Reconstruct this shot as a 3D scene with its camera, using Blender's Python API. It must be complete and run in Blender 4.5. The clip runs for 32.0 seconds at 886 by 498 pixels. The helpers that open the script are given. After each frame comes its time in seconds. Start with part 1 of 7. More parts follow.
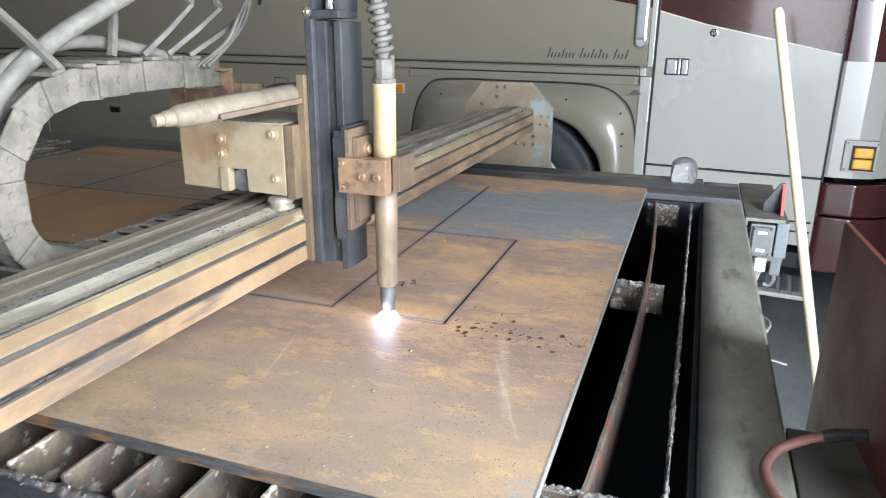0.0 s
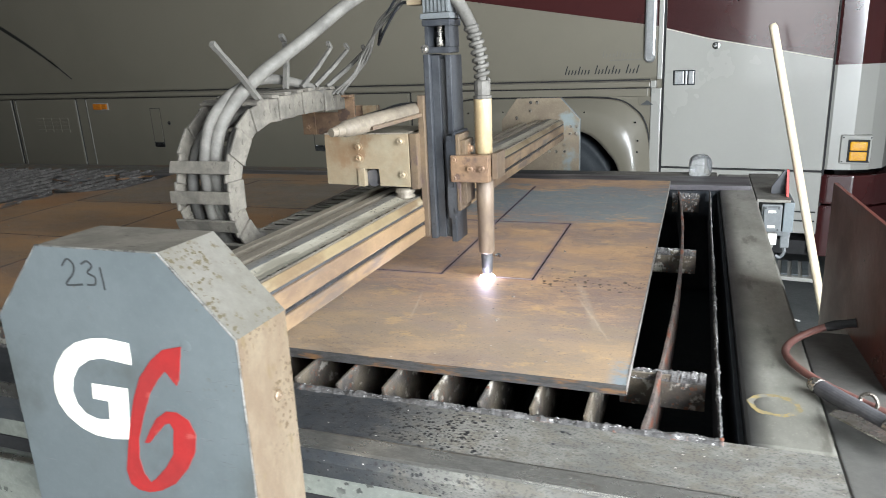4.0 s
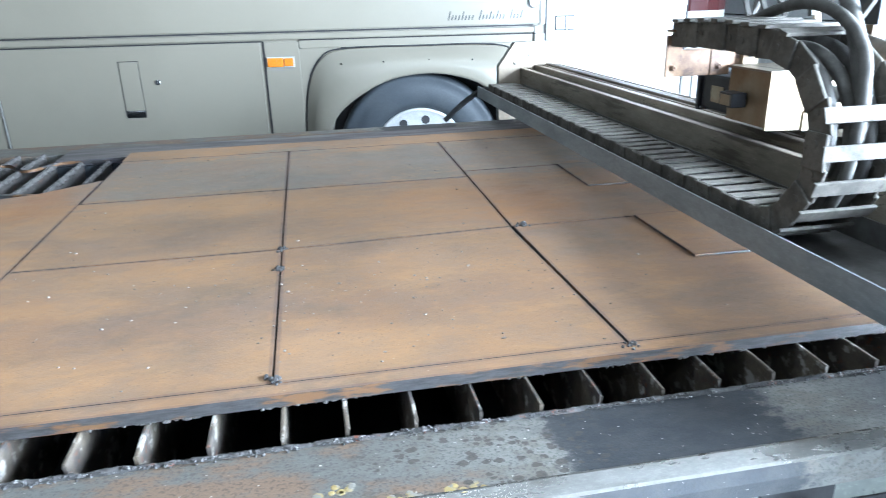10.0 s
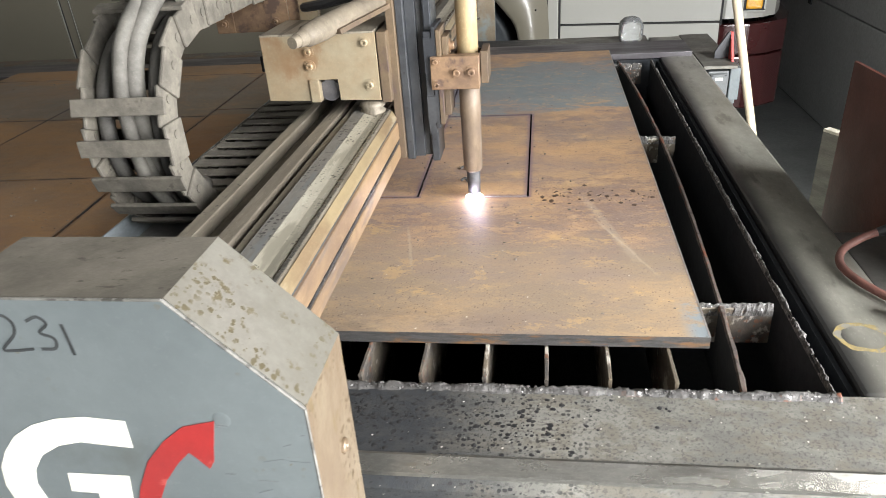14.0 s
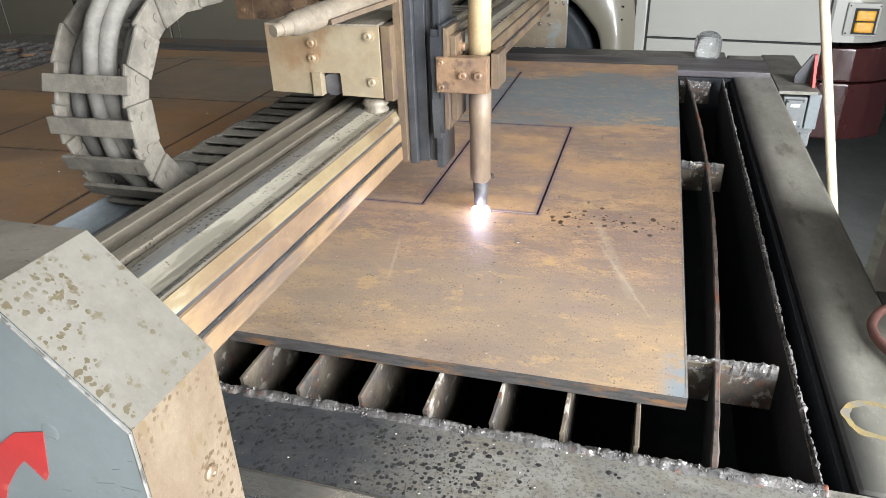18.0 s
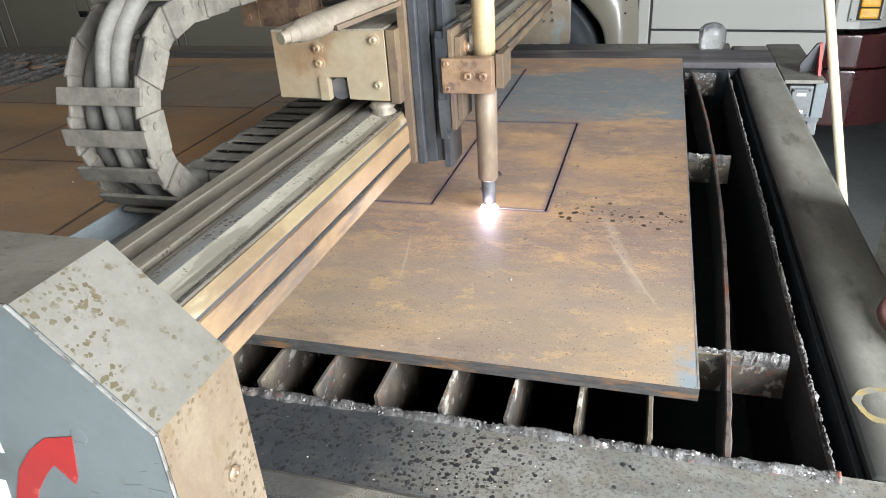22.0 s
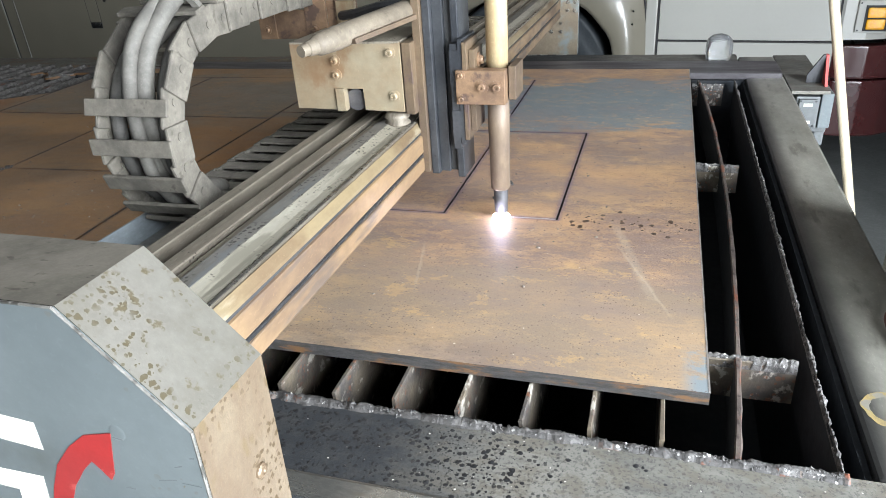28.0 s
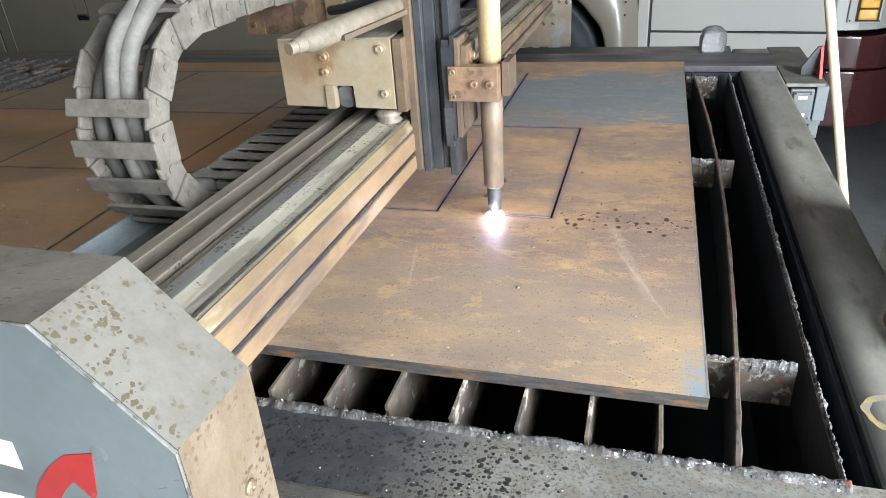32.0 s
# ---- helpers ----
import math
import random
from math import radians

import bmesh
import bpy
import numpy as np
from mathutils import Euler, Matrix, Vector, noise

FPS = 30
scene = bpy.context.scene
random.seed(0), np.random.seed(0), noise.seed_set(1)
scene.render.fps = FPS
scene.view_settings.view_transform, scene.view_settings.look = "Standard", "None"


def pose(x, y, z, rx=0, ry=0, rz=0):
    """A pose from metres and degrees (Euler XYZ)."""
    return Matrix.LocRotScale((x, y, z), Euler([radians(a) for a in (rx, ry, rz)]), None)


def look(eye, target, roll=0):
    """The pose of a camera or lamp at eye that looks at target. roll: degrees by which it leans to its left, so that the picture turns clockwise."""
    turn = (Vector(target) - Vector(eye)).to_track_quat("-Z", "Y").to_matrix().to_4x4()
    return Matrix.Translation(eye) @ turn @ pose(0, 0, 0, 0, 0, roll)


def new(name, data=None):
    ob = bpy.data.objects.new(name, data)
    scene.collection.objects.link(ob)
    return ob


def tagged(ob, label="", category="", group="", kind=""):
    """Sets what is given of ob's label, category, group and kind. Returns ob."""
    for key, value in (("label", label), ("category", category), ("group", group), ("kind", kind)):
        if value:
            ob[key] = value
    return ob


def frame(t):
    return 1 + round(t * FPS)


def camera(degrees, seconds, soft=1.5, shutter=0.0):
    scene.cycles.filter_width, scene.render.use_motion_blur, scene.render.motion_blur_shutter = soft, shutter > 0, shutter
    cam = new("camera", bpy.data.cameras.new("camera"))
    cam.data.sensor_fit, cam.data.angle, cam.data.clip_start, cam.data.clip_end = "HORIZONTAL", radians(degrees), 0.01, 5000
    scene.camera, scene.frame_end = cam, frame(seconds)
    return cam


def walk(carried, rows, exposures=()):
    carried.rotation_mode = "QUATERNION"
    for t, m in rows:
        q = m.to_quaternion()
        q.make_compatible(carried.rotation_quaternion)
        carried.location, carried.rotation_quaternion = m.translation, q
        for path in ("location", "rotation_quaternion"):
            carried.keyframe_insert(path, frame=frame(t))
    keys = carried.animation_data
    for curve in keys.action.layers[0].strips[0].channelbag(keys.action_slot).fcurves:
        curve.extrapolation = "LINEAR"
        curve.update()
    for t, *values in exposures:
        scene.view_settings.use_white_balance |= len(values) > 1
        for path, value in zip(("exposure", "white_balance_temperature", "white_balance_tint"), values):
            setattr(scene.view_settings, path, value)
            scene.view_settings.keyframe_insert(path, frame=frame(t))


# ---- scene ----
cam = camera(65.0, 32.0, 0.4, 0.3)
PATH = [
    (0, (0.114, -0.542, 1.368), (-0.531, 1.244, 0.741), 0.1),
    (0.5, (0.148, -0.571, 1.331), (-0.643, 1.161, 0.719), -0.9),
    (1, (0.212, -0.6, 1.323), (-0.71, 1.068, 0.717), -2.1),
    (1.5, (0.264, -0.63, 1.321), (-0.688, 1.016, 0.701), -2.6),
    (2, (0.298, -0.665, 1.325), (-0.661, 0.98, 0.712), -3.0),
    (2.5, (0.32, -0.72, 1.336), (-0.62, 0.939, 0.73), -2.2),
    (4.5, (-0.102, -0.963, 1.397), (-0.699, 0.86, 0.833), -3.2),
    (5, (-0.312, -0.934, 1.401), (-0.857, 0.9, 0.82), -2.8),
    (5.5, (-0.519, -0.943, 1.402), (-0.89, 0.93, 0.807), -3.7),
    (6, (-0.751, -0.964, 1.412), (-0.933, 0.939, 0.823), -5.2),
    (6.5, (-0.908, -0.925, 1.396), (-0.978, 0.982, 0.797), -1.5),
    (7, (-1.064, -0.845, 1.381), (-1.081, 1.069, 0.799), -2.0),
    (7.5, (-1.218, -0.808, 1.377), (-1.142, 1.094, 0.763), -0.4),
    (8, (-1.403, -0.798, 1.376), (-1.202, 1.077, 0.709), -0.6),
    (8.5, (-1.528, -0.783, 1.366), (-1.384, 1.08, 0.652), -0.8),
    (9, (-1.544, -0.785, 1.384), (-1.469, 1.079, 0.663), -2.4),
    (9.5, (-1.515, -0.785, 1.386), (-1.345, 1.076, 0.672), -1.4),
    (10, (-1.484, -0.78, 1.382), (-1.149, 1.056, 0.665), -1.4),
    (10.5, (-1.413, -0.785, 1.371), (-0.893, 1.003, 0.641), -0.4),
    (11, (-1.252, -0.834, 1.382), (-0.689, 0.926, 0.616), -1.0),
    (11.5, (-1.052, -0.89, 1.392), (-0.531, 0.88, 0.62), 0.4),
    (12, (-0.874, -0.888, 1.421), (-0.376, 0.88, 0.629), -2.0),
    (12.5, (-0.667, -0.809, 1.431), (-0.292, 0.972, 0.604), -1.7),
    (13, (-0.476, -0.773, 1.435), (-0.343, 1.032, 0.584), -4.9),
    (13.5, (-0.281, -0.765, 1.415), (-0.484, 1.007, 0.51), -4.2),
    (14, (-0.209, -0.741, 1.434), (-0.491, 0.993, 0.479), -4.4),
    (14.5, (-0.138, -0.68, 1.418), (-0.472, 1.05, 0.473), -2.4),
    (16.5, (-0.061, -0.625, 1.401), (-0.596, 1.057, 0.46), -3.3),
    (17, (-0.073, -0.627, 1.403), (-0.605, 1.053, 0.457), -2.5),
    (17.5, (-0.073, -0.633, 1.403), (-0.614, 1.048, 0.463), -2.8),
    (18, (-0.075, -0.637, 1.406), (-0.596, 1.051, 0.469), -2.2),
    (18.5, (-0.074, -0.64, 1.405), (-0.593, 1.053, 0.477), -2.3),
    (19, (-0.076, -0.643, 1.407), (-0.601, 1.05, 0.48), -2.5),
    (19.5, (-0.073, -0.643, 1.406), (-0.611, 1.047, 0.481), -2.9),
    (20, (-0.075, -0.644, 1.406), (-0.613, 1.041, 0.473), -2.9),
    (20.5, (-0.075, -0.645, 1.408), (-0.62, 1.035, 0.47), -3.3),
    (21, (-0.074, -0.644, 1.41), (-0.622, 1.036, 0.473), -4.0),
    (21.5, (-0.071, -0.643, 1.411), (-0.621, 1.034, 0.47), -4.3),
    (22, (-0.073, -0.647, 1.413), (-0.62, 1.032, 0.473), -4.2),
    (22.5, (-0.075, -0.651, 1.412), (-0.625, 1.03, 0.479), -4.2),
    (23, (-0.075, -0.652, 1.412), (-0.627, 1.031, 0.484), -3.9),
    (23.5, (-0.074, -0.656, 1.416), (-0.624, 1.029, 0.489), -4.2),
    (24, (-0.076, -0.659, 1.415), (-0.624, 1.027, 0.489), -4.0),
    (24.5, (-0.074, -0.66, 1.418), (-0.62, 1.026, 0.491), -4.3),
    (25, (-0.071, -0.659, 1.418), (-0.622, 1.028, 0.495), -4.3),
    (25.5, (-0.075, -0.658, 1.417), (-0.629, 1.026, 0.49), -4.2),
    (27.5, (-0.083, -0.674, 1.425), (-0.65, 1.012, 0.511), -4.0),
    (28, (-0.079, -0.671, 1.422), (-0.643, 1.015, 0.507), -4.3),
    (28.5, (-0.082, -0.67, 1.424), (-0.645, 1.009, 0.495), -3.8),
    (29, (-0.081, -0.668, 1.424), (-0.64, 1.011, 0.493), -3.8),
    (29.5, (-0.083, -0.666, 1.425), (-0.63, 1.014, 0.488), -3.9),
    (30, (-0.083, -0.657, 1.423), (-0.629, 1.022, 0.484), -4.2),
    (30.5, (-0.084, -0.653, 1.426), (-0.623, 1.029, 0.488), -3.9),
    (31, (-0.081, -0.653, 1.424), (-0.615, 1.032, 0.488), -4.1),
    (31.5, (-0.085, -0.655, 1.428), (-0.622, 1.028, 0.49), -4.2),
    (32, (-0.086, -0.648, 1.426), (-0.628, 1.032, 0.486), -4.4),
]
EXPOSURES = [(0, 0.50, 5950, 8), (1, 0.52, 5950, 8), (2.5, 0.48, 5950, 8), (4.5, 0.18, 6150, 8), (5, 0.14, 6150, 8), (6, 0.55, 6300, 9), (7, 1.28, 6250, 10), (8, 1.88, 5500, 7), (9, 2.00, 5400, 6), (10, 2.25, 5100, 5), (11, 2.02, 5300, 5), (12, 0.52, 6350, 8), (13, 0.32, 6600, 10), (14.5, 0.30, 6600, 10), (17, 0.38, 6400, 10), (21, 0.37, 6350, 9), (23, 0.37, 6100, 8), (25, 0.40, 6100, 8), (28, 0.37, 6050, 8), (32, 0.37, 6050, 8)]
walk(cam, [(t, look(eye, target, roll)) for t, eye, target, roll in PATH], EXPOSURES)

# ---------------------------------------------------------------- light
world = bpy.data.worlds.new("overcast_sky")
scene.world = world
world.use_nodes = True
sky = world.node_tree.nodes.new("ShaderNodeTexSky")
sky.sky_type, sky.sun_disc = "NISHITA", False
sky.sun_elevation, sky.sun_rotation = radians(38), radians(135)
world.node_tree.links.new(sky.outputs[0], world.node_tree.nodes["Background"].inputs[0])
world.node_tree.nodes["Background"].inputs[1].default_value = 0.12


def area_lamp(name, m, sx, sy, watts, colour):
    data = bpy.data.lights.new(name, "AREA")
    data.shape, data.size, data.size_y, data.energy, data.color = "RECTANGLE", sx, sy, watts, colour
    lamp = new(name, data)
    lamp.matrix_world = m
    return lamp


# daylight through the two open doorways beside and behind the table's corner, and the shed's fluorescent battens
area_lamp("door_daylight", look((1.58, -1.08, 1.36), (-1.0, -0.36, 1.05)), 2.4, 2.45, 440, (0.97, 0.985, 1.0))
area_lamp("door_daylight", look((-0.25, -3.55, 1.42), (-0.25, 0.0, 1.42)), 1.1, 2.2, 26, (0.97, 0.985, 1.0))
BATTENS = [(-0.2, 0.2), (-2.2, 0.2), (-4.2, 0.2), (-6.4, 0.2), (-1.2, -2.6), (-4.4, -2.6)]
for bx, by in BATTENS:
    area_lamp("batten_light", pose(bx, by, 3.86), 1.5, 0.16, 3.5, (1.0, 0.985, 0.94))
arc_data = bpy.data.lights.new("arc_light", "POINT")
arc_data.energy, arc_data.color, arc_data.shadow_soft_size = 0.30, (0.82, 0.78, 1.0), 0.012
GX = 0.003         # the gantry's place along the table
arc_lamp = new("arc_light", arc_data)
arc_lamp.location = (-0.334 + GX, 0.415, 0.915)


# ---------------------------------------------------------------- materials
def nodes_of(name):
    m = bpy.data.materials.new(name)
    m.use_nodes = True
    nt = m.node_tree
    return m, nt, nt.nodes["Principled BSDF"]


def link(nt, a, b):
    nt.links.new(a, b)


def node(nt, kind, **inputs):
    n = nt.nodes.new(kind)
    for key, value in inputs.items():
        n.inputs[key].default_value = value
    return n


def coords(nt, stretch=(1, 1, 1)):
    g = nt.nodes.new("ShaderNodeNewGeometry")
    mp = nt.nodes.new("ShaderNodeVectorMath")
    mp.operation = "MULTIPLY"
    mp.inputs[1].default_value = stretch
    link(nt, g.outputs["Position"], mp.inputs[0])
    return mp.outputs[0]


def noise_tex(nt, vec, scale, detail=5.0, rough=0.6):
    n = node(nt, "ShaderNodeTexNoise", Scale=scale, Detail=detail, Roughness=rough)
    link(nt, vec, n.inputs["Vector"])
    return n.outputs["Fac"]


def ramp(nt, fac, a, b, va=0.0, vb=1.0):
    n = nt.nodes.new("ShaderNodeMapRange")
    n.interpolation_type = "SMOOTHSTEP"
    n.inputs["From Min"].default_value, n.inputs["From Max"].default_value = a, b
    n.inputs["To Min"].default_value, n.inputs["To Max"].default_value = va, vb
    link(nt, fac, n.inputs["Value"])
    return n.outputs["Result"]


def maths(nt, op, a, b):
    n = nt.nodes.new("ShaderNodeMath")
    n.operation = op
    for k, v in enumerate((a, b)):
        if isinstance(v, (int, float)):
            n.inputs[k].default_value = v
        else:
            link(nt, v, n.inputs[k])
    return n.outputs[0]


def mixed(nt, fac, a, b, blend="MIX"):
    n = nt.nodes.new("ShaderNodeMix")
    n.data_type, n.blend_type = "RGBA", blend
    for k, v in ((0, fac), (6, a), (7, b)):
        if isinstance(v, (int, float)):
            n.inputs[k].default_value = v
        elif isinstance(v, tuple):
            n.inputs[k].default_value = (*v, 1)
        else:
            link(nt, v, n.inputs[k])
    return n.outputs[2]


def bumped(nt, shader, height, strength, distance):
    b = node(nt, "ShaderNodeBump", Strength=strength, Distance=distance)
    link(nt, height, b.inputs["Height"])
    link(nt, b.outputs[0], shader.inputs["Normal"])


def noise_vec(nt, scale):
    n = node(nt, "ShaderNodeTexNoise", Scale=scale, Detail=2.0)
    link(nt, coords(nt), n.inputs["Vector"])
    return n.outputs["Color"]


def cell_random(nt, v):
    sep = nt.nodes.new("ShaderNodeSeparateColor")
    link(nt, v.outputs["Color"], sep.inputs[0])
    return sep.outputs[0]


def surface(name, c1, c2, scale=6.0, rough=0.5, metal=0.0, bump=0.15, grain=160.0, stretch=(1, 1, 1), spots=None, low=0.4, high=0.62,
            coat=0.0, rvar=0.15, streaks=None, fleck=0.35, soot=None):
    """A paint, metal or stone: two colours in broad patches, fine grain, spots or drips of a third colour, uneven gloss."""
    m, nt, sh = nodes_of(name)
    vec = coords(nt, stretch)
    big, fine = noise_tex(nt, vec, scale), noise_tex(nt, vec, grain, 3.0, 0.7)
    col = mixed(nt, ramp(nt, big, low, high), c1, c2)
    worn = noise_tex(nt, vec, scale * 5.3, 6.0, 0.72)
    col = mixed(nt, ramp(nt, worn, 0.47, 0.57, 0.0, min(1.0, fleck * 1.5)), col, tuple(0.45 * a + 0.55 * b for a, b in zip(c1, c2)))
    col = mixed(nt, ramp(nt, fine, 0.30, 0.70, 0.0, fleck), col, tuple(0.5 * v for v in c1))
    col = mixed(nt, ramp(nt, noise_tex(nt, vec, grain * 2.7, 2.0, 0.6), 0.60, 0.70, 0.0, fleck * 0.6), col, tuple(min(1.0, 1.5 * v) for v in c1))
    if spots:
        colour, size, lo, hi, patch = spots
        v = node(nt, "ShaderNodeTexVoronoi", Scale=size, Randomness=1.0)
        wob = mixed(nt, min(1.0, 0.55 / size), coords(nt), noise_vec(nt, size * 0.9), "ADD")
        wob = mixed(nt, min(1.0, 0.35 / size), wob, noise_vec(nt, size * 3.1), "ADD")
        link(nt, wob, v.inputs["Vector"])
        rad = maths(nt, "MULTIPLY", maths(nt, "POWER", cell_random(nt, v), 2.4), lo)
        dots = ramp(nt, maths(nt, "SUBTRACT", rad, v.outputs["Distance"]), -0.03, 0.05)
        mask = maths(nt, "MULTIPLY", dots, ramp(nt, noise_tex(nt, coords(nt), patch, 3.0), 0.60 - hi, 0.72 - hi))
        col = mixed(nt, mask, col, colour)
    if streaks:
        colour, stretch2, lo, hi = streaks
        col = mixed(nt, ramp(nt, noise_tex(nt, coords(nt, stretch2), 1.0, 6.0), lo, hi), col, colour)
    if soot is not None:
        sep = nt.nodes.new("ShaderNodeSeparateXYZ")
        link(nt, coords(nt), sep.inputs[0])
        away = maths(nt, "ADD", sep.outputs[0], maths(nt, "MULTIPLY", noise_tex(nt, coords(nt, (1, 0.4, 1)), 9.0, 4.0), -0.03))
        col = mixed(nt, ramp(nt, away, soot - 0.012, soot + 0.030, 0.97, 0.0), col, (0.012, 0.012, 0.012))
    link(nt, col, sh.inputs["Base Color"])
    sh.inputs["Metallic"].default_value = metal
    link(nt, ramp(nt, big, 0.2, 0.8, max(0.05, rough - rvar), min(1.0, rough + rvar)), sh.inputs["Roughness"])
    if coat:
        sh.inputs["Coat Weight"].default_value, sh.inputs["Coat Roughness"].default_value = coat, 0.06
    if bump:
        bumped(nt, sh, fine, bump, 0.002)
    return m


def span(nt, value, a, b, soft):
    """1 between a and b, falling off softly."""
    return maths(nt, "MULTIPLY", ramp(nt, value, a - soft, a + soft), ramp(nt, value, b - soft, b + soft, 1.0, 0.0))


def dots(nt, size, radius, power=2.0, stretch=(1, 1, 1)):
    """Scattered round specks of uneven size."""
    v = node(nt, "ShaderNodeTexVoronoi", Scale=size, Randomness=1.0)
    wob = mixed(nt, min(1.0, 0.45 / size), coords(nt, stretch), noise_vec(nt, size * 1.3), "ADD")
    link(nt, wob, v.inputs["Vector"])
    rad = maths(nt, "MULTIPLY", maths(nt, "POWER", cell_random(nt, v), power), radius)
    return ramp(nt, maths(nt, "SUBTRACT", rad, v.outputs["Distance"]), -0.02, 0.05)


def plate_material(name, tint=0.0):
    """Hot-rolled plate: rust bloom in mottled smears, grey-blue mill scale in a far band, pits and specks."""
    m, nt, sh = nodes_of(name)
    sep = nt.nodes.new("ShaderNodeSeparateXYZ")
    link(nt, coords(nt), sep.inputs[0])
    px, py = sep.outputs[0], sep.outputs[1]
    smear = noise_tex(nt, coords(nt, (1.5, 5.0, 1.0)), 1.9, 9.0, 0.66)
    blotch = noise_tex(nt, coords(nt, (1.0, 1.5, 1.0)), 4.3, 10.0, 0.72)
    mottle = noise_tex(nt, coords(nt, (1.0, 1.7, 1.0)), 15.0, 9.0, 0.74)
    mid = noise_tex(nt, coords(nt, (1.0, 1.4, 1.0)), 46.0, 7.0, 0.75)
    fine = noise_tex(nt, coords(nt), 330.0, 3.0, 0.7)
    col = mixed(nt, ramp(nt, blotch, 0.40, 0.60), (0.190, 0.132, 0.100), (0.345, 0.216, 0.116))
    col = mixed(nt, ramp(nt, smear, 0.46, 0.60, 0.0, 0.55), col, (0.215, 0.160, 0.126))
    col = mixed(nt, ramp(nt, mottle, 0.50, 0.60, 0.0, 0.50), col, (0.405, 0.260, 0.132))
    col = mixed(nt, ramp(nt, mottle, 0.44, 0.35, 0.0, 0.55), col, (0.160, 0.112, 0.098))
    calm = mixed(nt, ramp(nt, blotch, 0.36, 0.62), (0.205, 0.148, 0.100), (0.330, 0.222, 0.126))
    col = mixed(nt, ramp(nt, px, -0.72, -0.60, 0.50, 0.0), col, calm)
    crusty = noise_tex(nt, coords(nt, (1.0, 1.8, 1.0)), 8.0, 12.0, 0.78)
    col = mixed(nt, maths(nt, "MULTIPLY", ramp(nt, crusty, 0.555, 0.620, 0.0, 0.42), ramp(nt, px, -0.72, -0.60, 0.45, 1.0)), col, (0.415, 0.272, 0.130))
    col = mixed(nt, maths(nt, "MULTIPLY", ramp(nt, crusty, 0.44, 0.40, 0.0, 0.62), ramp(nt, px, -0.72, -0.60, 0.45, 1.0)), col, (0.165, 0.118, 0.104))
    edge = maths(nt, "ADD", py, maths(nt, "MULTIPLY", maths(nt, "SUBTRACT", mottle, 0.5), 0.34))
    edge = maths(nt, "ADD", edge, maths(nt, "MULTIPLY", maths(nt, "SUBTRACT", smear, 0.5), 0.5))
    scale_mask = maths(nt, "MULTIPLY", span(nt, edge, 0.97, 1.37, 0.035), ramp(nt, px, -0.75, -0.45, 0.75, 1.0))
    col = mixed(nt, maths(nt, "MULTIPLY", scale_mask, ramp(nt, mid, 0.54, 0.64, 0.96, 0.45)), col, (0.126, 0.156, 0.164))
    col = mixed(nt, maths(nt, "MULTIPLY", span(nt, edge, 0.17, 0.29, 0.05), 0.55), col, (0.150, 0.115, 0.108))
    col = mixed(nt, ramp(nt, mid, 0.54, 0.66, 0.0, 0.22), col, (0.430, 0.300, 0.172))
    col = mixed(nt, ramp(nt, mid, 0.46, 0.34, 0.0, 0.24), col, (0.112, 0.080, 0.070))
    grit = ramp(nt, px, -0.72, -0.60, 0.40, 1.0)
    col = mixed(nt, maths(nt, "MULTIPLY", ramp(nt, fine, 0.52, 0.64, 0.0, 0.38), grit), col, (0.100, 0.072, 0.058))
    col = mixed(nt, maths(nt, "MULTIPLY", ramp(nt, fine, 0.44, 0.36, 0.0, 0.20), grit), col, (0.46, 0.34, 0.21))
    col = mixed(nt, maths(nt, "MULTIPLY", ramp(nt, edge, 0.16, 0.34, 0.55, 0.0), ramp(nt, px, -0.66, -0.60)), col, (0.225, 0.182, 0.118))
    crumbs = maths(nt, "MULTIPLY", ramp(nt, noise_tex(nt, coords(nt, (1.0, 1.6, 1.0)), 11.0, 12.0, 0.80), 0.565, 0.600, 0.0, 0.60), ramp(nt, px, -0.72, -0.60))
    col = mixed(nt, maths(nt, "MULTIPLY", crumbs, ramp(nt, edge, 0.05, 0.9, 1.0, 0.35)), col, (0.40, 0.265, 0.115))
    col = mixed(nt, maths(nt, "MULTIPLY", maths(nt, "MULTIPLY", ramp(nt, py, 0.085, 0.015, 0.0, 0.55), ramp(nt, mottle, 0.40, 0.58)), ramp(nt, px, -0.10, -0.30)), col, (0.085, 0.070, 0.060))
    # broad grey-violet patches where the rust bloom is thin, with crisp ochre margins
    thin = noise_tex(nt, coords(nt, (1.0, 2.3, 1.0)), 2.4, 11.0, 0.62)
    col = mixed(nt, ramp(nt, thin, 0.50, 0.60, 0.0, 0.26), col, (0.185, 0.140, 0.122))
    col = mixed(nt, maths(nt, "MULTIPLY", span(nt, thin, 0.455, 0.480, 0.012), ramp(nt, crusty, 0.46, 0.56, 0.0, 0.22)), col, (0.385, 0.250, 0.120))
    # bare corner, rubbed streaks, pits and bright grit
    corner = maths(nt, "MULTIPLY", maths(nt, "MULTIPLY", ramp(nt, px, -0.036, -0.012), ramp(nt, py, 0.075, 0.095, 1.0, 0.0)), ramp(nt, mottle, 0.40, 0.5))
    col = mixed(nt, corner, col, (0.165, 0.188, 0.192))
    for ax, slope, y0, y1, wide, strong in ((-0.0115, -0.292, 0.20, 0.42, 0.007, 0.17), (-0.37, -0.22, 0.17, 0.30, 0.002, 0.2), (0.02, -0.42, 0.16, 0.34, 0.002, 0.2)):
        off = maths(nt, "ADD", px, maths(nt, "ADD", maths(nt, "MULTIPLY", py, -slope), -ax))
        off = maths(nt, "ADD", off, maths(nt, "MULTIPLY", maths(nt, "SUBTRACT", mid, 0.5), 0.012))
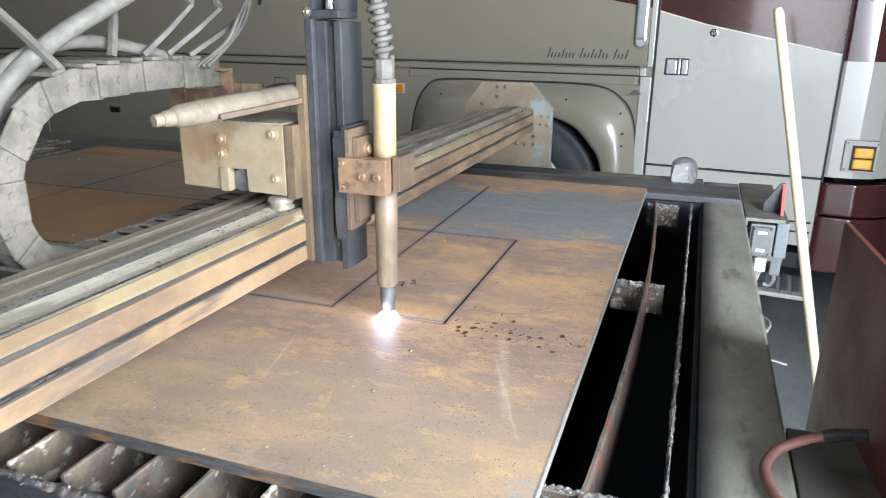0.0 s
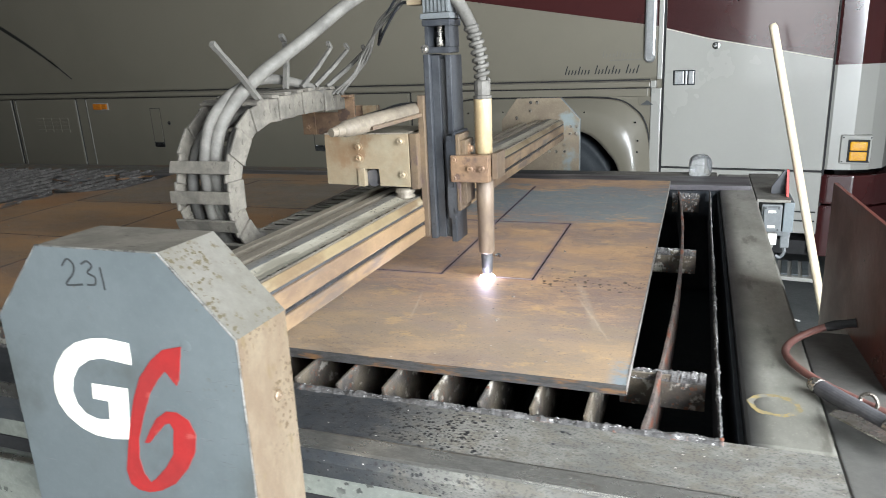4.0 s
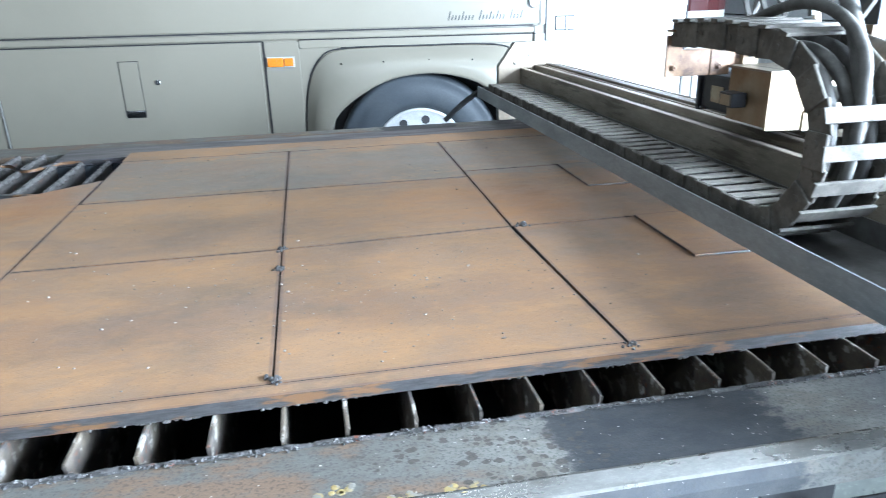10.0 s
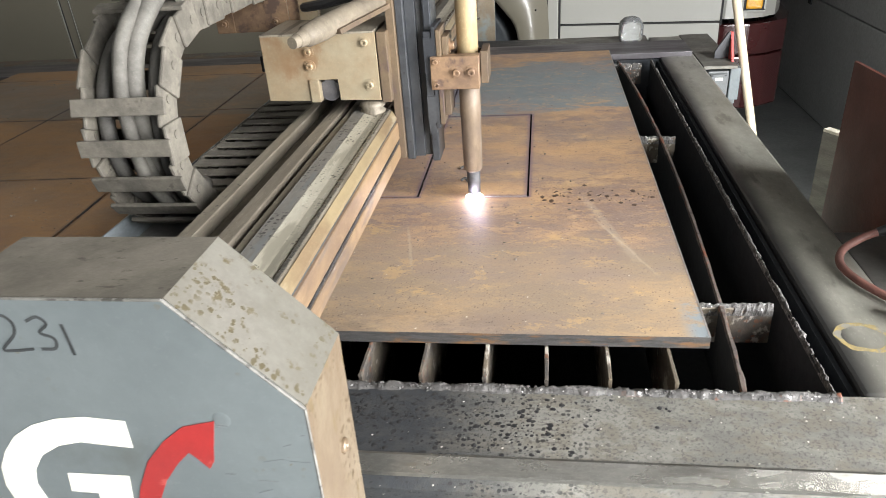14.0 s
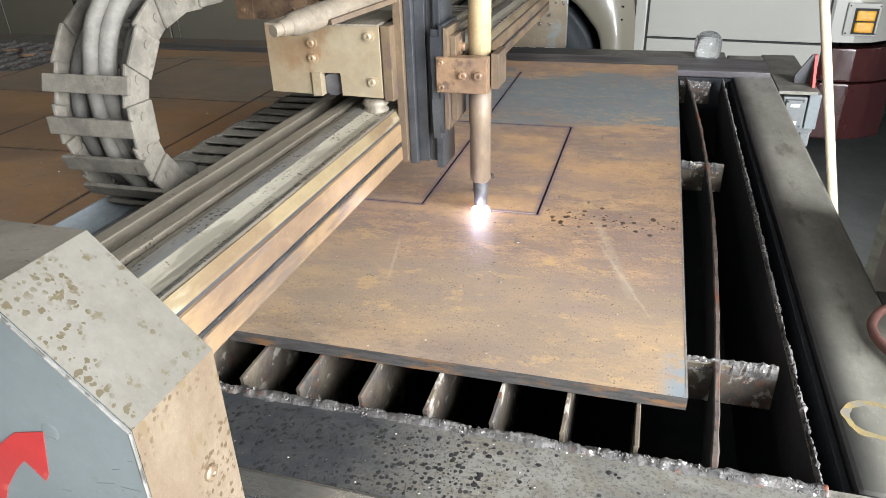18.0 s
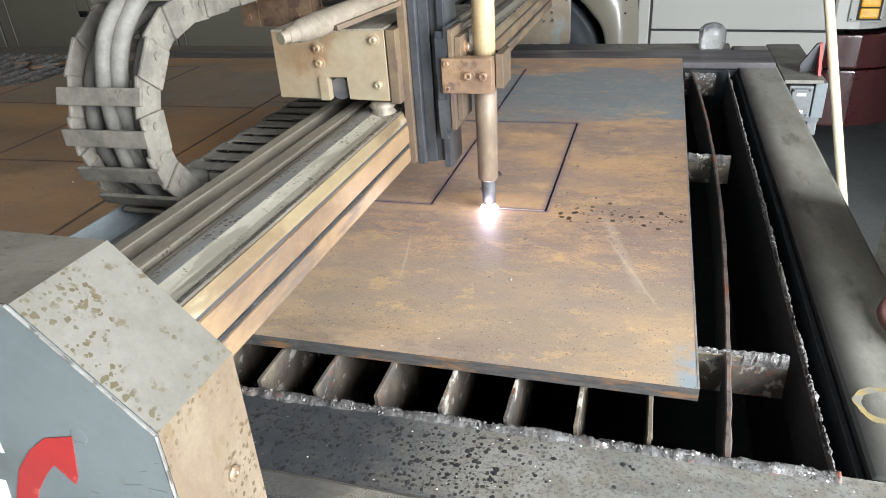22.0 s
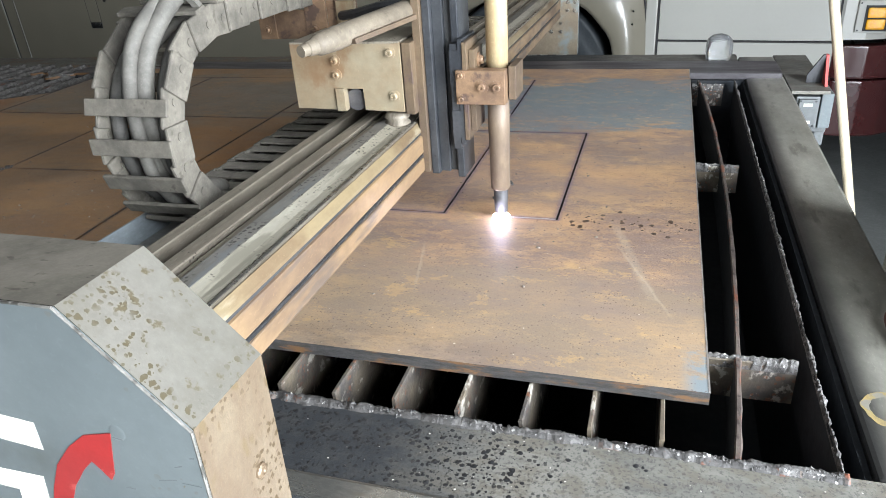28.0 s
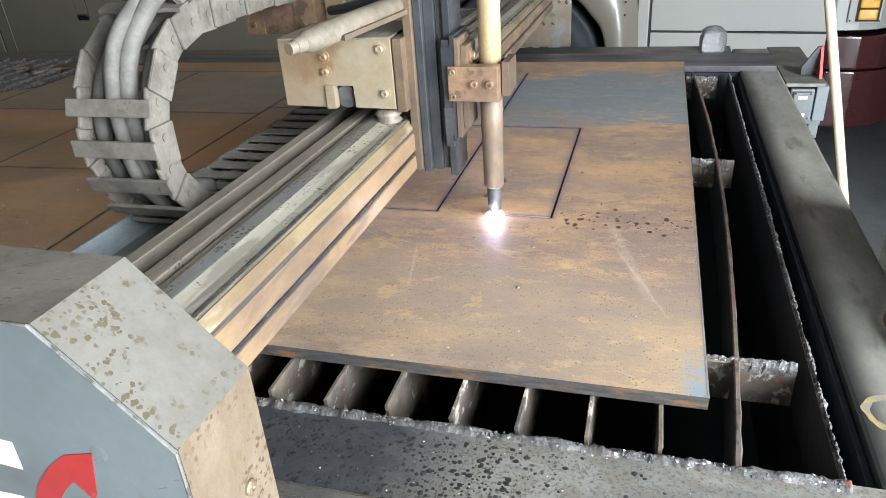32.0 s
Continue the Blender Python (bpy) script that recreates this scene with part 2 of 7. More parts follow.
        line = maths(nt, "MULTIPLY", span(nt, off, -wide, wide, wide * 0.6), span(nt, py, y0, y1, 0.03))
        col = mixed(nt, maths(nt, "MULTIPLY", line, strong), col, (0.46, 0.40, 0.29))
    # orange scorched blooms beside the cuts; the dark ones paint in the gantry's shade
    for bx, by, wx, wy, tone, strong in ((-0.93, 0.50, 0.10, 0.16, (0.085, 0.070, 0.062), 0.6), (-1.00, 0.72, 0.09, 0.14, (0.260, 0.105, 0.030), 0.6), (-0.80, 0.62, 0.10, 0.10, (0.10, 0.085, 0.078), 0.45),
                                         (-2.16, 1.00, 0.08, 0.13, (0.300, 0.125, 0.035), 0.6), (-1.20, 0.80, 0.13, 0.10, (0.290, 0.140, 0.055), 0.45)):
        near = maths(nt, "MULTIPLY", span(nt, maths(nt, "ADD", px, maths(nt, "MULTIPLY", maths(nt, "SUBTRACT", mottle, 0.5), 0.2)), bx - wx, bx + wx, 0.09), span(nt, edge, by - wy, by + wy, 0.10))
        col = mixed(nt, maths(nt, "MULTIPLY", near, strong), col, tone)
    col = mixed(nt, maths(nt, "MULTIPLY", dots(nt, 270, 0.40, 2.0), ramp(nt, mottle, 0.42, 0.56, 0.15, 0.70)), col, (0.070, 0.050, 0.044))
    col = mixed(nt, dots(nt, 75, 0.11, 4.0), col, (0.44, 0.39, 0.31))
    if tint:
        col = mixed(nt, ramp(nt, mid, 0.25, 0.8, tint, tint * 0.45), col, (0.060, 0.045, 0.072))
    # the panels already cut out are smoother, in broad patches of orange rust and grey-olive scale
    broad = noise_tex(nt, coords(nt, (1.0, 1.6, 1.0)), 3.0, 13.0, 0.70)
    plain = mixed(nt, ramp(nt, broad, 0.34, 0.62), (0.128, 0.104, 0.072), (0.315, 0.190, 0.084))
    plain = mixed(nt, ramp(nt, noise_tex(nt, coords(nt, (1.0, 1.3, 1.0)), 9.0, 12.0, 0.74), 0.47, 0.57, 0.0, 0.55), plain, (0.215, 0.165, 0.118))
    col = mixed(nt, maths(nt, "MULTIPLY", ramp(nt, px, -0.66, -0.65, 0.45, 0.0), maths(nt, "SUBTRACT", 1.0, maths(nt, "MULTIPLY", scale_mask, 0.55))), col, plain)
    # violet-blue heat tint along the plasma cuts
    for along, at, a, b in ((0, -0.440, 0.43, 1.39), (0, -0.235, 0.43, 0.904), (1, 0.430, -0.634, -0.440), (1, 0.430, -0.33, -0.235), (1, 0.904, -0.634, -0.235)):
        across, run = (px, py) if along == 0 else (py, px)
        across = maths(nt, "ADD", across, maths(nt, "MULTIPLY", maths(nt, "SUBTRACT", mid, 0.5), 0.004))
        halo = maths(nt, "MULTIPLY", span(nt, across, at - 0.0065, at + 0.0065, 0.0055), span(nt, run, a - 0.004, b + 0.004, 0.003))
        col = mixed(nt, maths(nt, "MULTIPLY", halo, 0.62), col, (0.085, 0.060, 0.100))
    col = mixed(nt, 1.0, col, (1.27, 1.26, 1.30), "MULTIPLY")
    # the panels already cut out: deeper rust, plus their weaker light darkened into the colour
    col = mixed(nt, ramp(nt, px, -0.72, -0.60, 1.0, 0.0), col, mixed(nt, 1.0, col, (0.80, 0.735, 0.65), "MULTIPLY"))
    link(nt, col, sh.inputs["Base Color"])
    link(nt, ramp(nt, blotch, 0.25, 0.75, 0.46, 0.70), sh.inputs["Roughness"])
    sh.inputs["Metallic"].default_value = 0.15
    bumped(nt, sh, maths(nt, "ADD", fine, mid), 0.32, 0.002)
    return m


def beam_material(name):
    """Worn table-frame paint: charcoal stretch with black bubbled spatter, rust and yellow stains, pale rubbed corner."""
    m, nt, sh = nodes_of(name)
    sep = nt.nodes.new("ShaderNodeSeparateXYZ")
    link(nt, coords(nt), sep.inputs[0])
    big = noise_tex(nt, coords(nt, (1.0, 2.0, 1.0)), 5.0, 8.0, 0.68)
    mid = noise_tex(nt, coords(nt, (1.0, 1.6, 1.0)), 24.0, 8.0, 0.74)
    fine = noise_tex(nt, coords(nt), 260.0, 3.0, 0.7)
    px = maths(nt, "ADD", sep.outputs[0], maths(nt, "MULTIPLY", maths(nt, "SUBTRACT", mid, 0.5), 0.14))
    col = mixed(nt, ramp(nt, big, 0.40, 0.60), (0.185, 0.179, 0.158), (0.110, 0.107, 0.095))
    col = mixed(nt, ramp(nt, mid, 0.47, 0.58, 0.0, 0.7), col, (0.125, 0.112, 0.088))
    dark = maths(nt, "MAXIMUM", span(nt, px, -0.80, -0.27, 0.09), span(nt, px, -1.235, -0.95, 0.012))
    col = mixed(nt, maths(nt, "MULTIPLY", dark, ramp(nt, mid, 0.42, 0.64, 0.98, 0.84)), col, (0.024, 0.027, 0.031))
    col = mixed(nt, ramp(nt, px, -1.20, -1.50, 0.0, 0.62), col, (0.085, 0.082, 0.072))
    stain = maths(nt, "MULTIPLY", ramp(nt, px, -1.27, -1.30), ramp(nt, big, 0.48, 0.60, 0.0, 0.8))
    col = mixed(nt, stain, col, (0.165, 0.105, 0.062))
    col = mixed(nt, maths(nt, "MULTIPLY", ramp(nt, px, -1.30, -1.36), ramp(nt, noise_tex(nt, coords(nt), 13.0, 5.0), 0.62, 0.68, 0.0, 0.6)), col, (0.215, 0.165, 0.085))
    spatter = maths(nt, "MULTIPLY", dots(nt, 170, 0.52, 1.7), ramp(nt, noise_tex(nt, coords(nt), 9.0, 4.0), 0.38, 0.48))
    spatter = maths(nt, "MULTIPLY", spatter, span(nt, px, -0.70, -0.14, 0.12))
    col = mixed(nt, spatter, col, (0.016, 0.016, 0.017))
    brown = maths(nt, "MULTIPLY", dots(nt, 105, 0.62, 1.5, (0.7, 1.0, 1.0)), span(nt, px, -1.46, -1.18, 0.04))
    col = mixed(nt, maths(nt, "MULTIPLY", brown, 0.85), col, (0.055, 0.048, 0.038))
    col = mixed(nt, ramp(nt, fine, 0.50, 0.64, 0.0, 0.55), col, (0.030, 0.029, 0.027))
    col = mixed(nt, dots(nt, 120, 0.16, 3.0), col, (0.50, 0.47, 0.42))
    link(nt, col, sh.inputs["Base Color"])
    sh.inputs["Metallic"].default_value = 0.15
    link(nt, ramp(nt, big, 0.25, 0.75, 0.50, 0.74), sh.inputs["Roughness"])
    bumped(nt, sh, maths(nt, "ADD", fine, maths(nt, "MULTIPLY", spatter, 0.8)), 0.25, 0.002)
    return m


def glow(name, colour, strength):
    m, nt, sh = nodes_of(name)
    sh.inputs["Emission Color"].default_value = (*colour, 1)
    sh.inputs["Emission Strength"].default_value = strength
    return m


# grime, with the weak light on the upward face darkened into the colour
CAP_DIRT_SHADE = surface("grimy_shaded_cover_top", (0.150, 0.135, 0.110), (0.092, 0.083, 0.066), 12, 0.55, 0.0, 0.2, 130, spots=((0.050, 0.042, 0.028), 230, 0.50, 0.05, 14), fleck=0.25, streaks=((0.055, 0.048, 0.036), (45, 110, 110), 0.62, 0.67))
TAR = surface("black_spatter", (0.014, 0.014, 0.015), (0.024, 0.024, 0.025), 80, 0.45, 0.0, 0.3, 200)
GRAIN = surface("spatter_metal", (0.26, 0.22, 0.18), (0.10, 0.085, 0.075), 300, 0.55, 0.3, 0.2, 300)
WORN = surface("rubbed_bare_edge", (0.160, 0.154, 0.140), (0.080, 0.076, 0.067), 40, 0.5, 0.1, 0.2, 160, streaks=((0.045, 0.042, 0.036), (70, 70, 70), 0.53, 0.59))
SCUFF = surface("dark_scuff", (0.10, 0.105, 0.105), (0.15, 0.16, 0.16), 60, 0.6, 0.0, 0.0, 90)
PALE_EDGE = surface("pale_cut_edge", (0.36, 0.335, 0.31), (0.24, 0.215, 0.195), 30, 0.45, 0.4, 0.3, 200, (1, 1, 6))
PLATE = plate_material("rolled_plate")
TINT = plate_material("heat_tinted_plate", 0.75)
EDGE = surface("cut_edge", (0.078, 0.076, 0.074), (0.042, 0.039, 0.038), 30, 0.5, 0.35, 0.4, 200, (1, 1, 6), streaks=((0.170, 0.092, 0.042), (12, 12, 70), 0.50, 0.60))
FRAME = beam_material("worn_frame_paint")
RIGHT_FRAME = surface("sooted_side_beam", (0.250, 0.243, 0.208), (0.155, 0.150, 0.126), 6, 0.42, 0.1, 0.2, 90, (1, 0.5, 1), soot=0.158, streaks=((0.098, 0.092, 0.076), (22, 6, 10), 0.57, 0.68))
FRAME_SIDE = surface("grey_green_rail_paint", (0.27, 0.28, 0.24), (0.17, 0.18, 0.16), 5, 0.45, 0.1, 0.2, 80, spots=((0.05, 0.05, 0.045), 60, 0.5, 0.1, 4.0))
SLAT = surface("scorched_slat", (0.150, 0.124, 0.090), (0.050, 0.047, 0.047), 14, 0.5, 0.25, 0.5, 150, spots=((0.135, 0.062, 0.036), 150, 0.65, 0.12, 14), streaks=((0.36, 0.335, 0.29), (60, 34, 46), 0.55, 0.63))
RUST_SLAT = surface("rusted_slat", (0.135, 0.108, 0.092), (0.062, 0.052, 0.048), 12, 0.6, 0.2, 0.7, 150, spots=((0.040, 0.030, 0.028), 120, 0.7, 0.2, 12), streaks=((0.165, 0.060, 0.034), (34, 22, 60), 0.53, 0.61))
SPARE = surface("dusty_brown_plastic", (0.165, 0.138, 0.102), (0.098, 0.080, 0.058), 16, 0.65, 0.05, 0.2, 140, streaks=((0.085, 0.068, 0.050), (22, 60, 60), 0.57, 0.66))
CABLE = surface("grey_cable_sheath", (0.22, 0.217, 0.20), (0.16, 0.157, 0.145), 20, 0.5, 0.0, 0.1, 120)
SLAG = surface("slag_crust", (0.040, 0.038, 0.036), (0.075, 0.070, 0.066), 55, 0.7, 0.0, 1.0, 160, spots=((0.36, 0.35, 0.33), 260, 0.50, 0.08, 18), streaks=((0.095, 0.046, 0.030), (55, 55, 55), 0.61, 0.68))
SOOT = surface("sooty_steel", (0.030, 0.034, 0.039), (0.044, 0.046, 0.049), 4, 0.9, 0.0, 0.3, 60)
SOOT.node_tree.nodes["Principled BSDF"].inputs["Specular IOR Level"].default_value = 0.1
ALU = surface("dusty_aluminium", (0.318, 0.282, 0.222), (0.158, 0.136, 0.105), 7, 0.48, 0.35, 0.15, 130, (1.6, 0.25, 1), spots=((0.050, 0.043, 0.034), 230, 0.45, 0.08, 6), streaks=((0.105, 0.090, 0.068), (60, 3.0, 30), 0.53, 0.62))
ALU_TAN = surface("heat_tanned_aluminium", (0.225, 0.152, 0.084), (0.110, 0.073, 0.048), 8, 0.50, 0.20, 0.12, 120, (1, 0.5, 1), streaks=((0.098, 0.073, 0.056), (14, 5.5, 30), 0.53, 0.63), fleck=0.22)
ALU_GOLD = surface("yellowed_aluminium", (0.178, 0.138, 0.078), (0.108, 0.072, 0.038), 9, 0.55, 0.15, 0.1, 120, (1, 0.6, 1), streaks=((0.235, 0.200, 0.138), (20, 6, 20), 0.56, 0.66), fleck=0.2)
ALU_PALE = surface("pale_rubbed_aluminium", (0.40, 0.375, 0.31), (0.285, 0.262, 0.205), 7, 0.42, 0.3, 0.12, 130, (1.6, 0.35, 1), spots=((0.075, 0.066, 0.050), 260, 0.62, 0.16, 14), fleck=0.30, streaks=((0.20, 0.185, 0.145), (50, 5, 20), 0.54, 0.64))
GREY_BAND = surface("spotted_grey_aluminium", (0.215, 0.205, 0.185), (0.150, 0.140, 0.120), 9, 0.5, 0.3, 0.15, 140, (1.2, 0.4, 1), spots=((0.040, 0.036, 0.030), 240, 0.70, 0.20, 10), fleck=0.35, streaks=((0.165, 0.170, 0.168), (60, 6, 20), 0.55, 0.64))
GOLD = surface("heat_golden_steel", (0.37, 0.325, 0.230), (0.27, 0.185, 0.105), 7, 0.4, 0.45, 0.08, 110, low=0.36, high=0.7, fleck=0.2, streaks=((0.24, 0.150, 0.082), (13, 9, 9), 0.54, 0.70))
COPPER = surface("heat_browned_steel", (0.275, 0.178, 0.108), (0.155, 0.100, 0.068), 16, 0.42, 0.4, 0.1, 140, streaks=((0.105, 0.070, 0.055), (30, 30, 30), 0.55, 0.66))
BROWN_TAN = surface("browned_plate_edge", (0.150, 0.108, 0.068), (0.090, 0.065, 0.046), 9, 0.45, 0.3, 0.1, 130, streaks=((0.080, 0.055, 0.050), (24, 24, 12), 0.54, 0.64))
CRUSTED = surface("dark_crusted_slat", (0.050, 0.046, 0.042), (0.095, 0.085, 0.076), 40, 0.8, 0.1, 0.9, 170, spots=((0.30, 0.29, 0.27), 260, 0.42, 0.06, 20), streaks=((0.110, 0.060, 0.044), (40, 16, 40), 0.60, 0.68))
SLAG_TOP = surface("pale_slag_ridge", (0.110, 0.102, 0.094), (0.055, 0.051, 0.047), 45, 0.85, 0.0, 1.0, 180, spots=((0.36, 0.35, 0.34), 190, 0.55, 0.04, 16), low=0.44, high=0.56)
CAP = surface("grey_cover_paint", (0.150, 0.170, 0.172), (0.122, 0.140, 0.142), 3, 0.40, 0.3, 0.08, 70, spots=((0.12, 0.105, 0.075), 120, 0.40, 0.0, 9), fleck=0.14, rvar=0.08, streaks=((0.098, 0.108, 0.103), (5, 5, 4), 0.54, 0.68))
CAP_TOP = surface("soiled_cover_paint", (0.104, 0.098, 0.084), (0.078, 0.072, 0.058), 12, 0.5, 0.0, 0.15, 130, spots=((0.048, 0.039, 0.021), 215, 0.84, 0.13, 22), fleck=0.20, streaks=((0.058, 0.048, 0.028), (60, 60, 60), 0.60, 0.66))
CAP_SIDE = surface("tanned_cover_paint", (0.122, 0.096, 0.066), (0.088, 0.062, 0.039), 9, 0.45, 0.0, 0.2, 130, (1.5, 1.5, 0.8), spots=((0.050, 0.034, 0.017), 240, 0.70, 0.16, 13), fleck=0.28, streaks=((0.085, 0.062, 0.034), (70, 45, 22), 0.60, 0.66))
BLACK = surface("black_anodised", (0.036, 0.039, 0.045), (0.060, 0.063, 0.068), 12, 0.4, 0.4, 0.1, 140)
DARK = surface("dark_motor_paint", (0.022, 0.024, 0.028), (0.035, 0.036, 0.04), 14, 0.45, 0.2, 0.15, 120)
STEEL = surface("bright_steel", (0.42, 0.40, 0.36), (0.25, 0.22, 0.18), 40, 0.3, 0.9, 0.1, 200)
LIP = surface("rubbed_bare_lip", (0.30, 0.29, 0.26), (0.17, 0.165, 0.15), 14, 0.30, 0.85, 0.1, 160, (1, 3, 3), streaks=((0.20, 0.185, 0.16), (16, 60, 60), 0.57, 0.66))
ROLLER = surface("greased_roller", (0.085, 0.075, 0.062), (0.050, 0.045, 0.038), 30, 0.35, 0.7, 0.1, 160)
CHAIN = surface("dusty_chain_plastic", (0.118, 0.106, 0.086), (0.060, 0.054, 0.044), 22, 0.8, 0.0, 0.35, 140, streaks=((0.055, 0.048, 0.038), (50, 50, 50), 0.60, 0.68))
# lighter copy of the chain plastic: light on the rungs put into the colour
CHAIN_LIT = surface("lit_dusty_chain_plastic", (0.160, 0.146, 0.120), (0.100, 0.091, 0.075), 22, 0.85, 0.0, 0.35, 140, streaks=((0.085, 0.076, 0.062), (50, 50, 50), 0.60, 0.68))
HOSE_DARK = surface("grimy_braided_hose", (0.066, 0.062, 0.055), (0.040, 0.038, 0.034), 24, 0.75, 0.0, 0.4, 260)
HOSE = surface("dusty_grey_hose", (0.100, 0.094, 0.081), (0.058, 0.054, 0.047), 24, 0.75, 0.0, 0.3, 160)
TORCH = surface("yellowed_torch_sleeve", (0.50, 0.40, 0.235), (0.36, 0.26, 0.14), 12, 0.4, 0.25, 0.1, 120, (1, 1, 0.5))
TORCH_LOW = surface("browned_torch_sleeve", (0.215, 0.162, 0.112), (0.125, 0.096, 0.076), 12, 0.55, 0.2, 0.1, 120, (1, 1, 0.4))
NOZZLE = surface("grey_torch_shield", (0.105, 0.102, 0.106), (0.066, 0.064, 0.070), 20, 0.58, 0.25, 0.2, 120)
RV = surface("taupe_coach_paint", (0.226, 0.207, 0.161), (0.212, 0.194, 0.150), 1.2, 0.34, 0.0, 0.0, 60, fleck=0.03, coat=0.45, rvar=0.05)
RV_LIGHT = surface("pale_coach_paint", (0.43, 0.425, 0.39), (0.41, 0.405, 0.37), 1.2, 0.25, 0.0, 0.0, 60, fleck=0.03, coat=0.5, rvar=0.04)
MAROON = surface("maroon_coach_paint", (0.060, 0.016, 0.016), (0.045, 0.012, 0.013), 2, 0.16, 0.0, 0.0, 60, fleck=0.03, coat=0.9, rvar=0.03)
SEAL = surface("black_rubber", (0.020, 0.020, 0.021), (0.030, 0.030, 0.030), 20, 0.7, 0.0, 0.2, 120)
SWEEP = surface("dark_sweep_paint", (0.030, 0.031, 0.028), (0.024, 0.025, 0.023), 2, 0.3, 0.0, 0.0, 60, fleck=0.03, coat=0.4, rvar=0.04)
TYRE = surface("tyre_rubber", (0.034, 0.042, 0.050), (0.052, 0.060, 0.066), 6, 0.6, 0.0, 0.25, 90)
RIM = surface("silver_wheel", (0.62, 0.62, 0.60), (0.50, 0.50, 0.48), 12, 0.42, 0.35, 0.05, 120)
CHROME = surface("chrome", (0.68, 0.69, 0.70), (0.60, 0.61, 0.62), 12, 0.14, 1.0, 0.0, 120, rvar=0.04)
YELLOW_LENS = surface("yellow_lens", (0.95, 0.50, 0.03), (0.85, 0.40, 0.02), 60, 0.2, 0.0, 0.3, 240, coat=0.8)
SATIN = surface("satin_chrome", (0.60, 0.61, 0.61), (0.50, 0.51, 0.51), 12, 0.38, 0.7, 0.0, 120, rvar=0.06)
FAR_PLATE = surface("heat_browned_plate", (0.250, 0.205, 0.145), (0.170, 0.135, 0.095), 6, 0.45, 0.3, 0.12, 110, streaks=((0.205, 0.240, 0.240), (4, 4, 4), 0.52, 0.60))
SLAG_WHITE = surface("pale_slag", (0.140, 0.134, 0.128), (0.050, 0.048, 0.046), 90, 0.8, 0.05, 1.0, 200, spots=((0.50, 0.49, 0.48), 260, 0.7, 0.10, 25), low=0.44, high=0.56)
AMBER = surface("amber_lens", (0.70, 0.24, 0.020), (0.58, 0.18, 0.015), 60, 0.2, 0.0, 0.3, 240, coat=0.8)
REDLENS = surface("red_lens", (0.42, 0.03, 0.012), (0.32, 0.02, 0.01), 60, 0.2, 0.0, 0.3, 240, coat=0.8)
WHITE = surface("white_marking", (0.70, 0.68, 0.58), (0.60, 0.58, 0.48), 10, 0.5, 0.0, 0.05, 90, fleck=0.12)
RED = surface("red_marking", (0.27, 0.016, 0.015), (0.215, 0.014, 0.013), 10, 0.5, 0.0, 0.05, 90, fleck=0.15, streaks=((0.30, 0.050, 0.042), (30, 30, 60), 0.60, 0.68))
INK = surface("marker_ink", (0.022, 0.024, 0.025), (0.038, 0.041, 0.042), 60, 0.5, 0.0, 0.0, 90)
FAINT = surface("faint_grey_print", (0.20, 0.19, 0.165), (0.22, 0.21, 0.18), 60, 0.4, 0.0, 0.0, 90)
RUSTRED = surface("red_oxide_sheet", (0.130, 0.042, 0.030), (0.085, 0.034, 0.028), 5, 0.4, 0.15, 0.2, 90, streaks=((0.21, 0.075, 0.05), (4, 4, 0.8), 0.56, 0.72))
WOOD = surface("pale_wood", (0.62, 0.53, 0.39), (0.52, 0.43, 0.30), 10, 0.5, 0.0, 0.2, 90, (6, 6, 0.6))
BOARD = surface("weathered_board", (0.14, 0.135, 0.11), (0.085, 0.082, 0.07), 8, 0.75, 0.0, 0.4, 90, (2, 2, 8))
BOARD_EDGE = surface("sawn_board_edge", (0.62, 0.60, 0.50), (0.46, 0.43, 0.34), 20, 0.7, 0.0, 0.3, 120)
BENCH = surface("dark_bench_top", (0.098, 0.095, 0.086), (0.060, 0.059, 0.055), 5, 0.55, 0.1, 0.25, 70)
HOSE_RED = surface("dusty_red_hose", (0.175, 0.075, 0.060), (0.125, 0.058, 0.048), 22, 0.65, 0.0, 0.25, 140)
DRIVE = surface("blue_grey_cabinet_paint", (0.125, 0.143, 0.150), (0.100, 0.117, 0.123), 6, 0.45, 0.0, 0.08, 90)
GRIME = surface("caked_grime", (0.120, 0.105, 0.082), (0.060, 0.053, 0.043), 20, 0.75, 0.0, 0.5, 140, (1.5, 0.4, 1), spots=((0.035, 0.030, 0.025), 120, 0.7, 0.12, 9), streaks=((0.200, 0.180, 0.140), (50, 7, 20), 0.58, 0.67))
DRIVE_DARK = surface("dark_grey_plastic", (0.10, 0.108, 0.11), (0.075, 0.08, 0.083), 10, 0.5, 0.0, 0.1, 120)
PALE = surface("pale_cable_sheath", (0.55, 0.54, 0.50), (0.42, 0.41, 0.37), 20, 0.5, 0.0, 0.1, 120)
FLAG = surface("pink_red_paint", (0.55, 0.085, 0.075), (0.44, 0.065, 0.06), 10, 0.5, 0.0, 0.15, 90)
TROUGH_LIP = surface("pale_grey_blue_sheet", (0.27, 0.30, 0.315), (0.19, 0.212, 0.222), 9, 0.45, 0.2, 0.1, 120, (1, 0.4, 1))
TROUGH = surface("grimy_trough_sheet", (0.175, 0.172, 0.162), (0.088, 0.082, 0.074), 7, 0.45, 0.3, 0.15, 120)
STRIP = surface("blue_mill_scale", (0.105, 0.098, 0.105), (0.075, 0.070, 0.076), 6, 0.42, 0.35, 0.12, 120, (0.6, 4, 1))
YELLOW = surface("yellow_paint_mark", (0.30, 0.225, 0.085), (0.20, 0.165, 0.085), 40, 0.6, 0.0, 0.2, 120, streaks=((0.175, 0.165, 0.135), (42, 42, 42), 0.50, 0.56))
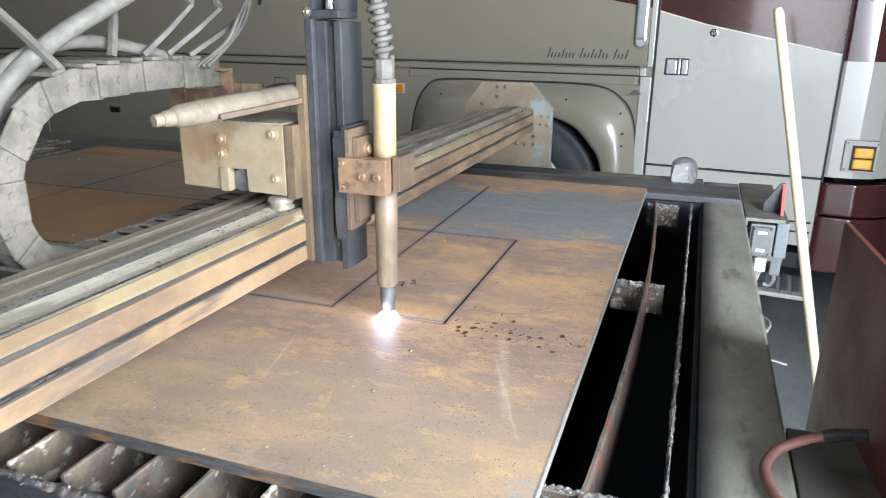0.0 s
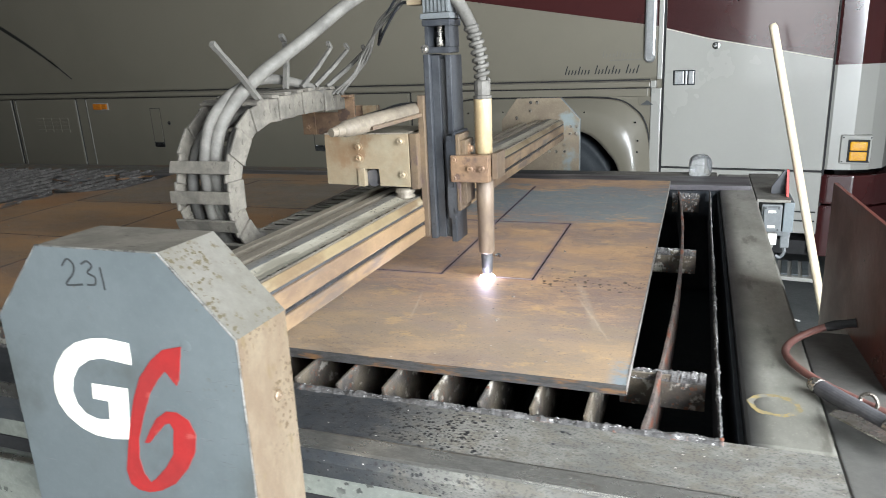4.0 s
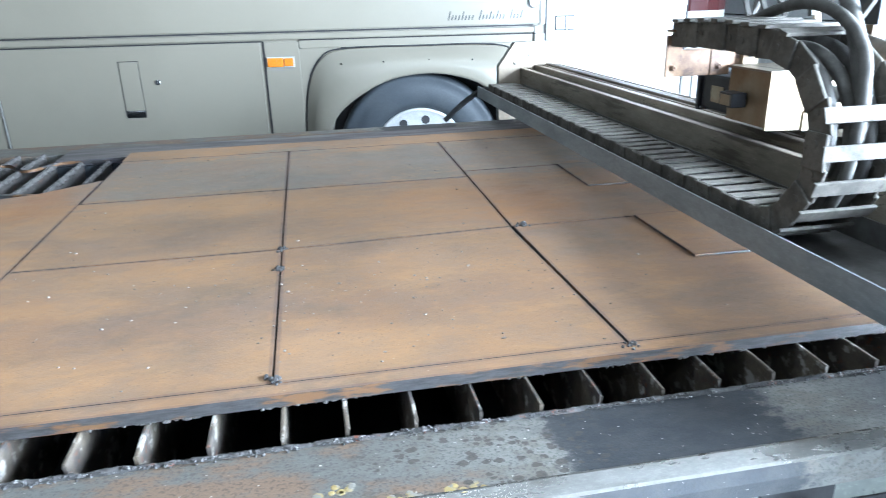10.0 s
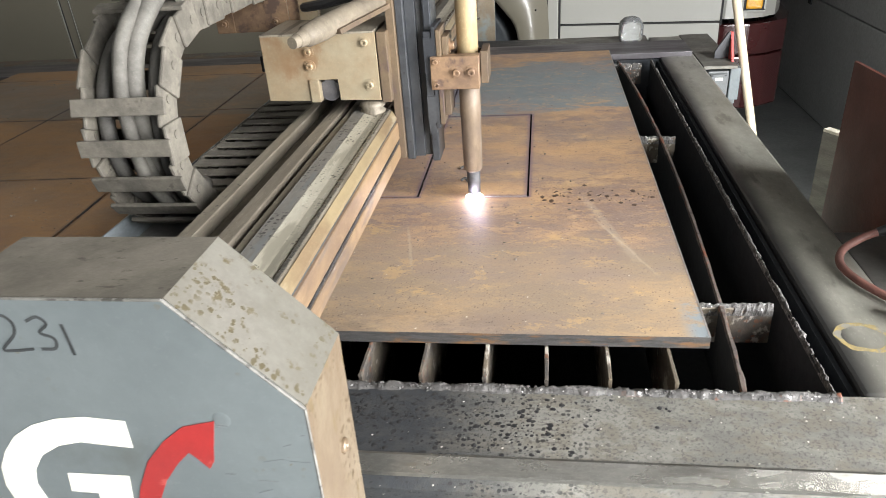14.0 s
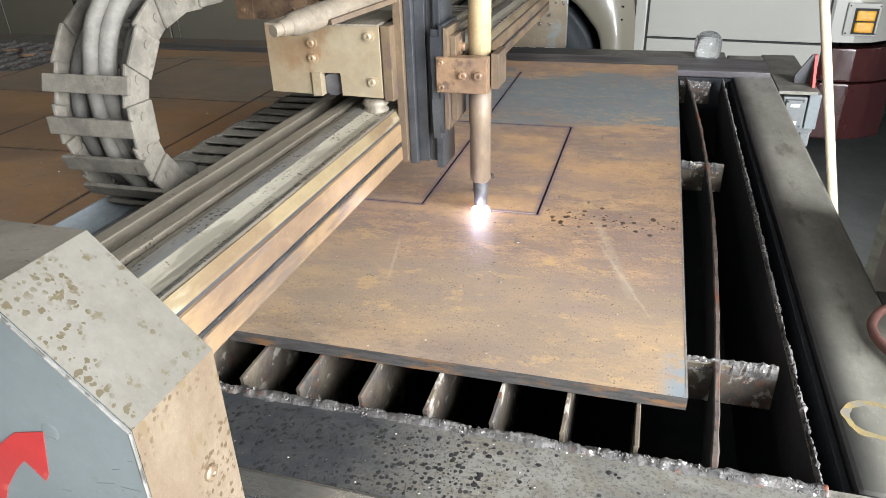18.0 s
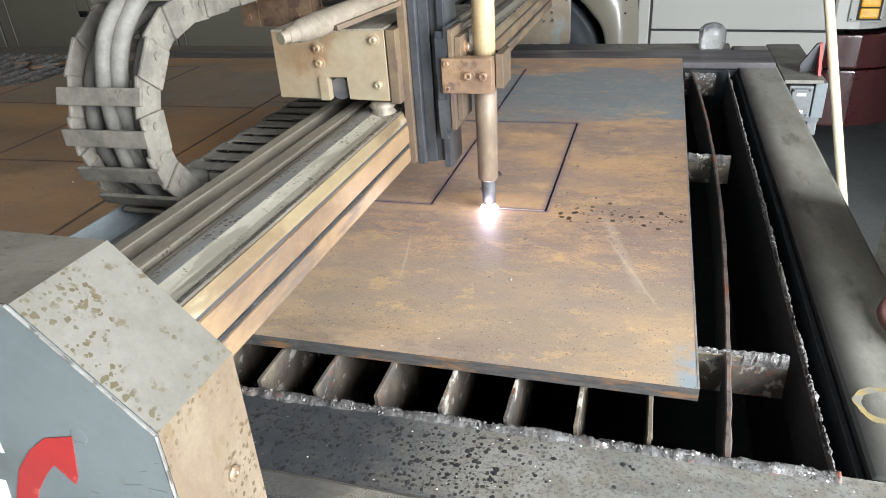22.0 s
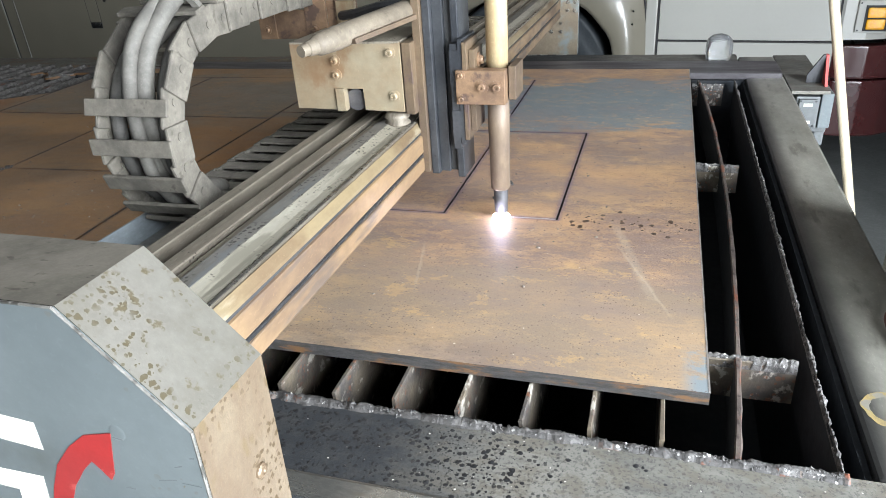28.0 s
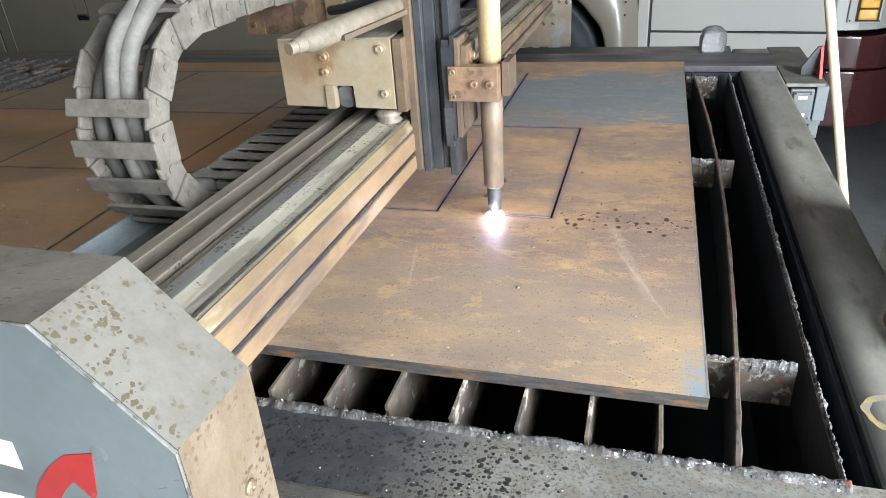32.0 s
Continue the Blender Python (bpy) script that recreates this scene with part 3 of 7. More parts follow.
OIL = surface("oil_drop", (0.088, 0.052, 0.030), (0.060, 0.036, 0.022), 40, 0.35, 0.0, 0.0, 120)
CONCRETE = surface("concrete_floor", (0.235, 0.245, 0.240), (0.170, 0.177, 0.173), 1.4, 0.6, 0.0, 0.2, 60, spots=((0.10, 0.10, 0.098), 6, 0.6, 0.1, 1.0))
# dark tones chosen to hold down light bounced by the unseen walls and ceiling
WALL = surface("painted_wall", (0.13, 0.128, 0.12), (0.10, 0.098, 0.09), 0.8, 0.8, 0.0, 0.15, 40)
CEIL = surface("ceiling_sheet", (0.11, 0.11, 0.107), (0.08, 0.08, 0.078), 0.8, 0.8, 0.0, 0.1, 40)
DOORPANEL = surface("grey_door_panel", (0.60, 0.615, 0.605), (0.52, 0.535, 0.525), 1.5, 0.5, 0.0, 0.15, 50, streaks=((0.25, 0.25, 0.235), (1.2, 1.2, 0.5), 0.58, 0.78))
ARC = glow("plasma_arc", (0.93, 0.92, 1.0), 14.0)
CUT_HOT = surface("bright_cut_line", (0.55, 0.52, 0.52), (0.40, 0.36, 0.38), 60, 0.35, 0.6, 0.1, 160)

clear, _nt, _sh = nodes_of("cloudy_plastic")
_sh.inputs["Base Color"].default_value = (0.80, 0.82, 0.83, 1)
_sh.inputs["Roughness"].default_value, _sh.inputs["Transmission Weight"].default_value, _sh.inputs["IOR"].default_value = 0.07, 0.90, 1.25
bumped(_nt, _sh, noise_tex(_nt, coords(_nt), 38.0, 2.0), 0.6, 0.01)


# ---------------------------------------------------------------- building blocks
def thing(name, base=(0, 0, 0), label="", category="", group="", turn=(0, 0, 0), kind=""):
    ob = new(name)
    ob.empty_display_size = 0.05
    ob.matrix_basis = pose(*base, *turn)
    return tagged(ob, label, category, group, kind)


def mesh_of(bm, name, mats, smooth=False):
    me = bpy.data.meshes.new(name)
    bmesh.ops.recalc_face_normals(bm, faces=bm.faces)
    for f in bm.faces:
        f.smooth = smooth
    bm.to_mesh(me)
    bm.free()
    for m in mats if isinstance(mats, (list, tuple)) else [mats]:
        me.materials.append(m)
    return me


def part(name, bm, material, parent, label="", local=False, smooth=False):
    """One mesh object under a thing or a part. local: its points are in the thing's own axes, otherwise in the world's."""
    me = bm if isinstance(bm, bpy.types.Mesh) else mesh_of(bm, name, material, smooth)
    ob = new(name, me)
    ob.parent = parent
    if not local and parent.type == "EMPTY":
        ob.matrix_parent_inverse = parent.matrix_basis.inverted()
    return tagged(ob, label)


def solid(name, bm, material, label, category, kind="", group="", smooth=False):
    return tagged(new(name, mesh_of(bm, name, material, smooth)), label, category, group, kind)


def box(bm, x0, x1, y0, y1, z0, z1, bevel=0.0, mat=0):
    vs = [bm.verts.new((x, y, z)) for x in (x0, x1) for y in (y0, y1) for z in (z0, z1)]
    fs = [bm.faces.new([vs[k] for k in q]) for q in ((0, 1, 3, 2), (4, 6, 7, 5), (0, 4, 5, 1), (2, 3, 7, 6), (0, 2, 6, 4), (1, 5, 7, 3))]
    for f in fs:
        f.material_index = mat
    if bevel:
        es = list({e for f in fs for e in f.edges})
        bmesh.ops.bevel(bm, geom=es, offset=bevel, segments=2, affect="EDGES", profile=0.6)
    return bm


def boxes(*rows, bevel=0.0):
    bm = bmesh.new()
    for r in rows:
        box(bm, *r[:6], bevel=r[6] if len(r) > 6 else bevel)
    return bm


def prism(bm, poly, axis, a, b, mat=0, bevel=0.0):
    """A polygon of two coordinates, drawn out along the third axis from a to b."""
    def at(p, c):
        q = list(p)
        q.insert("xyz".index(axis), c)
        return q
    lo, hi = [bm.verts.new(at(p, a)) for p in poly], [bm.verts.new(at(p, b)) for p in poly]
    n = len(poly)
    fs = [bm.faces.new(lo), bm.faces.new(hi[::-1])] + [bm.faces.new((lo[k], hi[k], hi[(k + 1) % n], lo[(k + 1) % n])) for k in range(n)]
    for f in fs:
        f.material_index = mat
    if bevel:
        bmesh.ops.bevel(bm, geom=list({e for f in fs for e in f.edges}), offset=bevel, segments=2, affect="EDGES", profile=0.6)
    return bm


def spline(ctrl, steps=8):
    pts, c = [], [Vector(p) for p in ctrl]
    c = [2 * c[0] - c[1]] + c + [2 * c[-1] - c[-2]]
    for k in range(1, len(c) - 2):
        p0, p1, p2, p3 = c[k - 1:k + 3]
        for j in range(steps):
            t = j / steps
            pts.append(0.5 * ((2 * p1) + (p2 - p0) * t + (2 * p0 - 5 * p1 + 4 * p2 - p3) * t * t + (3 * p1 - p0 - 3 * p2 + p3) * t ** 3))
    return pts + [c[-2]]


def tube(bm, pts, r, seg=10, mat=0):
    """A round bar along points; r: one radius, or one for each point."""
    pts = [Vector(p) for p in pts]
    rs = r if isinstance(r, (list, tuple)) else [r] * len(pts)
    side, rings = None, []
    for k, p in enumerate(pts):
        d = (pts[min(k + 1, len(pts) - 1)] - pts[max(k - 1, 0)]).normalized()
        if side is None:
            side = d.orthogonal().normalized()
        side = (side - d * side.dot(d)).normalized()
        other = d.cross(side)
        rings.append([bm.verts.new(p + rs[k] * (math.cos(a) * side + math.sin(a) * other)) for a in (2 * math.pi * j / seg for j in range(seg))])
    for a, b in zip(rings, rings[1:]):
        for j in range(seg):
            bm.faces.new((a[j], a[(j + 1) % seg], b[(j + 1) % seg], b[j])).material_index = mat
    bm.faces.new(rings[0][::-1]).material_index = mat
    bm.faces.new(rings[-1]).material_index = mat
    return bm


def lathe(bm, profile, centre, axis, seg=24, mat=0):
    """A turned shape: profile of (distance along the axis, radius)."""
    c, d = Vector(centre), Vector(axis).normalized()
    s = d.orthogonal().normalized()
    o = d.cross(s)
    rings = [[bm.verts.new(c + h * d + r * (math.cos(a) * s + math.sin(a) * o)) for a in (2 * math.pi * j / seg for j in range(seg))] for h, r in profile]
    for a, b in zip(rings, rings[1:]):
        for j in range(seg):
            bm.faces.new((a[j], a[(j + 1) % seg], b[(j + 1) % seg], b[j])).material_index = mat
    bm.faces.new(rings[0][::-1]).material_index = mat
    bm.faces.new(rings[-1]).material_index = mat
    return bm


def bolt(parent, at, axis, r, material, name="bolt", local=False):
    """A socket-head bolt on a washer, its head turned along the axis."""
    bm = bmesh.new()
    lathe(bm, [(0, 1.7 * r), (0.25 * r, 1.7 * r), (0.27 * r, 1.05 * r), (1.0 * r, 1.0 * r), (1.15 * r, 0.85 * r), (1.15 * r, 0.45 * r), (0.7 * r, 0.42 * r)], at, axis, 14)
    return part(name, bm, material, parent, local=local)


def cells(xs, ys, keep, z0, z1):
    """A plate cut into cells, with walls along every edge that a cut has opened; the third material is the cut edge."""
    bm = bmesh.new()
    nx, ny = len(xs) - 1, len(ys) - 1
    on = [[keep((xs[i] + xs[i + 1]) / 2, (ys[j] + ys[j + 1]) / 2) for j in range(ny)] for i in range(nx)]
    seen = {}

    def v(i, j, z):
        if (i, j, z) not in seen:
            seen[i, j, z] = bm.verts.new((xs[i], ys[j], z))
        return seen[i, j, z]

    for i in range(nx):
        for j in range(ny):
            if not on[i][j]:
                continue
            bm.faces.new((v(i, j, z1), v(i + 1, j, z1), v(i + 1, j + 1, z1), v(i, j + 1, z1))).material_index = 0
            bm.faces.new((v(i, j, z0), v(i, j + 1, z0), v(i + 1, j + 1, z0), v(i + 1, j, z0))).material_index = 2
            for (a, b), (di, dj) in (((i, j), (i + 1, j)), (0, -1)), (((i + 1, j), (i + 1, j + 1)), (1, 0)), (((i + 1, j + 1), (i, j + 1)), (0, 1)), (((i, j + 1), (i, j)), (-1, 0)):
                ii, jj = i + di, j + dj
                if not (0 <= ii < nx and 0 <= jj < ny and on[ii][jj]):
                    bm.faces.new((v(*a, z0), v(*b, z0), v(*b, z1), v(*a, z1))).material_index = 2
    return bm


def rough_strip(name, length, half, z_low, z_high, seed, lump, step=0.02, slope=0.0):
    """A strip along y with a ragged, crusted top edge."""
    rnd = random.Random(seed)
    n = max(4, int(length / step))
    bm = bmesh.new()
    rows = []
    for k in range(n + 1):
        y = length * k / n
        t = half + lump * rnd.random() * 0.8
        u = half + lump * rnd.random() * 0.8
        top = z_high + lump * (rnd.random() - 0.35)
        belly = z_high - lump * (1.2 + 2.2 * rnd.random())
        rows.append([bm.verts.new(p) for p in ((-half, y, z_low), (-half, y, belly - lump), (-t, y, belly), (-t * 0.6, y, top), (u * 0.6, y, top - lump * 0.2), (u, y, belly), (half, y, belly - lump), (half, y, z_low))])
    for a, b in zip(rows, rows[1:]):
        for j in range(7):
            bm.faces.new((a[j], a[j + 1], b[j + 1], b[j]))
    bm.faces.new(rows[0])
    bm.faces.new(rows[-1][::-1])
    return bm


def crust_strip(length, step, half, z_low, z_high, lump, seed):
    """A ragged ridge along y: a rounded section roughened at two scales."""
    bm, rows, n = bmesh.new(), [], int(length / step)
    section = [(-1.0, 0.0), (-1.0, 0.55), (-0.75, 0.85), (-0.3, 1.0), (0.25, 1.0), (0.75, 0.8), (1.0, 0.5), (1.0, 0.0)]
    for k in range(n + 1):
        y, row = length * k / n, []
        for j, (u, w) in enumerate(section):
            p = Vector((u * half, y, z_low + w * (z_high - z_low)))
            q = Vector((p.x * 1.0 + seed, y, p.z * 1.0))
            d = noise.noise(q * 21) * 0.75 + noise.noise(q * 62) * 0.6 + noise.noise(q * 140) * 0.6 + noise.noise(q * 260) * 0.5 + noise.noise(q * 470) * 0.35
            if w > 0:
                p.x += u * lump * d
                p.z += lump * (d + 0.2) * w
            row.append(bm.verts.new(p))
        rows.append(row)
    for a, b in zip(rows, rows[1:]):
        for j in range(7):
            bm.faces.new((a[j], a[j + 1], b[j + 1], b[j]))
    bm.faces.new(rows[0])
    bm.faces.new(rows[-1][::-1])
    return bm


def grain(bm, at, r, rnd, mat=0):
    """One rough eight-sided grain."""
    vs = [bm.verts.new(Vector(at) + Vector(d) * r * rnd.uniform(0.7, 1.35)) for d in ((1, 0, 0), (-1, 0, 0), (0, 1, 0), (0, -1, 0), (0, 0, 1), (0, 0, -1))]
    for a, b, c in ((0, 2, 4), (2, 1, 4), (1, 3, 4), (3, 0, 4), (2, 0, 5), (1, 2, 5), (3, 1, 5), (0, 3, 5)):
        bm.faces.new((vs[a], vs[b], vs[c])).material_index = mat


def flat_mark(bm, poly, y, thick=0.0015):
    """A painted or printed shape on a face that looks along -y; poly of (x, z)."""
    return prism(bm, poly, "y", y - thick, y)


def stroke(bm, pts, widths, y, thick=0.0015):
    """A brush stroke of changing width on a face that looks along -y; pts of (x, z)."""
    pts = [Vector((p[0], p[1])) for p in pts]
    ws = widths if isinstance(widths, (list, tuple)) else [widths] * len(pts)
    left, right = [], []
    for k, p in enumerate(pts):
        d = (pts[min(k + 1, len(pts) - 1)] - pts[max(k - 1, 0)]).normalized()
        n = Vector((-d.y, d.x)) * ws[k] / 2
        left.append(p + n)
        right.append(p - n)
    lo = [[bm.verts.new((q.x, y, q.y)) for q in row] for row in (left, right)]
    hi = [[bm.verts.new((q.x, y - thick, q.y)) for q in row] for row in (left, right)]
    for k in range(len(pts) - 1):
        bm.faces.new((hi[0][k], hi[0][k + 1], hi[1][k + 1], hi[1][k]))
        bm.faces.new((lo[0][k], hi[0][k], hi[0][k + 1], lo[0][k + 1]))
        bm.faces.new((lo[1][k], hi[1][k], hi[1][k + 1], lo[1][k + 1]))
    return bm


# ---------------------------------------------------------------- the shed
FLOOR = -0.12
solid("floor", boxes((-13, 6, -9, 9, FLOOR - 0.2, FLOOR)), CONCRETE, "grey stained concrete workshop floor", "floor", "structure")
# ceiling and the north, west and south walls are unseen, added to enclose the light
solid("ceiling", boxes((-12.9, 1.9, -3.8, 6.9, 4.2, 4.35)), CEIL, "dull grey sheeted workshop ceiling", "ceiling", "structure")
solid("wall_north", boxes((-12.9, 1.8, 6.9, 7.1, FLOOR, 4.2)), WALL, "plain painted workshop wall behind the coach", "wall", "structure")
solid("wall_west", boxes((-13.1, -12.9, -3.8, 7.1, FLOOR, 4.2)), WALL, "plain painted workshop end wall", "wall", "structure")
solid("wall_south", boxes((-12.9, -0.85, -3.8, -3.6, FLOOR, 4.2), (0.35, 1.8, -3.8, -3.6, FLOOR, 4.2), (-0.85, 0.35, -3.8, -3.6, 2.60, 4.2)), WALL, "painted workshop wall with an open doorway", "wall", "structure")
solid("wall_east", boxes((1.62, 1.8, 0.12, 6.9, FLOOR, 4.2), (1.62, 1.8, -3.6, -2.58, FLOOR, 4.2), (1.62, 1.8, -2.58, 0.12, 2.62, 4.2)), WALL,
      "painted workshop wall with an open roller doorway", "wall", "structure")
garage = thing("door_1", (1.5, 2.5, FLOOR), "closed grey sectional garage door with horizontal joints", "garage door", kind="structure")
for k in range(7):
    z0 = FLOOR + 0.126 + 0.557 * (k - 0) if k else FLOOR
    z1 = FLOOR + 0.126 + 0.557 * (k + 1)
    bm = boxes((1.502, 1.56, 0.72, 6.2, z0 + 0.004, z1 - 0.004, 0.006))
    part("panel", bm, DOORPANEL, garage)
    if k in (1, 2, 3):
        for y in (2.2, 4.2, 0.95):
            hinge = boxes((1.494, 1.502, y - 0.03, y + 0.03, z0 - 0.045, z0 + 0.045, 0.002), (1.475, 1.494, y - 0.022, y + 0.022, z0 - 0.012, z0 + 0.012, 0.003))
            part("hinge", hinge, DARK, garage)
pole = thing("leaning_bar", (1.36, 1.0, FLOOR), "dark steel bar leaning against the garage door", "bar")
part("shaft", tube(bmesh.new(), [(1.22, 1.35, FLOOR), (1.46, 1.55, 1.55)], 0.018, 8), DARK, pole)

for bx, by in BATTENS:
    batten = thing("ceiling_light", (bx, by, 3.9), "white fluorescent batten fixed under the ceiling", "ceiling light", "battens under the ceiling")
    part("housing", boxes((bx - 0.78, bx + 0.78, by - 0.06, by + 0.06, 3.90, 4.20, 0.004)), WALL, batten)

# ---------------------------------------------------------------- motor coach beside the table
coach = thing("motor_coach", (0, 3.232, 0), "taupe motor coach with luggage bay doors, parked beside the cutting table", "motor coach", turn=(0, 0, -6.2))


def cpart(name, bm, material, parent=coach, label="", smooth=False):
    return part(name, bm, material, parent, label, local=True, smooth=smooth)


# body shell: hollow side wall, roof and curved front corner; x runs along the coach, y into it
bm = boxes((-8.7, 0.70, 0.012, 0.06, 1.045, 3.05), (-8.7, -1.53, 0.012, 0.06, 0.30, 1.045), (-0.165, -0.118, 0.012, 0.06, 0.30, 1.045))
cpart("side_wall", bm, RV)
cpart("roof", boxes((-8.7, 0.9, 0.02, 2.45, 3.05, 3.13, 0.02)), RV_LIGHT)
cpart("far_wall", boxes((-8.7, 1.0, 2.42, 2.46, 0.30, 3.05)), RV)
cpart("rear_wall", boxes((-8.74, -8.70, 0.012, 2.46, 0.30, 3.05)), RV)
cpart("underbody", boxes((-8.7, -1.56, 0.07, 2.40, 0.28, 0.34), (-0.12, 0.9, 0.07, 2.40, 0.16, 0.24), (-1.56, -0.12, 1.0, 2.4, 0.28, 0.34)), SEAL)
arc_pts = [(0.735, 0.0), (0.84, 0.006), (0.92, 0.035), (0.99, 0.10), (1.03, 0.22), (1.05, 0.5), (1.06, 2.45)]
outer = arc_pts + [(x - 0.03, y + 0.02) for x, y in arc_pts[::-1]]
cpart("front_corner", prism(bmesh.new(), outer, "z", 0.655, 1.19), RV_LIGHT)
cpart("front_upper", prism(bmesh.new(), outer, "z", 1.19, 3.05), MAROON)
bump_pts = [(0.735, -0.012), (0.86, -0.01), (0.96, 0.03), (1.06, 0.12), (1.10, 0.3), (1.12, 2.45)]
cpart("bumper", prism(bmesh.new(), bump_pts + [(x - 0.05, y + 0.03) for x, y in bump_pts[::-1]], "z", 0.47, 0.63, bevel=0.01), MAROON, label="maroon front bumper")
cpart("bumper_lower", prism(bmesh.new(), bump_pts + [(x - 0.05, y + 0.03) for x, y in bump_pts[::-1]], "z", 0.18, 0.462, bevel=0.01), MAROON)

# luggage bay doors
def bay(x0, x1, flap_x, lock_x, z_top=1.085):
    door = cpart("bay_door", boxes((x0, x1, 0.0, 0.014, 0.31, z_top, 0.003)), RV)
    if flap_x is not None:
        rim = boxes((flap_x, flap_x + 0.004, -0.001, 0.003, 0.70, 1.005), (flap_x + 0.110, flap_x + 0.114, -0.001, 0.003, 0.70, 1.005),
                    (flap_x, flap_x + 0.114, -0.001, 0.003, 1.001, 1.005))
        cpart("latch_seam", rim, SEAL, door)
        cpart("latch_flap", boxes((flap_x + 0.006, flap_x + 0.108, -0.004, 0.003, 0.735, 0.999, 0.002)), RV, door)
        cpart("latch_pull", boxes((flap_x + 0.004, flap_x + 0.112, -0.003, 0.003, 0.688, 0.731, 0.002), (flap_x + 0.012, flap_x + 0.104, -0.012, -0.003, 0.715, 0.727, 0.003)), CHROME, door, "dull chrome latch pull")
    if lock_x is not None:
        cpart("lock", lathe(bmesh.new(), [(0, 0.016), (0.006, 0.015), (0.008, 0.010), (0.006, 0.006)], (lock_x, 0.0, 0.885), (0, -1, 0), 16), CHROME, door, "chrome lock")
    return door


bay(-3.222, -1.752, -2.548, -2.342)
bay(-4.905, -3.318, -4.16, -3.962)
bay(-5.86, -5.06, None, None)
bay(-6.90, -5.93, -6.55, -6.38)
gaps = [(x + 0.004, x + 0.014, 0.004, 0.013, 0.31, 1.09) for x in (-5.055, -4.927, -3.316, -3.242, -5.88, -5.925, -6.925)]
for g in gaps:
    cpart("door_gap", boxes(g), SEAL)
cpart("bay_sill_gap", boxes((-6.9, -1.74, 0.006, 0.0125, 1.086, 1.092)), SEAL)
for x in (-5.048, -4.913, -3.309, -3.231, -5.866, -5.932):
    cpart("pale_bead", boxes((x, x + 0.0045, -0.0015, 0.004, 0.31, 1.08, 0.001)), RV_LIGHT, label="pale bead along the door joint")
bm = bmesh.new()
stroke(bm, [(p.x, p.y) for p in spline([(-6.25, 1.90, 0), (-5.75, 1.67, 0), (-5.32, 1.44, 0), (-5.03, 1.255, 0)], 6)], [0.042 - 0.0018 * k for k in range(19)], -0.0006, 0.0010)
cpart("dark_sweep_line", bm, SWEEP, label="dark tapering painted sweep")
vent = [(-5.60 + 0.11 * i, -5.51 + 0.11 * i, -0.004, 0.002, 0.80 + 0.034 * j, 0.822 + 0.034 * j, 0.002) for i in range(4) for j in range(4)]
cpart("vent_grille", boxes(*vent), RV)
cpart("panel_joint", boxes((-1.738, -1.730, 0.004, 0.0125, 0.31, 1.09)), SEAL)
cpart("bay_pillar", boxes((-1.728, -1.535, 0.0, 0.014, 0.31, 1.085, 0.003)), RV)
# moulding rail that runs along the coach
cpart("rub_rail", boxes((-8.7, -0.185, -0.016, 0.012, 1.098, 1.130, 0.006)), RV)
cpart("rail_end", boxes((-0.183, -0.152, -0.018, 0.012, 1.094, 1.134, 0.004)), RV_LIGHT)
cpart("rail_shadow_gap", boxes((-8.7, -0.19, 0.005, 0.0125, 1.134, 1.142)), SEAL)
cpart("upper_skin", boxes((-8.7, -0.135, 0.0, 0.014, 1.146, 3.04, 0.004)), RV)
cpart("lower_lip", boxes((-1.53, -0.20, 0.0, 0.014, 1.046, 1.090, 0.003)), RV)
cpart("lower_lip_seam", boxes((-1.53, -0.16, 0.003, 0.0125, 1.090, 1.095)), SEAL)


def marker_light(x0, x1, z0, z1, lens, y=-0.002):
    base = cpart("marker_light", boxes((x0 - 0.006, x1 + 0.006, y - 0.006, y + 0.012, z0 - 0.005, z1 + 0.005, 0.003)), RV_LIGHT)
    cpart("lens", boxes((x0, x0 + (x1 - x0) * 0.62, y - 0.022, y - 0.006, z0, z1, 0.006), (x0 + (x1 - x0) * 0.64, x1, y - 0.020, y - 0.006, z0 + 0.003, z1 - 0.003, 0.005)), lens, base, "amber lens" if lens == AMBER else "red lens")


marker_light(-1.715, -1.570, 0.950, 1.000, AMBER)
marker_light(-4.805, -4.645, 0.995, 1.045, AMBER)
marker_light(-6.99, -6.87, 0.880, 0.926, REDLENS)
marker_light(-6.96, -6.87, 0.765, 0.825, AMBER)

# wheel arch with a flared lip
def resample(pts, n):
    pts = [Vector(p) for p in pts]
    acc = [0.0]
    for a, b in zip(pts, pts[1:]):
        acc.append(acc[-1] + (b - a).length)
    out, k = [], 0
    for i in range(n):
        s = acc[-1] * i / (n - 1)
        while k < len(pts) - 2 and acc[k + 1] < s:
            k += 1
        f = (s - acc[k]) / max(acc[k + 1] - acc[k], 1e-9)
        out.append(pts[k].lerp(pts[k + 1], min(1, f)))
    return out


def arch(outer_ctrl, inner_ctrl, name="wheel_arch"):
    n = 48
    a, b = (resample([(p.x, p.y) for p in spline([(*q, 0) for q in c], 6)], n) for c in (outer_ctrl, inner_ctrl))
    rings = []
    for f, y in ((0.0, 0.010), (0.0, -0.008), (0.03, -0.018), (0.30, -0.030), (0.36, -0.052), (0.92, -0.060), (1.0, -0.052), (1.0, -0.02), (0.99, 0.22)):
        rings.append([(p.lerp(q, f).x, y, p.lerp(q, f).y) for p, q in zip(a, b)])
    bm = bmesh.new()
    vs = [[bm.verts.new(p) for p in r] for r in rings]
    for r, s in zip(vs, vs[1:]):
        for k in range(n - 1):
            bm.faces.new((r[k], r[k + 1], s[k + 1], s[k]))
    return cpart(name, bm, RV, smooth=True)


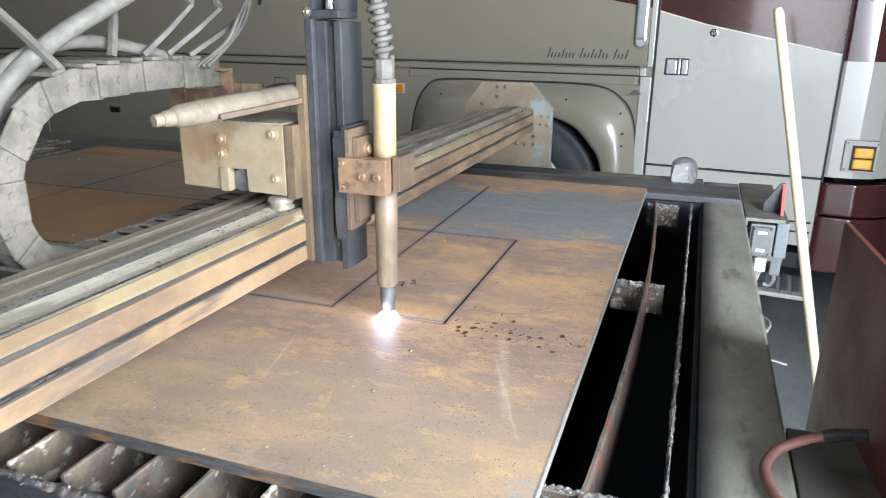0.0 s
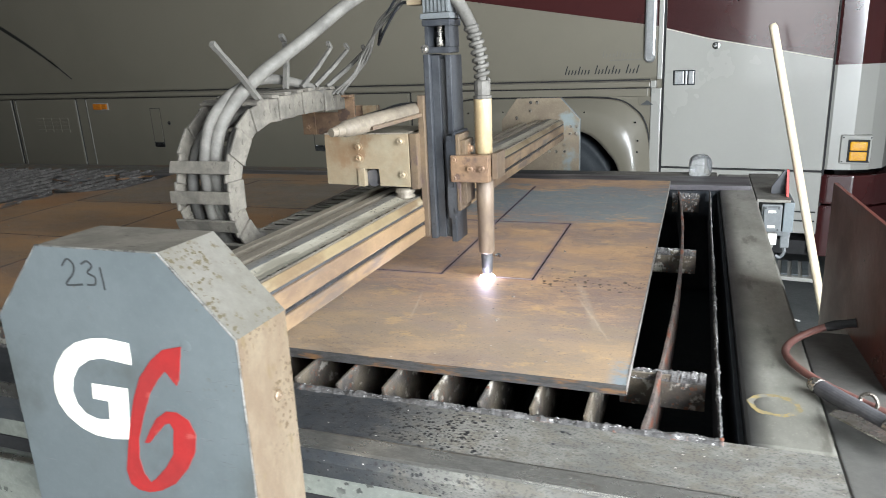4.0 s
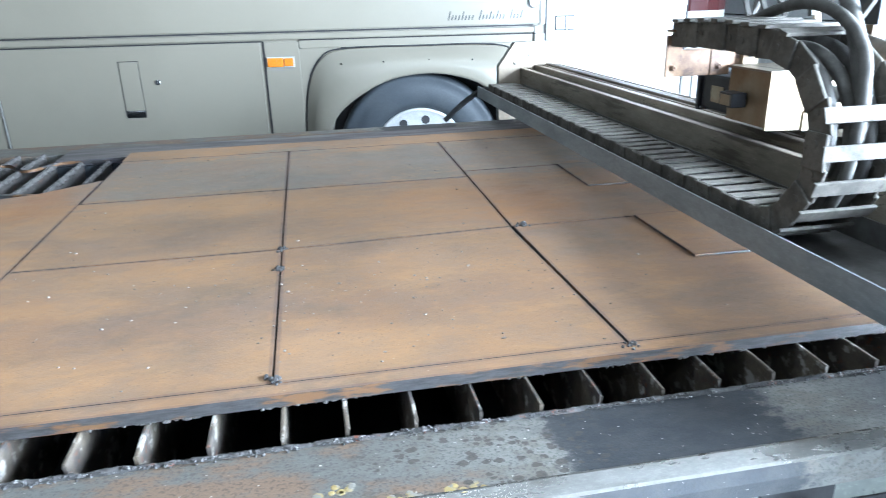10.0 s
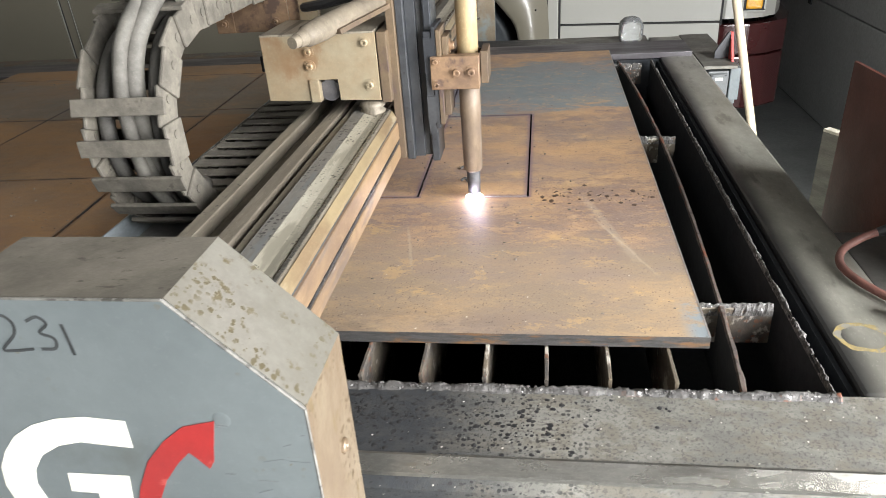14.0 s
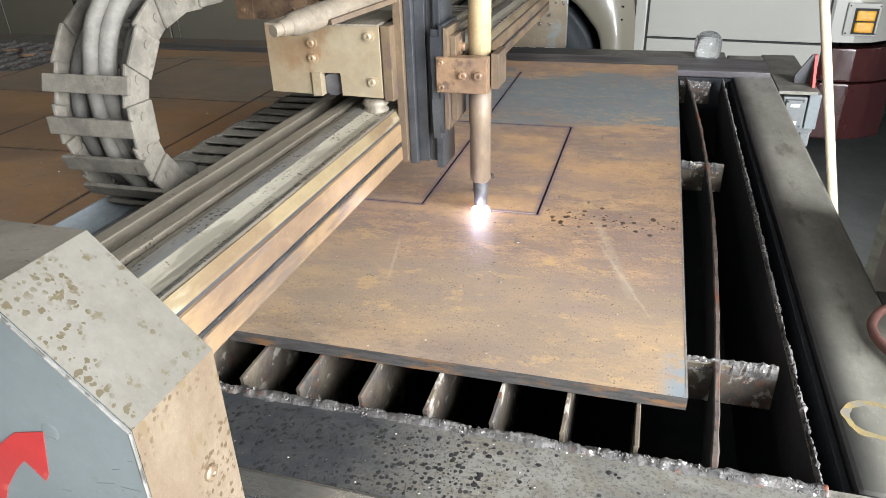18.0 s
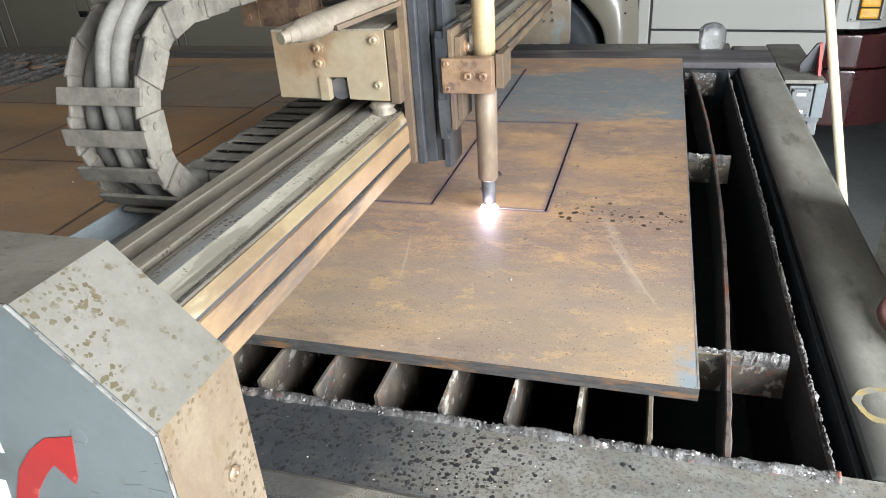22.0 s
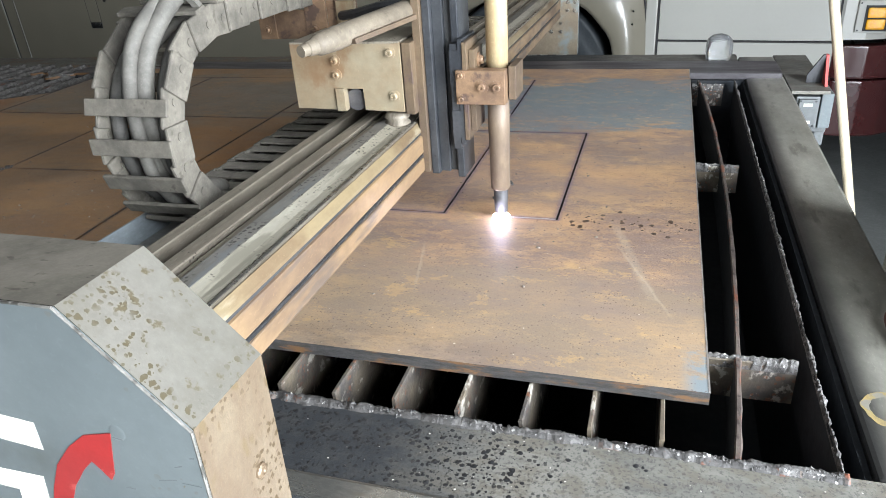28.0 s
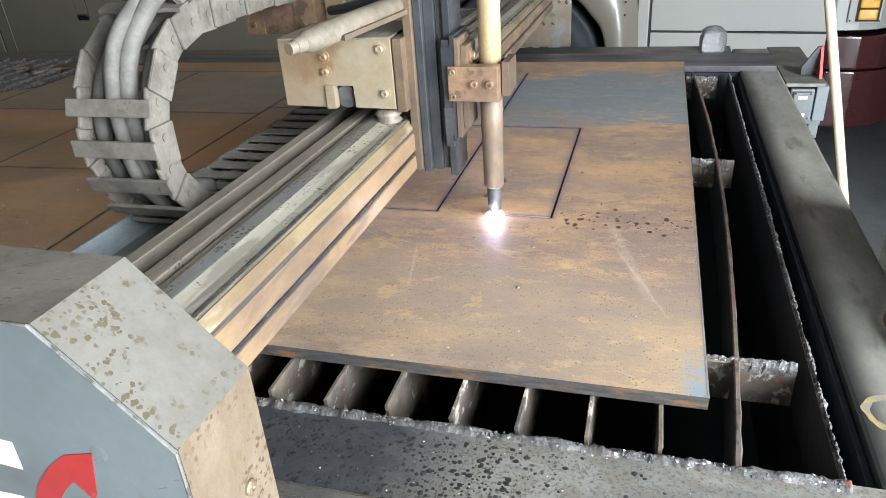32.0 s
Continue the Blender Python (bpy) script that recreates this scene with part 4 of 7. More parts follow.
arch([(-1.535, 0.30), (-1.525, 0.60), (-1.493, 0.84), (-1.425, 0.975), (-1.30, 1.034), (-0.85, 1.040), (-0.42, 1.034), (-0.27, 0.97), (-0.20, 0.86), (-0.172, 0.64), (-0.165, 0.30)],
     [(-1.40, 0.30), (-1.375, 0.586), (-1.29, 0.715), (-1.085, 0.84), (-0.90, 0.885), (-0.72, 0.885), (-0.52, 0.83), (-0.416, 0.735), (-0.345, 0.616), (-0.32, 0.30)])
def corner_fill(pts):
    cpart("arch_surround", prism(bmesh.new(), pts, "y", 0.0005, 0.014), RV)


curve = [(p.x, p.y) for p in spline([(-1.535, 0.30, 0), (-1.525, 0.60, 0), (-1.493, 0.84, 0), (-1.425, 0.975, 0), (-1.30, 1.034, 0)], 5)]
corner_fill(curve + [(-1.30, 1.0455), (-1.5345, 1.0455)])
curve = [(p.x, p.y) for p in spline([(-0.42, 1.034, 0), (-0.27, 0.97, 0), (-0.20, 0.86, 0), (-0.172, 0.64, 0), (-0.165, 0.30, 0)], 5)]
corner_fill(curve + [(-0.1645, 1.0455), (-0.42, 1.0455)])
cpart("arch_seam", tube(bmesh.new(), [(p.x, -0.004, p.y) for p in spline([(-1.540, 0.30, 0), (-1.530, 0.60, 0), (-1.497, 0.845, 0), (-1.428, 0.981, 0), (-1.30, 1.040, 0), (-0.85, 1.045, 0), (-0.42, 1.040, 0), (-0.265, 0.975, 0), (-0.195, 0.862, 0), (-0.167, 0.64, 0)], 6)], 0.004, 6), SEAL)
for x, z in ((-1.30, 0.958), (-1.06, 0.965), (-0.80, 0.965), (-0.55, 0.962), (-0.255, 0.905), (-0.238, 0.80), (-0.240, 0.735)):
    cpart("arch_screw", lathe(bmesh.new(), [(0, 0.006), (0.004, 0.005)], (x, -0.05 if x > -1.2 else -0.04, z), (0, -1, 0), 8), CHROME)
cpart("arch_liner", boxes((-1.56, -0.14, 0.23, 0.26, 0.20, 1.03), (-1.56, -0.14, 0.06, 0.26, 1.0, 1.03)), SEAL)


def wheel(x, z, y):
    w = cpart("wheel", lathe(bmesh.new(), [(-0.16, 0.10), (-0.16, 0.286), (0.0, 0.286), (0.0, 0.10)], (x, y + 0.02, z), (0, -1, 0), 40), SEAL)
    prof = [(-0.27, 0.30), (-0.285, 0.36), (-0.27, 0.46), (-0.24, 0.497), (-0.03, 0.500), (0.0, 0.490), (0.010, 0.470), (0.002, 0.455), (0.014, 0.42), (0.018, 0.38), (0.010, 0.33), (0.002, 0.310), (-0.012, 0.296), (-0.03, 0.285)]
    cpart("tyre", lathe(bmesh.new(), prof, (x, y, z), (0, -1, 0), 64), TYRE, w, "black rubber tyre", smooth=True)
    rim = cpart("rim", lathe(bmesh.new(), [(-0.06, 0.05), (-0.05, 0.284), (-0.015, 0.292), (-0.004, 0.284), (-0.010, 0.274), (-0.014, 0.264), (-0.012, 0.20), (-0.012, 0.15), (-0.045, 0.14), (-0.045, 0.085), (0.02, 0.08), (0.03, 0.05)], (x, y, z), (0, -1, 0), 48), RIM, w, "silver steel wheel rim", smooth=True)
    for k in range(10):
        a = 2 * math.pi * (k + 0.25) / 10
        cpart("hand_hole", lathe(bmesh.new(), [(0.0, 0.026), (0.0025, 0.026), (0.0027, 0.024)], (x + 0.222 * math.cos(a), y + 0.0135, z + 0.222 * math.sin(a)), (0, -1, 0), 12), SEAL, rim)
        cpart("wheel_nut", lathe(bmesh.new(), [(0.0, 0.017), (0.02, 0.016), (0.03, 0.008)], (x + 0.172 * math.cos(a + .3), y + 0.012, z + 0.172 * math.sin(a + .3)), (0, -1, 0), 6), CHROME, rim)
    return w


wheel(-0.858, 0.384, 0.06)

# dark swept panel low on the tail, and the awning arm above it
cpart("dark_sweep", prism(bmesh.new(), [(-8.7, 0.31), (-6.50, 0.31), (-7.80, 1.085), (-8.7, 1.085)], "y", -0.0022, 0.0118), SWEEP, label="dark swept tail panel")
cpart("dark_sweep", prism(bmesh.new(), [(-8.7, 1.147), (-7.92, 1.147), (-8.15, 1.285), (-8.7, 1.50)], "y", -0.0022, 0.0005), SWEEP)
arm = cpart("awning_arm", boxes((-6.800, -6.635, -0.020, -0.001, 1.290, 2.6, 0.006)), DARK, label="dark ribbed awning arm")
for k in range(5):
    cpart("arm_rib", boxes((-6.790 + 0.031 * k, -6.778 + 0.031 * k, -0.030, -0.020, 1.294, 2.595, 0.003)), DRIVE_DARK, arm)
cpart("tail_joint", boxes((-6.712, -6.704, -0.0035, 0.001, 0.32, 1.08)), SEAL)

# entry door and maroon sweep
door = cpart("entry_door", boxes((-0.112, 0.712, -0.003, 0.014, 0.648, 2.9, 0.006)), RV_LIGHT, label="pale coach entry door")
cpart("door_seal", boxes((-0.121, -0.113, 0.0, 0.0125, 0.30, 2.9), (0.714, 0.722, 0.0, 0.0125, 0.30, 2.9), (-0.113, 0.714, 0.0, 0.0125, 0.640, 0.646)), SEAL)
cpart("door_post", boxes((-0.180, -0.123, -0.010, 0.013, 0.30, 1.092, 0.006), (-0.150, -0.123, -0.010, 0.013, 1.14, 2.9, 0.004)), RV_LIGHT)
cpart("step_panel", boxes((-0.112, 0.712, -0.003, 0.014, 0.30, 0.638, 0.005)), RV_LIGHT)
cpart("step_gap", boxes((0.02, 0.70, -0.016, -0.004, 0.42, 0.426), (0.02, 0.70, -0.016, -0.004, 0.37, 0.376)), SEAL)
tread = [(0.06 + 0.05 * k, 0.09 + 0.05 * k, -0.27, -0.02, 0.142, 0.150, 0.002) for k in range(13)]
step = cpart("step", boxes((0.03, 0.72, -0.30, -0.004, 0.12, 0.142, 0.006)), RV_LIGHT, label="folding step with a ribbed tread")
cpart("step_tread", boxes(*tread), DRIVE, step)
grip = cpart("handle_recess", boxes((-0.064, 0.052, -0.008, -0.002, 1.104, 1.186, 0.003)), DARK, door, "black recessed door handle")
cpart("handle_paddle", boxes((-0.056, -0.006, -0.012, -0.006, 1.110, 1.180, 0.004), (0.018, 0.046, -0.012, -0.006, 1.110, 1.180, 0.004), (0.000, 0.012, -0.018, -0.006, 1.108, 1.182, 0.003)), SATIN, door)
cpart("door_lock", lathe(bmesh.new(), [(0, 0.019), (0.002, 0.0185), (0.003, 0.014), (0.0015, 0.012)], (0.150, -0.003, 1.309), (0, -1, 0), 18), CHROME, door, "chrome door lock")
grab = cpart("grab_rail", boxes((-0.222, -0.162, -0.028, -0.001, 1.26, 2.1, 0.012)), SATIN, label="satin chrome grab rail")
cpart("rail_foot", lathe(bmesh.new(), [(0, 0.030), (0.018, 0.030), (0.027, 0.022)], (-0.192, -0.001, 1.262), (0, -1, 0), 20), SATIN, grab)
sweep = [(-1.45, 1.66), (-0.455, 1.480), (-0.15, 1.425)]
cpart("maroon_sweep", prism(bmesh.new(), sweep + [(-0.15, 2.2), (-1.45, 2.2)], "y", -0.0022, 0.0005), MAROON)
cpart("door_sweep", prism(bmesh.new(), [(-0.108, 1.412), (0.112, 1.350), (0.418, 1.285), (0.710, 1.222), (0.710, 2.2), (-0.108, 2.2)], "y", -0.0055, -0.0028), MAROON, door)
cpart("flash_line", prism(bmesh.new(), [(-0.108, 1.405), (0.112, 1.343), (0.418, 1.278), (0.710, 1.215), (0.710, 1.220), (0.418, 1.283), (0.112, 1.348), (-0.108, 1.410)], "y", -0.0050, -0.0028), WHITE, door)
lamp = cpart("corner_lamp", boxes((0.785, 0.925, -0.014, 0.03, 0.690, 0.838, 0.006)), RV_LIGHT, label="square corner lamp with an amber lens")
cpart("lens", boxes((0.826, 0.905, -0.030, -0.014, 0.708, 0.755, 0.008), (0.826, 0.905, -0.030, -0.014, 0.760, 0.807, 0.008)), YELLOW_LENS, lamp, "yellow lens")
cpart("lens_frame", boxes((0.817, 0.914, -0.017, -0.0142, 0.699, 0.816)), SEAL, lamp)
for x in (0.796, 0.918):
    for z in (0.702, 0.826):
        cpart("screw", lathe(bmesh.new(), [(0, 0.004), (0.002, 0.003)], (x, -0.014, z), (0, -1, 0), 8), DARK, lamp)
cpart("vent_flap", boxes((-0.250, -0.150, -0.003, 0.013, 0.993, 1.046, 0.002)), RV)
cpart("vent_peak", prism(bmesh.new(), [(-0.235, 1.0), (-0.165, 1.0), (-0.20, 1.025)], "y", -0.012, -0.003), DRIVE_DARK)

# the firm's name, as plain bars of its size, and a faint line above it
rnd = random.Random(5)
bm, x = bmesh.new(), -0.684
for word in (8, 8, 4):
    for k in range(word):
        w, h = 0.0150, (0.050 if k == 0 else rnd.choice((0.026, 0.026, 0.026, 0.046)))
        flat_mark(bm, [(x, 1.176), (x + 0.0068, 1.1755), (x + 0.0068 + 0.30 * h, 1.176 + h), (x + 0.30 * h, 1.176 + h)], -0.0005, 0.0012)
        flat_mark(bm, [(x + 0.0042, 1.176), (x + w, 1.190), (x + w + 0.002, 1.193), (x + 0.0042, 1.179)], -0.0005, 0.0010)
        x += 0.0195
    x += 0.022
cpart("name_lettering", bm, INK, label="black script line as plain bars")
bm, x = bmesh.new(), -0.46
for k in range(12):
    h = 0.034 if k in (0, 4, 5) else 0.020
    flat_mark(bm, [(x, 1.268), (x + 0.005, 1.268), (x + 0.005 + 0.2 * h, 1.268 + h), (x + 0.2 * h, 1.268 + h)], -0.0005, 0.0010)
    x += 0.0195
flat_mark(bm, [(-0.42, 1.248), (-0.235, 1.248), (-0.235, 1.254), (-0.42, 1.254)], -0.0005, 0.0010)
cpart("faint_lettering", bm, FAINT)

# ---------------------------------------------------------------- welding machine standing between the table and the coach
weld = thing("welding_machine", (-5.46, 2.75, FLOOR), "dark grey welding machine on a trolley behind the table", "welding machine")
wbody = part("body", boxes((-5.640, -5.275, 2.600, 2.87, 0.42, 1.040, 0.02)), DARK, weld)
part("front_panel", boxes((-5.620, -5.295, 2.590, 2.5995, 0.70, 1.020, 0.004)), DRIVE_DARK, wbody)
for x, z in ((-5.490, 0.962), (-5.385, 0.968)):
    part("knob", lathe(bmesh.new(), [(0, 0.020), (0.016, 0.017), (0.018, 0.006)], (x, 2.590, z), (0, -1, 0), 16), CHROME, wbody)
for k in range(6):
    part("louvre", boxes((-5.470, -5.310, 2.582, 2.590, 0.745 + 0.022 * k, 0.755 + 0.022 * k, 0.002)), SEAL, wbody)
part("handle", tube(bmesh.new(), spline([(-5.655, 2.62, 1.00), (-5.66, 2.60, 1.10), (-5.60, 2.59, 1.130), (-5.35, 2.59, 1.132), (-5.285, 2.60, 1.09), (-5.275, 2.62, 1.00)], 6), 0.018, 10), SEAL, weld, smooth=True)
wtrolley = part("trolley", boxes((-5.70, -4.86, 2.58, 3.10, 0.02, 0.06, 0.004), (-5.66, -5.26, 2.62, 2.89, 0.36, 0.42, 0.004)), SEAL, weld)
for x in (-5.62, -5.30):
    part("trolley_post", boxes((x, x + 0.03, 2.70, 2.73, 0.06, 0.36), (x, x + 0.03, 2.84, 2.87, 0.06, 0.36)), SEAL, weld)
for x, zt in ((-5.185, 1.105), (-4.90, 1.12)):
    part("pole", tube(bmesh.new(), [(x, 2.62, 0.06), (x + 0.01, 2.62, 0.6), (x + 0.02 * (1 if x > -5 else 1), 2.62, zt)], 0.009, 10), SATIN, weld, "bright steel pole")
for k in range(5):
    part("cable_loop", tube(bmesh.new(), [(-5.02 + (0.135 - 0.008 * k) * math.cos(t), 2.60 + 0.02 * k, 0.845 + (0.135 - 0.006 * k) * math.sin(t)) for t in (2 * math.pi * q / 28 for q in range(29))], 0.014, 8), DARK, weld)
part("lead", tube(bmesh.new(), spline([(-5.80, 2.55, 1.04), (-5.55, 2.54, 0.97), (-5.25, 2.55, 0.86), (-4.98, 2.56, 0.79), (-4.90, 2.58, 0.72), (-4.95, 2.60, 0.50), (-5.0, 2.60, 0.06)], 6), 0.020, 8), SEAL, weld)
for x in (-5.62, -4.95):
    for y in (2.64, 3.04):
        part("caster", lathe(bmesh.new(), [(-0.02, 0.03), (-0.02, 0.068), (0.02, 0.068), (0.02, 0.03)], (x, y, FLOOR + 0.0685), (0, 1, 0), 16), SEAL, weld)
        part("fork", boxes((x - 0.012, x + 0.012, y - 0.028, y + 0.028, 0.0, 0.02)), SEAL, weld)

# ---------------------------------------------------------------- cutting table
table = thing("cutting_table", (-1.8, 0.8, FLOOR), "steel plasma cutting table with slag-crusted slats and a grey-green frame", "cutting table")
bm = bmesh.new()
prism(bm, [(-0.072, 0.872), (-0.190, 0.872), (-0.205, 0.860), (-0.207, 0.836), (-0.198, 0.806), (-0.072, 0.806)], "x", -4.6, 0.262)
part("front_beam", bm, FRAME, table, "worn grey front beam spotted with black spatter")
part("rubbed_lip", prism(bmesh.new(), [(-0.1880, 0.8728), (-0.1908, 0.8728), (-0.2056, 0.8606), (-0.2066, 0.8560), (-0.2050, 0.8600), (-0.1903, 0.8720)], "x", -4.6, 0.262), LIP, table, "bright rubbed lip of the front beam")
part("front_web", boxes((-4.6, 0.262, -0.166, -0.085, 0.55, 0.805)), FRAME_SIDE, table, "pale grey-green web under the front beam")
part("rail_groove", boxes((-4.6, 0.262, -0.169, -0.1662, 0.7215, 0.748)), SEAL, table, "dark greasy groove behind the guide rail")
part("guide_rail", boxes((-4.6, 0.262, -0.198, -0.1664, 0.672, 0.721, 0.002)), FRAME_SIDE, table, "pale guide rail under the front beam")
part("rail_strip", boxes((-4.6, 0.262, -0.196, -0.184, 0.7212, 0.7235, 0.0008)), STEEL, table, "bright rubbed running strip")
part("lower_panel", boxes((-4.56, 0.25, -0.156, -0.150, -0.06, 0.5495)), SOOT, table, "dark sheet panel closing the table's side")
part("right_beam", boxes((0.158, 0.264, -0.070, 1.82, 0.770, 0.872, 0.006)), RIGHT_FRAME, table, "grey-green side beam blackened by soot along its inner edge")
part("right_skirt", boxes((0.235, 0.258, -0.07, 1.82, 0.40, 0.770)), FRAME_SIDE, table)
part("back_beam", boxes((-4.6, 0.157, 1.72, 1.88, 0.780, 0.868, 0.006)), FRAME, table)
part("back_ledge", boxes((-2.29, 0.157, 1.53, 1.719, 0.780, 0.866)), SOOT, table)
part("corner_plate", boxes((0.265, 0.362, 1.40, 1.84, 0.862, 0.872, 0.002)), FRAME, table, "grey bracket plate")
part("waste_tray", boxes((-4.55, 0.150, -0.070, 1.72, 0.42, 0.45)), SOOT, table, "black sooty waste tray")
for wall in ((-4.55, 0.150, -0.0840, -0.0725, 0.45, 0.795), (-4.55, 0.150, 1.700, 1.716, 0.45, 0.779), (0.150, 0.157, -0.07, 1.699, 0.45, 0.779), (0.150, 0.157, -0.07, 1.528, 0.7792, 0.860), (-4.58, -4.56, -0.07, 1.7, 0.45, 0.86)):
    part("tray_wall", boxes(wall), SOOT, table)
for x in (-4.4, -3.0, -1.6, -0.02):
    for y in (-0.149, 1.78):
        part("leg", boxes((x, x + 0.09, y, y + 0.09, FLOOR, 0.5498 if y < 0 else 0.779, 0.006)), FRAME_SIDE, table)
for x in (-3.2, -2.3, -1.5, -0.925):
    part("roller_recess", boxes((x - 0.055, x + 0.050, -0.1695, -0.1664, 0.7485, 0.8045)), SEAL, table)
    wheel_part = part("rail_wheel", lathe(bmesh.new(), [(0, 0.020), (0.003, 0.022), (0.010, 0.022), (0.012, 0.019), (0.0125, 0.011)], (x, -0.1696, 0.745), (0, -1, 0), 22), COPPER, table, "browned steel rail wheel")
    part("wheel_bolt", lathe(bmesh.new(), [(0, 0.010), (0.003, 0.010), (0.004, 0.006), (0.002, 0.004)], (x, -0.1822, 0.745), (0, -1, 0), 12), DARK, wheel_part)

# slats, carried in the frame
slat_x = [-0.05 - 0.0776 * k for k in range(13)] + [-0.988 - 0.0810 * k for k in range(1, 44)]
clean = [mesh_of(rough_strip("slat", 1.57, 0.0022, 0.765, 0.8815, 40 + k, 0.0014, 0.035), "slat", SLAT) for k in range(3)]
crusted = [mesh_of(rough_strip("slat", 1.755, 0.0042, 0.765, 0.880, 50 + k, 0.0042, 0.0060), "slat", CRUSTED) for k in range(5)]
# top faces get paler slag, with the light along the ridges put into the colour
for me in crusted:
    me.materials.append(SLAG_TOP)
    for f in me.polygons:
        if f.index % 7 in (2, 3, 4):
            f.material_index = 1
rnd = random.Random(3)
for k, x in enumerate(slat_x):
    ob = part("slat", (clean if x > -2.11 else crusted)[k % (3 if x > -2.11 else 5)], None, table)
    ob.location = (x, -0.064 + rnd.uniform(-0.004, 0.004), 0)
    ob.rotation_euler = (0, rnd.uniform(-0.003, 0.003), rnd.uniform(-0.003, 0.003))
bow = rough_strip("slat", 1.585, 0.0030, 0.765, 0.872, 71, 0.002, 0.03)
for v in bow.verts:
    v.co.x += 0.027 + 0.030 * math.sin(math.pi * min(1.0, v.co.y / 1.585)) ** 0.8
    v.co.y -= 0.072
bow.normal_update()
# side away from the doorway is blackened: soot, and its shade put into the material
for f in bow.faces:
    f.material_index = 1 if f.normal.x < -0.3 and f.calc_center_median().z < 0.866 else 0
part("slat", bow, [RUST_SLAT, SOOT], table, "bowed rusty slat")
edge_slat = part("slat", boxes((0.1255, 0.1285, -0.072, 1.508, 0.765, 0.868)), SOOT, table, "sooty slat crusted with pale slag")
thick = crust_strip(1.58, 0.0022, 0.0022, 0.863, 0.873, 0.0034, 9.0)
for v in thick.verts:
    v.co.x += 0.127
    v.co.y -= 0.072
part("crust", thick, SLAG_WHITE, edge_slat)
for y, x0, x1, zt in ((0.117, -0.02, 0.110, 0.872), (0.812, -0.01, 0.090, 0.870), (1.475, 0.01, 0.095, 0.868)):
    bm = rough_strip("cross_slat", x1 - x0, 0.003, zt - 0.062, zt - 0.003, int(100 * y), 0.0012, 0.02)
    for v in bm.verts:
        v.co = Vector((x0 + v.co.y, y + v.co.x, v.co.z))
    ob = part("cross_slat", bm, SLAT, table)
    bm = crust_strip(x1 - x0, 0.003, 0.0036, zt - 0.016, zt + 0.001, 0.004, y * 7)
    for v in bm.verts:
        v.co = Vector((x0 + v.co.y, y + v.co.x, v.co.z))
    part("crust", bm, SLAG_WHITE, ob)
crust = crust_strip(4.7, 0.0024, 0.0085, 0.860, 0.8760, 0.0030, 3.0)
for v in crust.verts:
    slim = 0.55 if v.co.y < 3.80 else min(1.0, 0.55 + 1.8 * (v.co.y - 3.80))
    v.co = Vector((-4.57 + v.co.y, -0.0740 - 0.0025 * (slim > 0.9) - slim * v.co.x, 0.872 + (v.co.z - 0.872) * (0.45 + 0.55 * slim)))
for f in crust.faces:
    c = f.calc_center_median()
    f.material_index = 1 if c.x > -0.75 and c.z > 0.8785 - 0.003 * (c.x > -0.30) + 0.005 * noise.noise(c * 90) else 2 if noise.noise(c * 31) > 0.42 else 0
part("slag_crust", crust, [SLAG, SLAG_WHITE, RUST_SLAT], table, "lumpy slag crust along the beam", smooth=True)
rnd = random.Random(61)
grains = bmesh.new()
for k in range(3600):
    x = rnd.uniform(-1.9, 0.125)
    if noise.noise(Vector((x * 24, 3.0, 0))) < -0.25:
        continue
    u, r = rnd.gauss(0, 0.40), 0.0006 + 0.0017 * rnd.random() ** 2
    grain(grains, (x, -0.0765 + 0.0085 * u, 0.8755 + 0.0035 * noise.noise(Vector((x * 60, u, 0))) - 0.006 * min(1.0, u * u)), r, rnd, 0 if rnd.random() < 0.55 else 1)
tagged(part("slag_grit", grains, [SLAG_WHITE, SLAG], table, "pale grains of slag along the crust"), kind="stuff")

strip = solid("steel_strip", boxes((-2.285, 0.256, 1.535, 1.700, 0.868, 0.886, 0.0015)), STRIP, "long blue-grey steel strip lying along the table's far edge", "steel strip")

# ---------------------------------------------------------------- plate and cut panels
ZT, ZB = 0.900, 0.883
MATS = [PLATE, TINT, EDGE, PALE_EDGE]
K = 0.0018
vx, hy = [-0.440, -0.235], [0.430, 0.904]
xs = sorted({-0.650, 0.0, -0.634, *[x + d for x in vx for d in (-K, K)], *[-0.330 + GX]})
ys = sorted({0.0, 1.530, 1.390, *[y + d for y in hy for d in (-K * 0.7, K * 0.7)]})


def cut(x, y):
    if abs(x + 0.440) < K and 0.428 < y < 1.39:
        return False
    if abs(x + 0.235) < K and 0.428 < y < 0.906:
        return False
    if abs(y - 0.430) < K * 0.7 and (-0.634 < x < -0.440 or -0.330 + GX < x < -0.233):
        return False
    return not (abs(y - 0.904) < K * 0.7 and -0.634 < x < -0.233)


plate = solid("steel_plate", cells(xs, ys, cut, ZB, ZT), MATS, "rusty brown steel plate with fresh plasma cuts, lying on the slats", "steel plate")
for f in plate.data.polygons:
    if f.normal.x > 0.9 and f.center.x > -0.001:
        f.material_index = 3


part("rubbed_edge", boxes((-0.0016, 0.0004, 0.001, 1.529, ZT - 0.0012, ZT + 0.0004)), PALE_EDGE, plate, "bright rubbed plate edge")


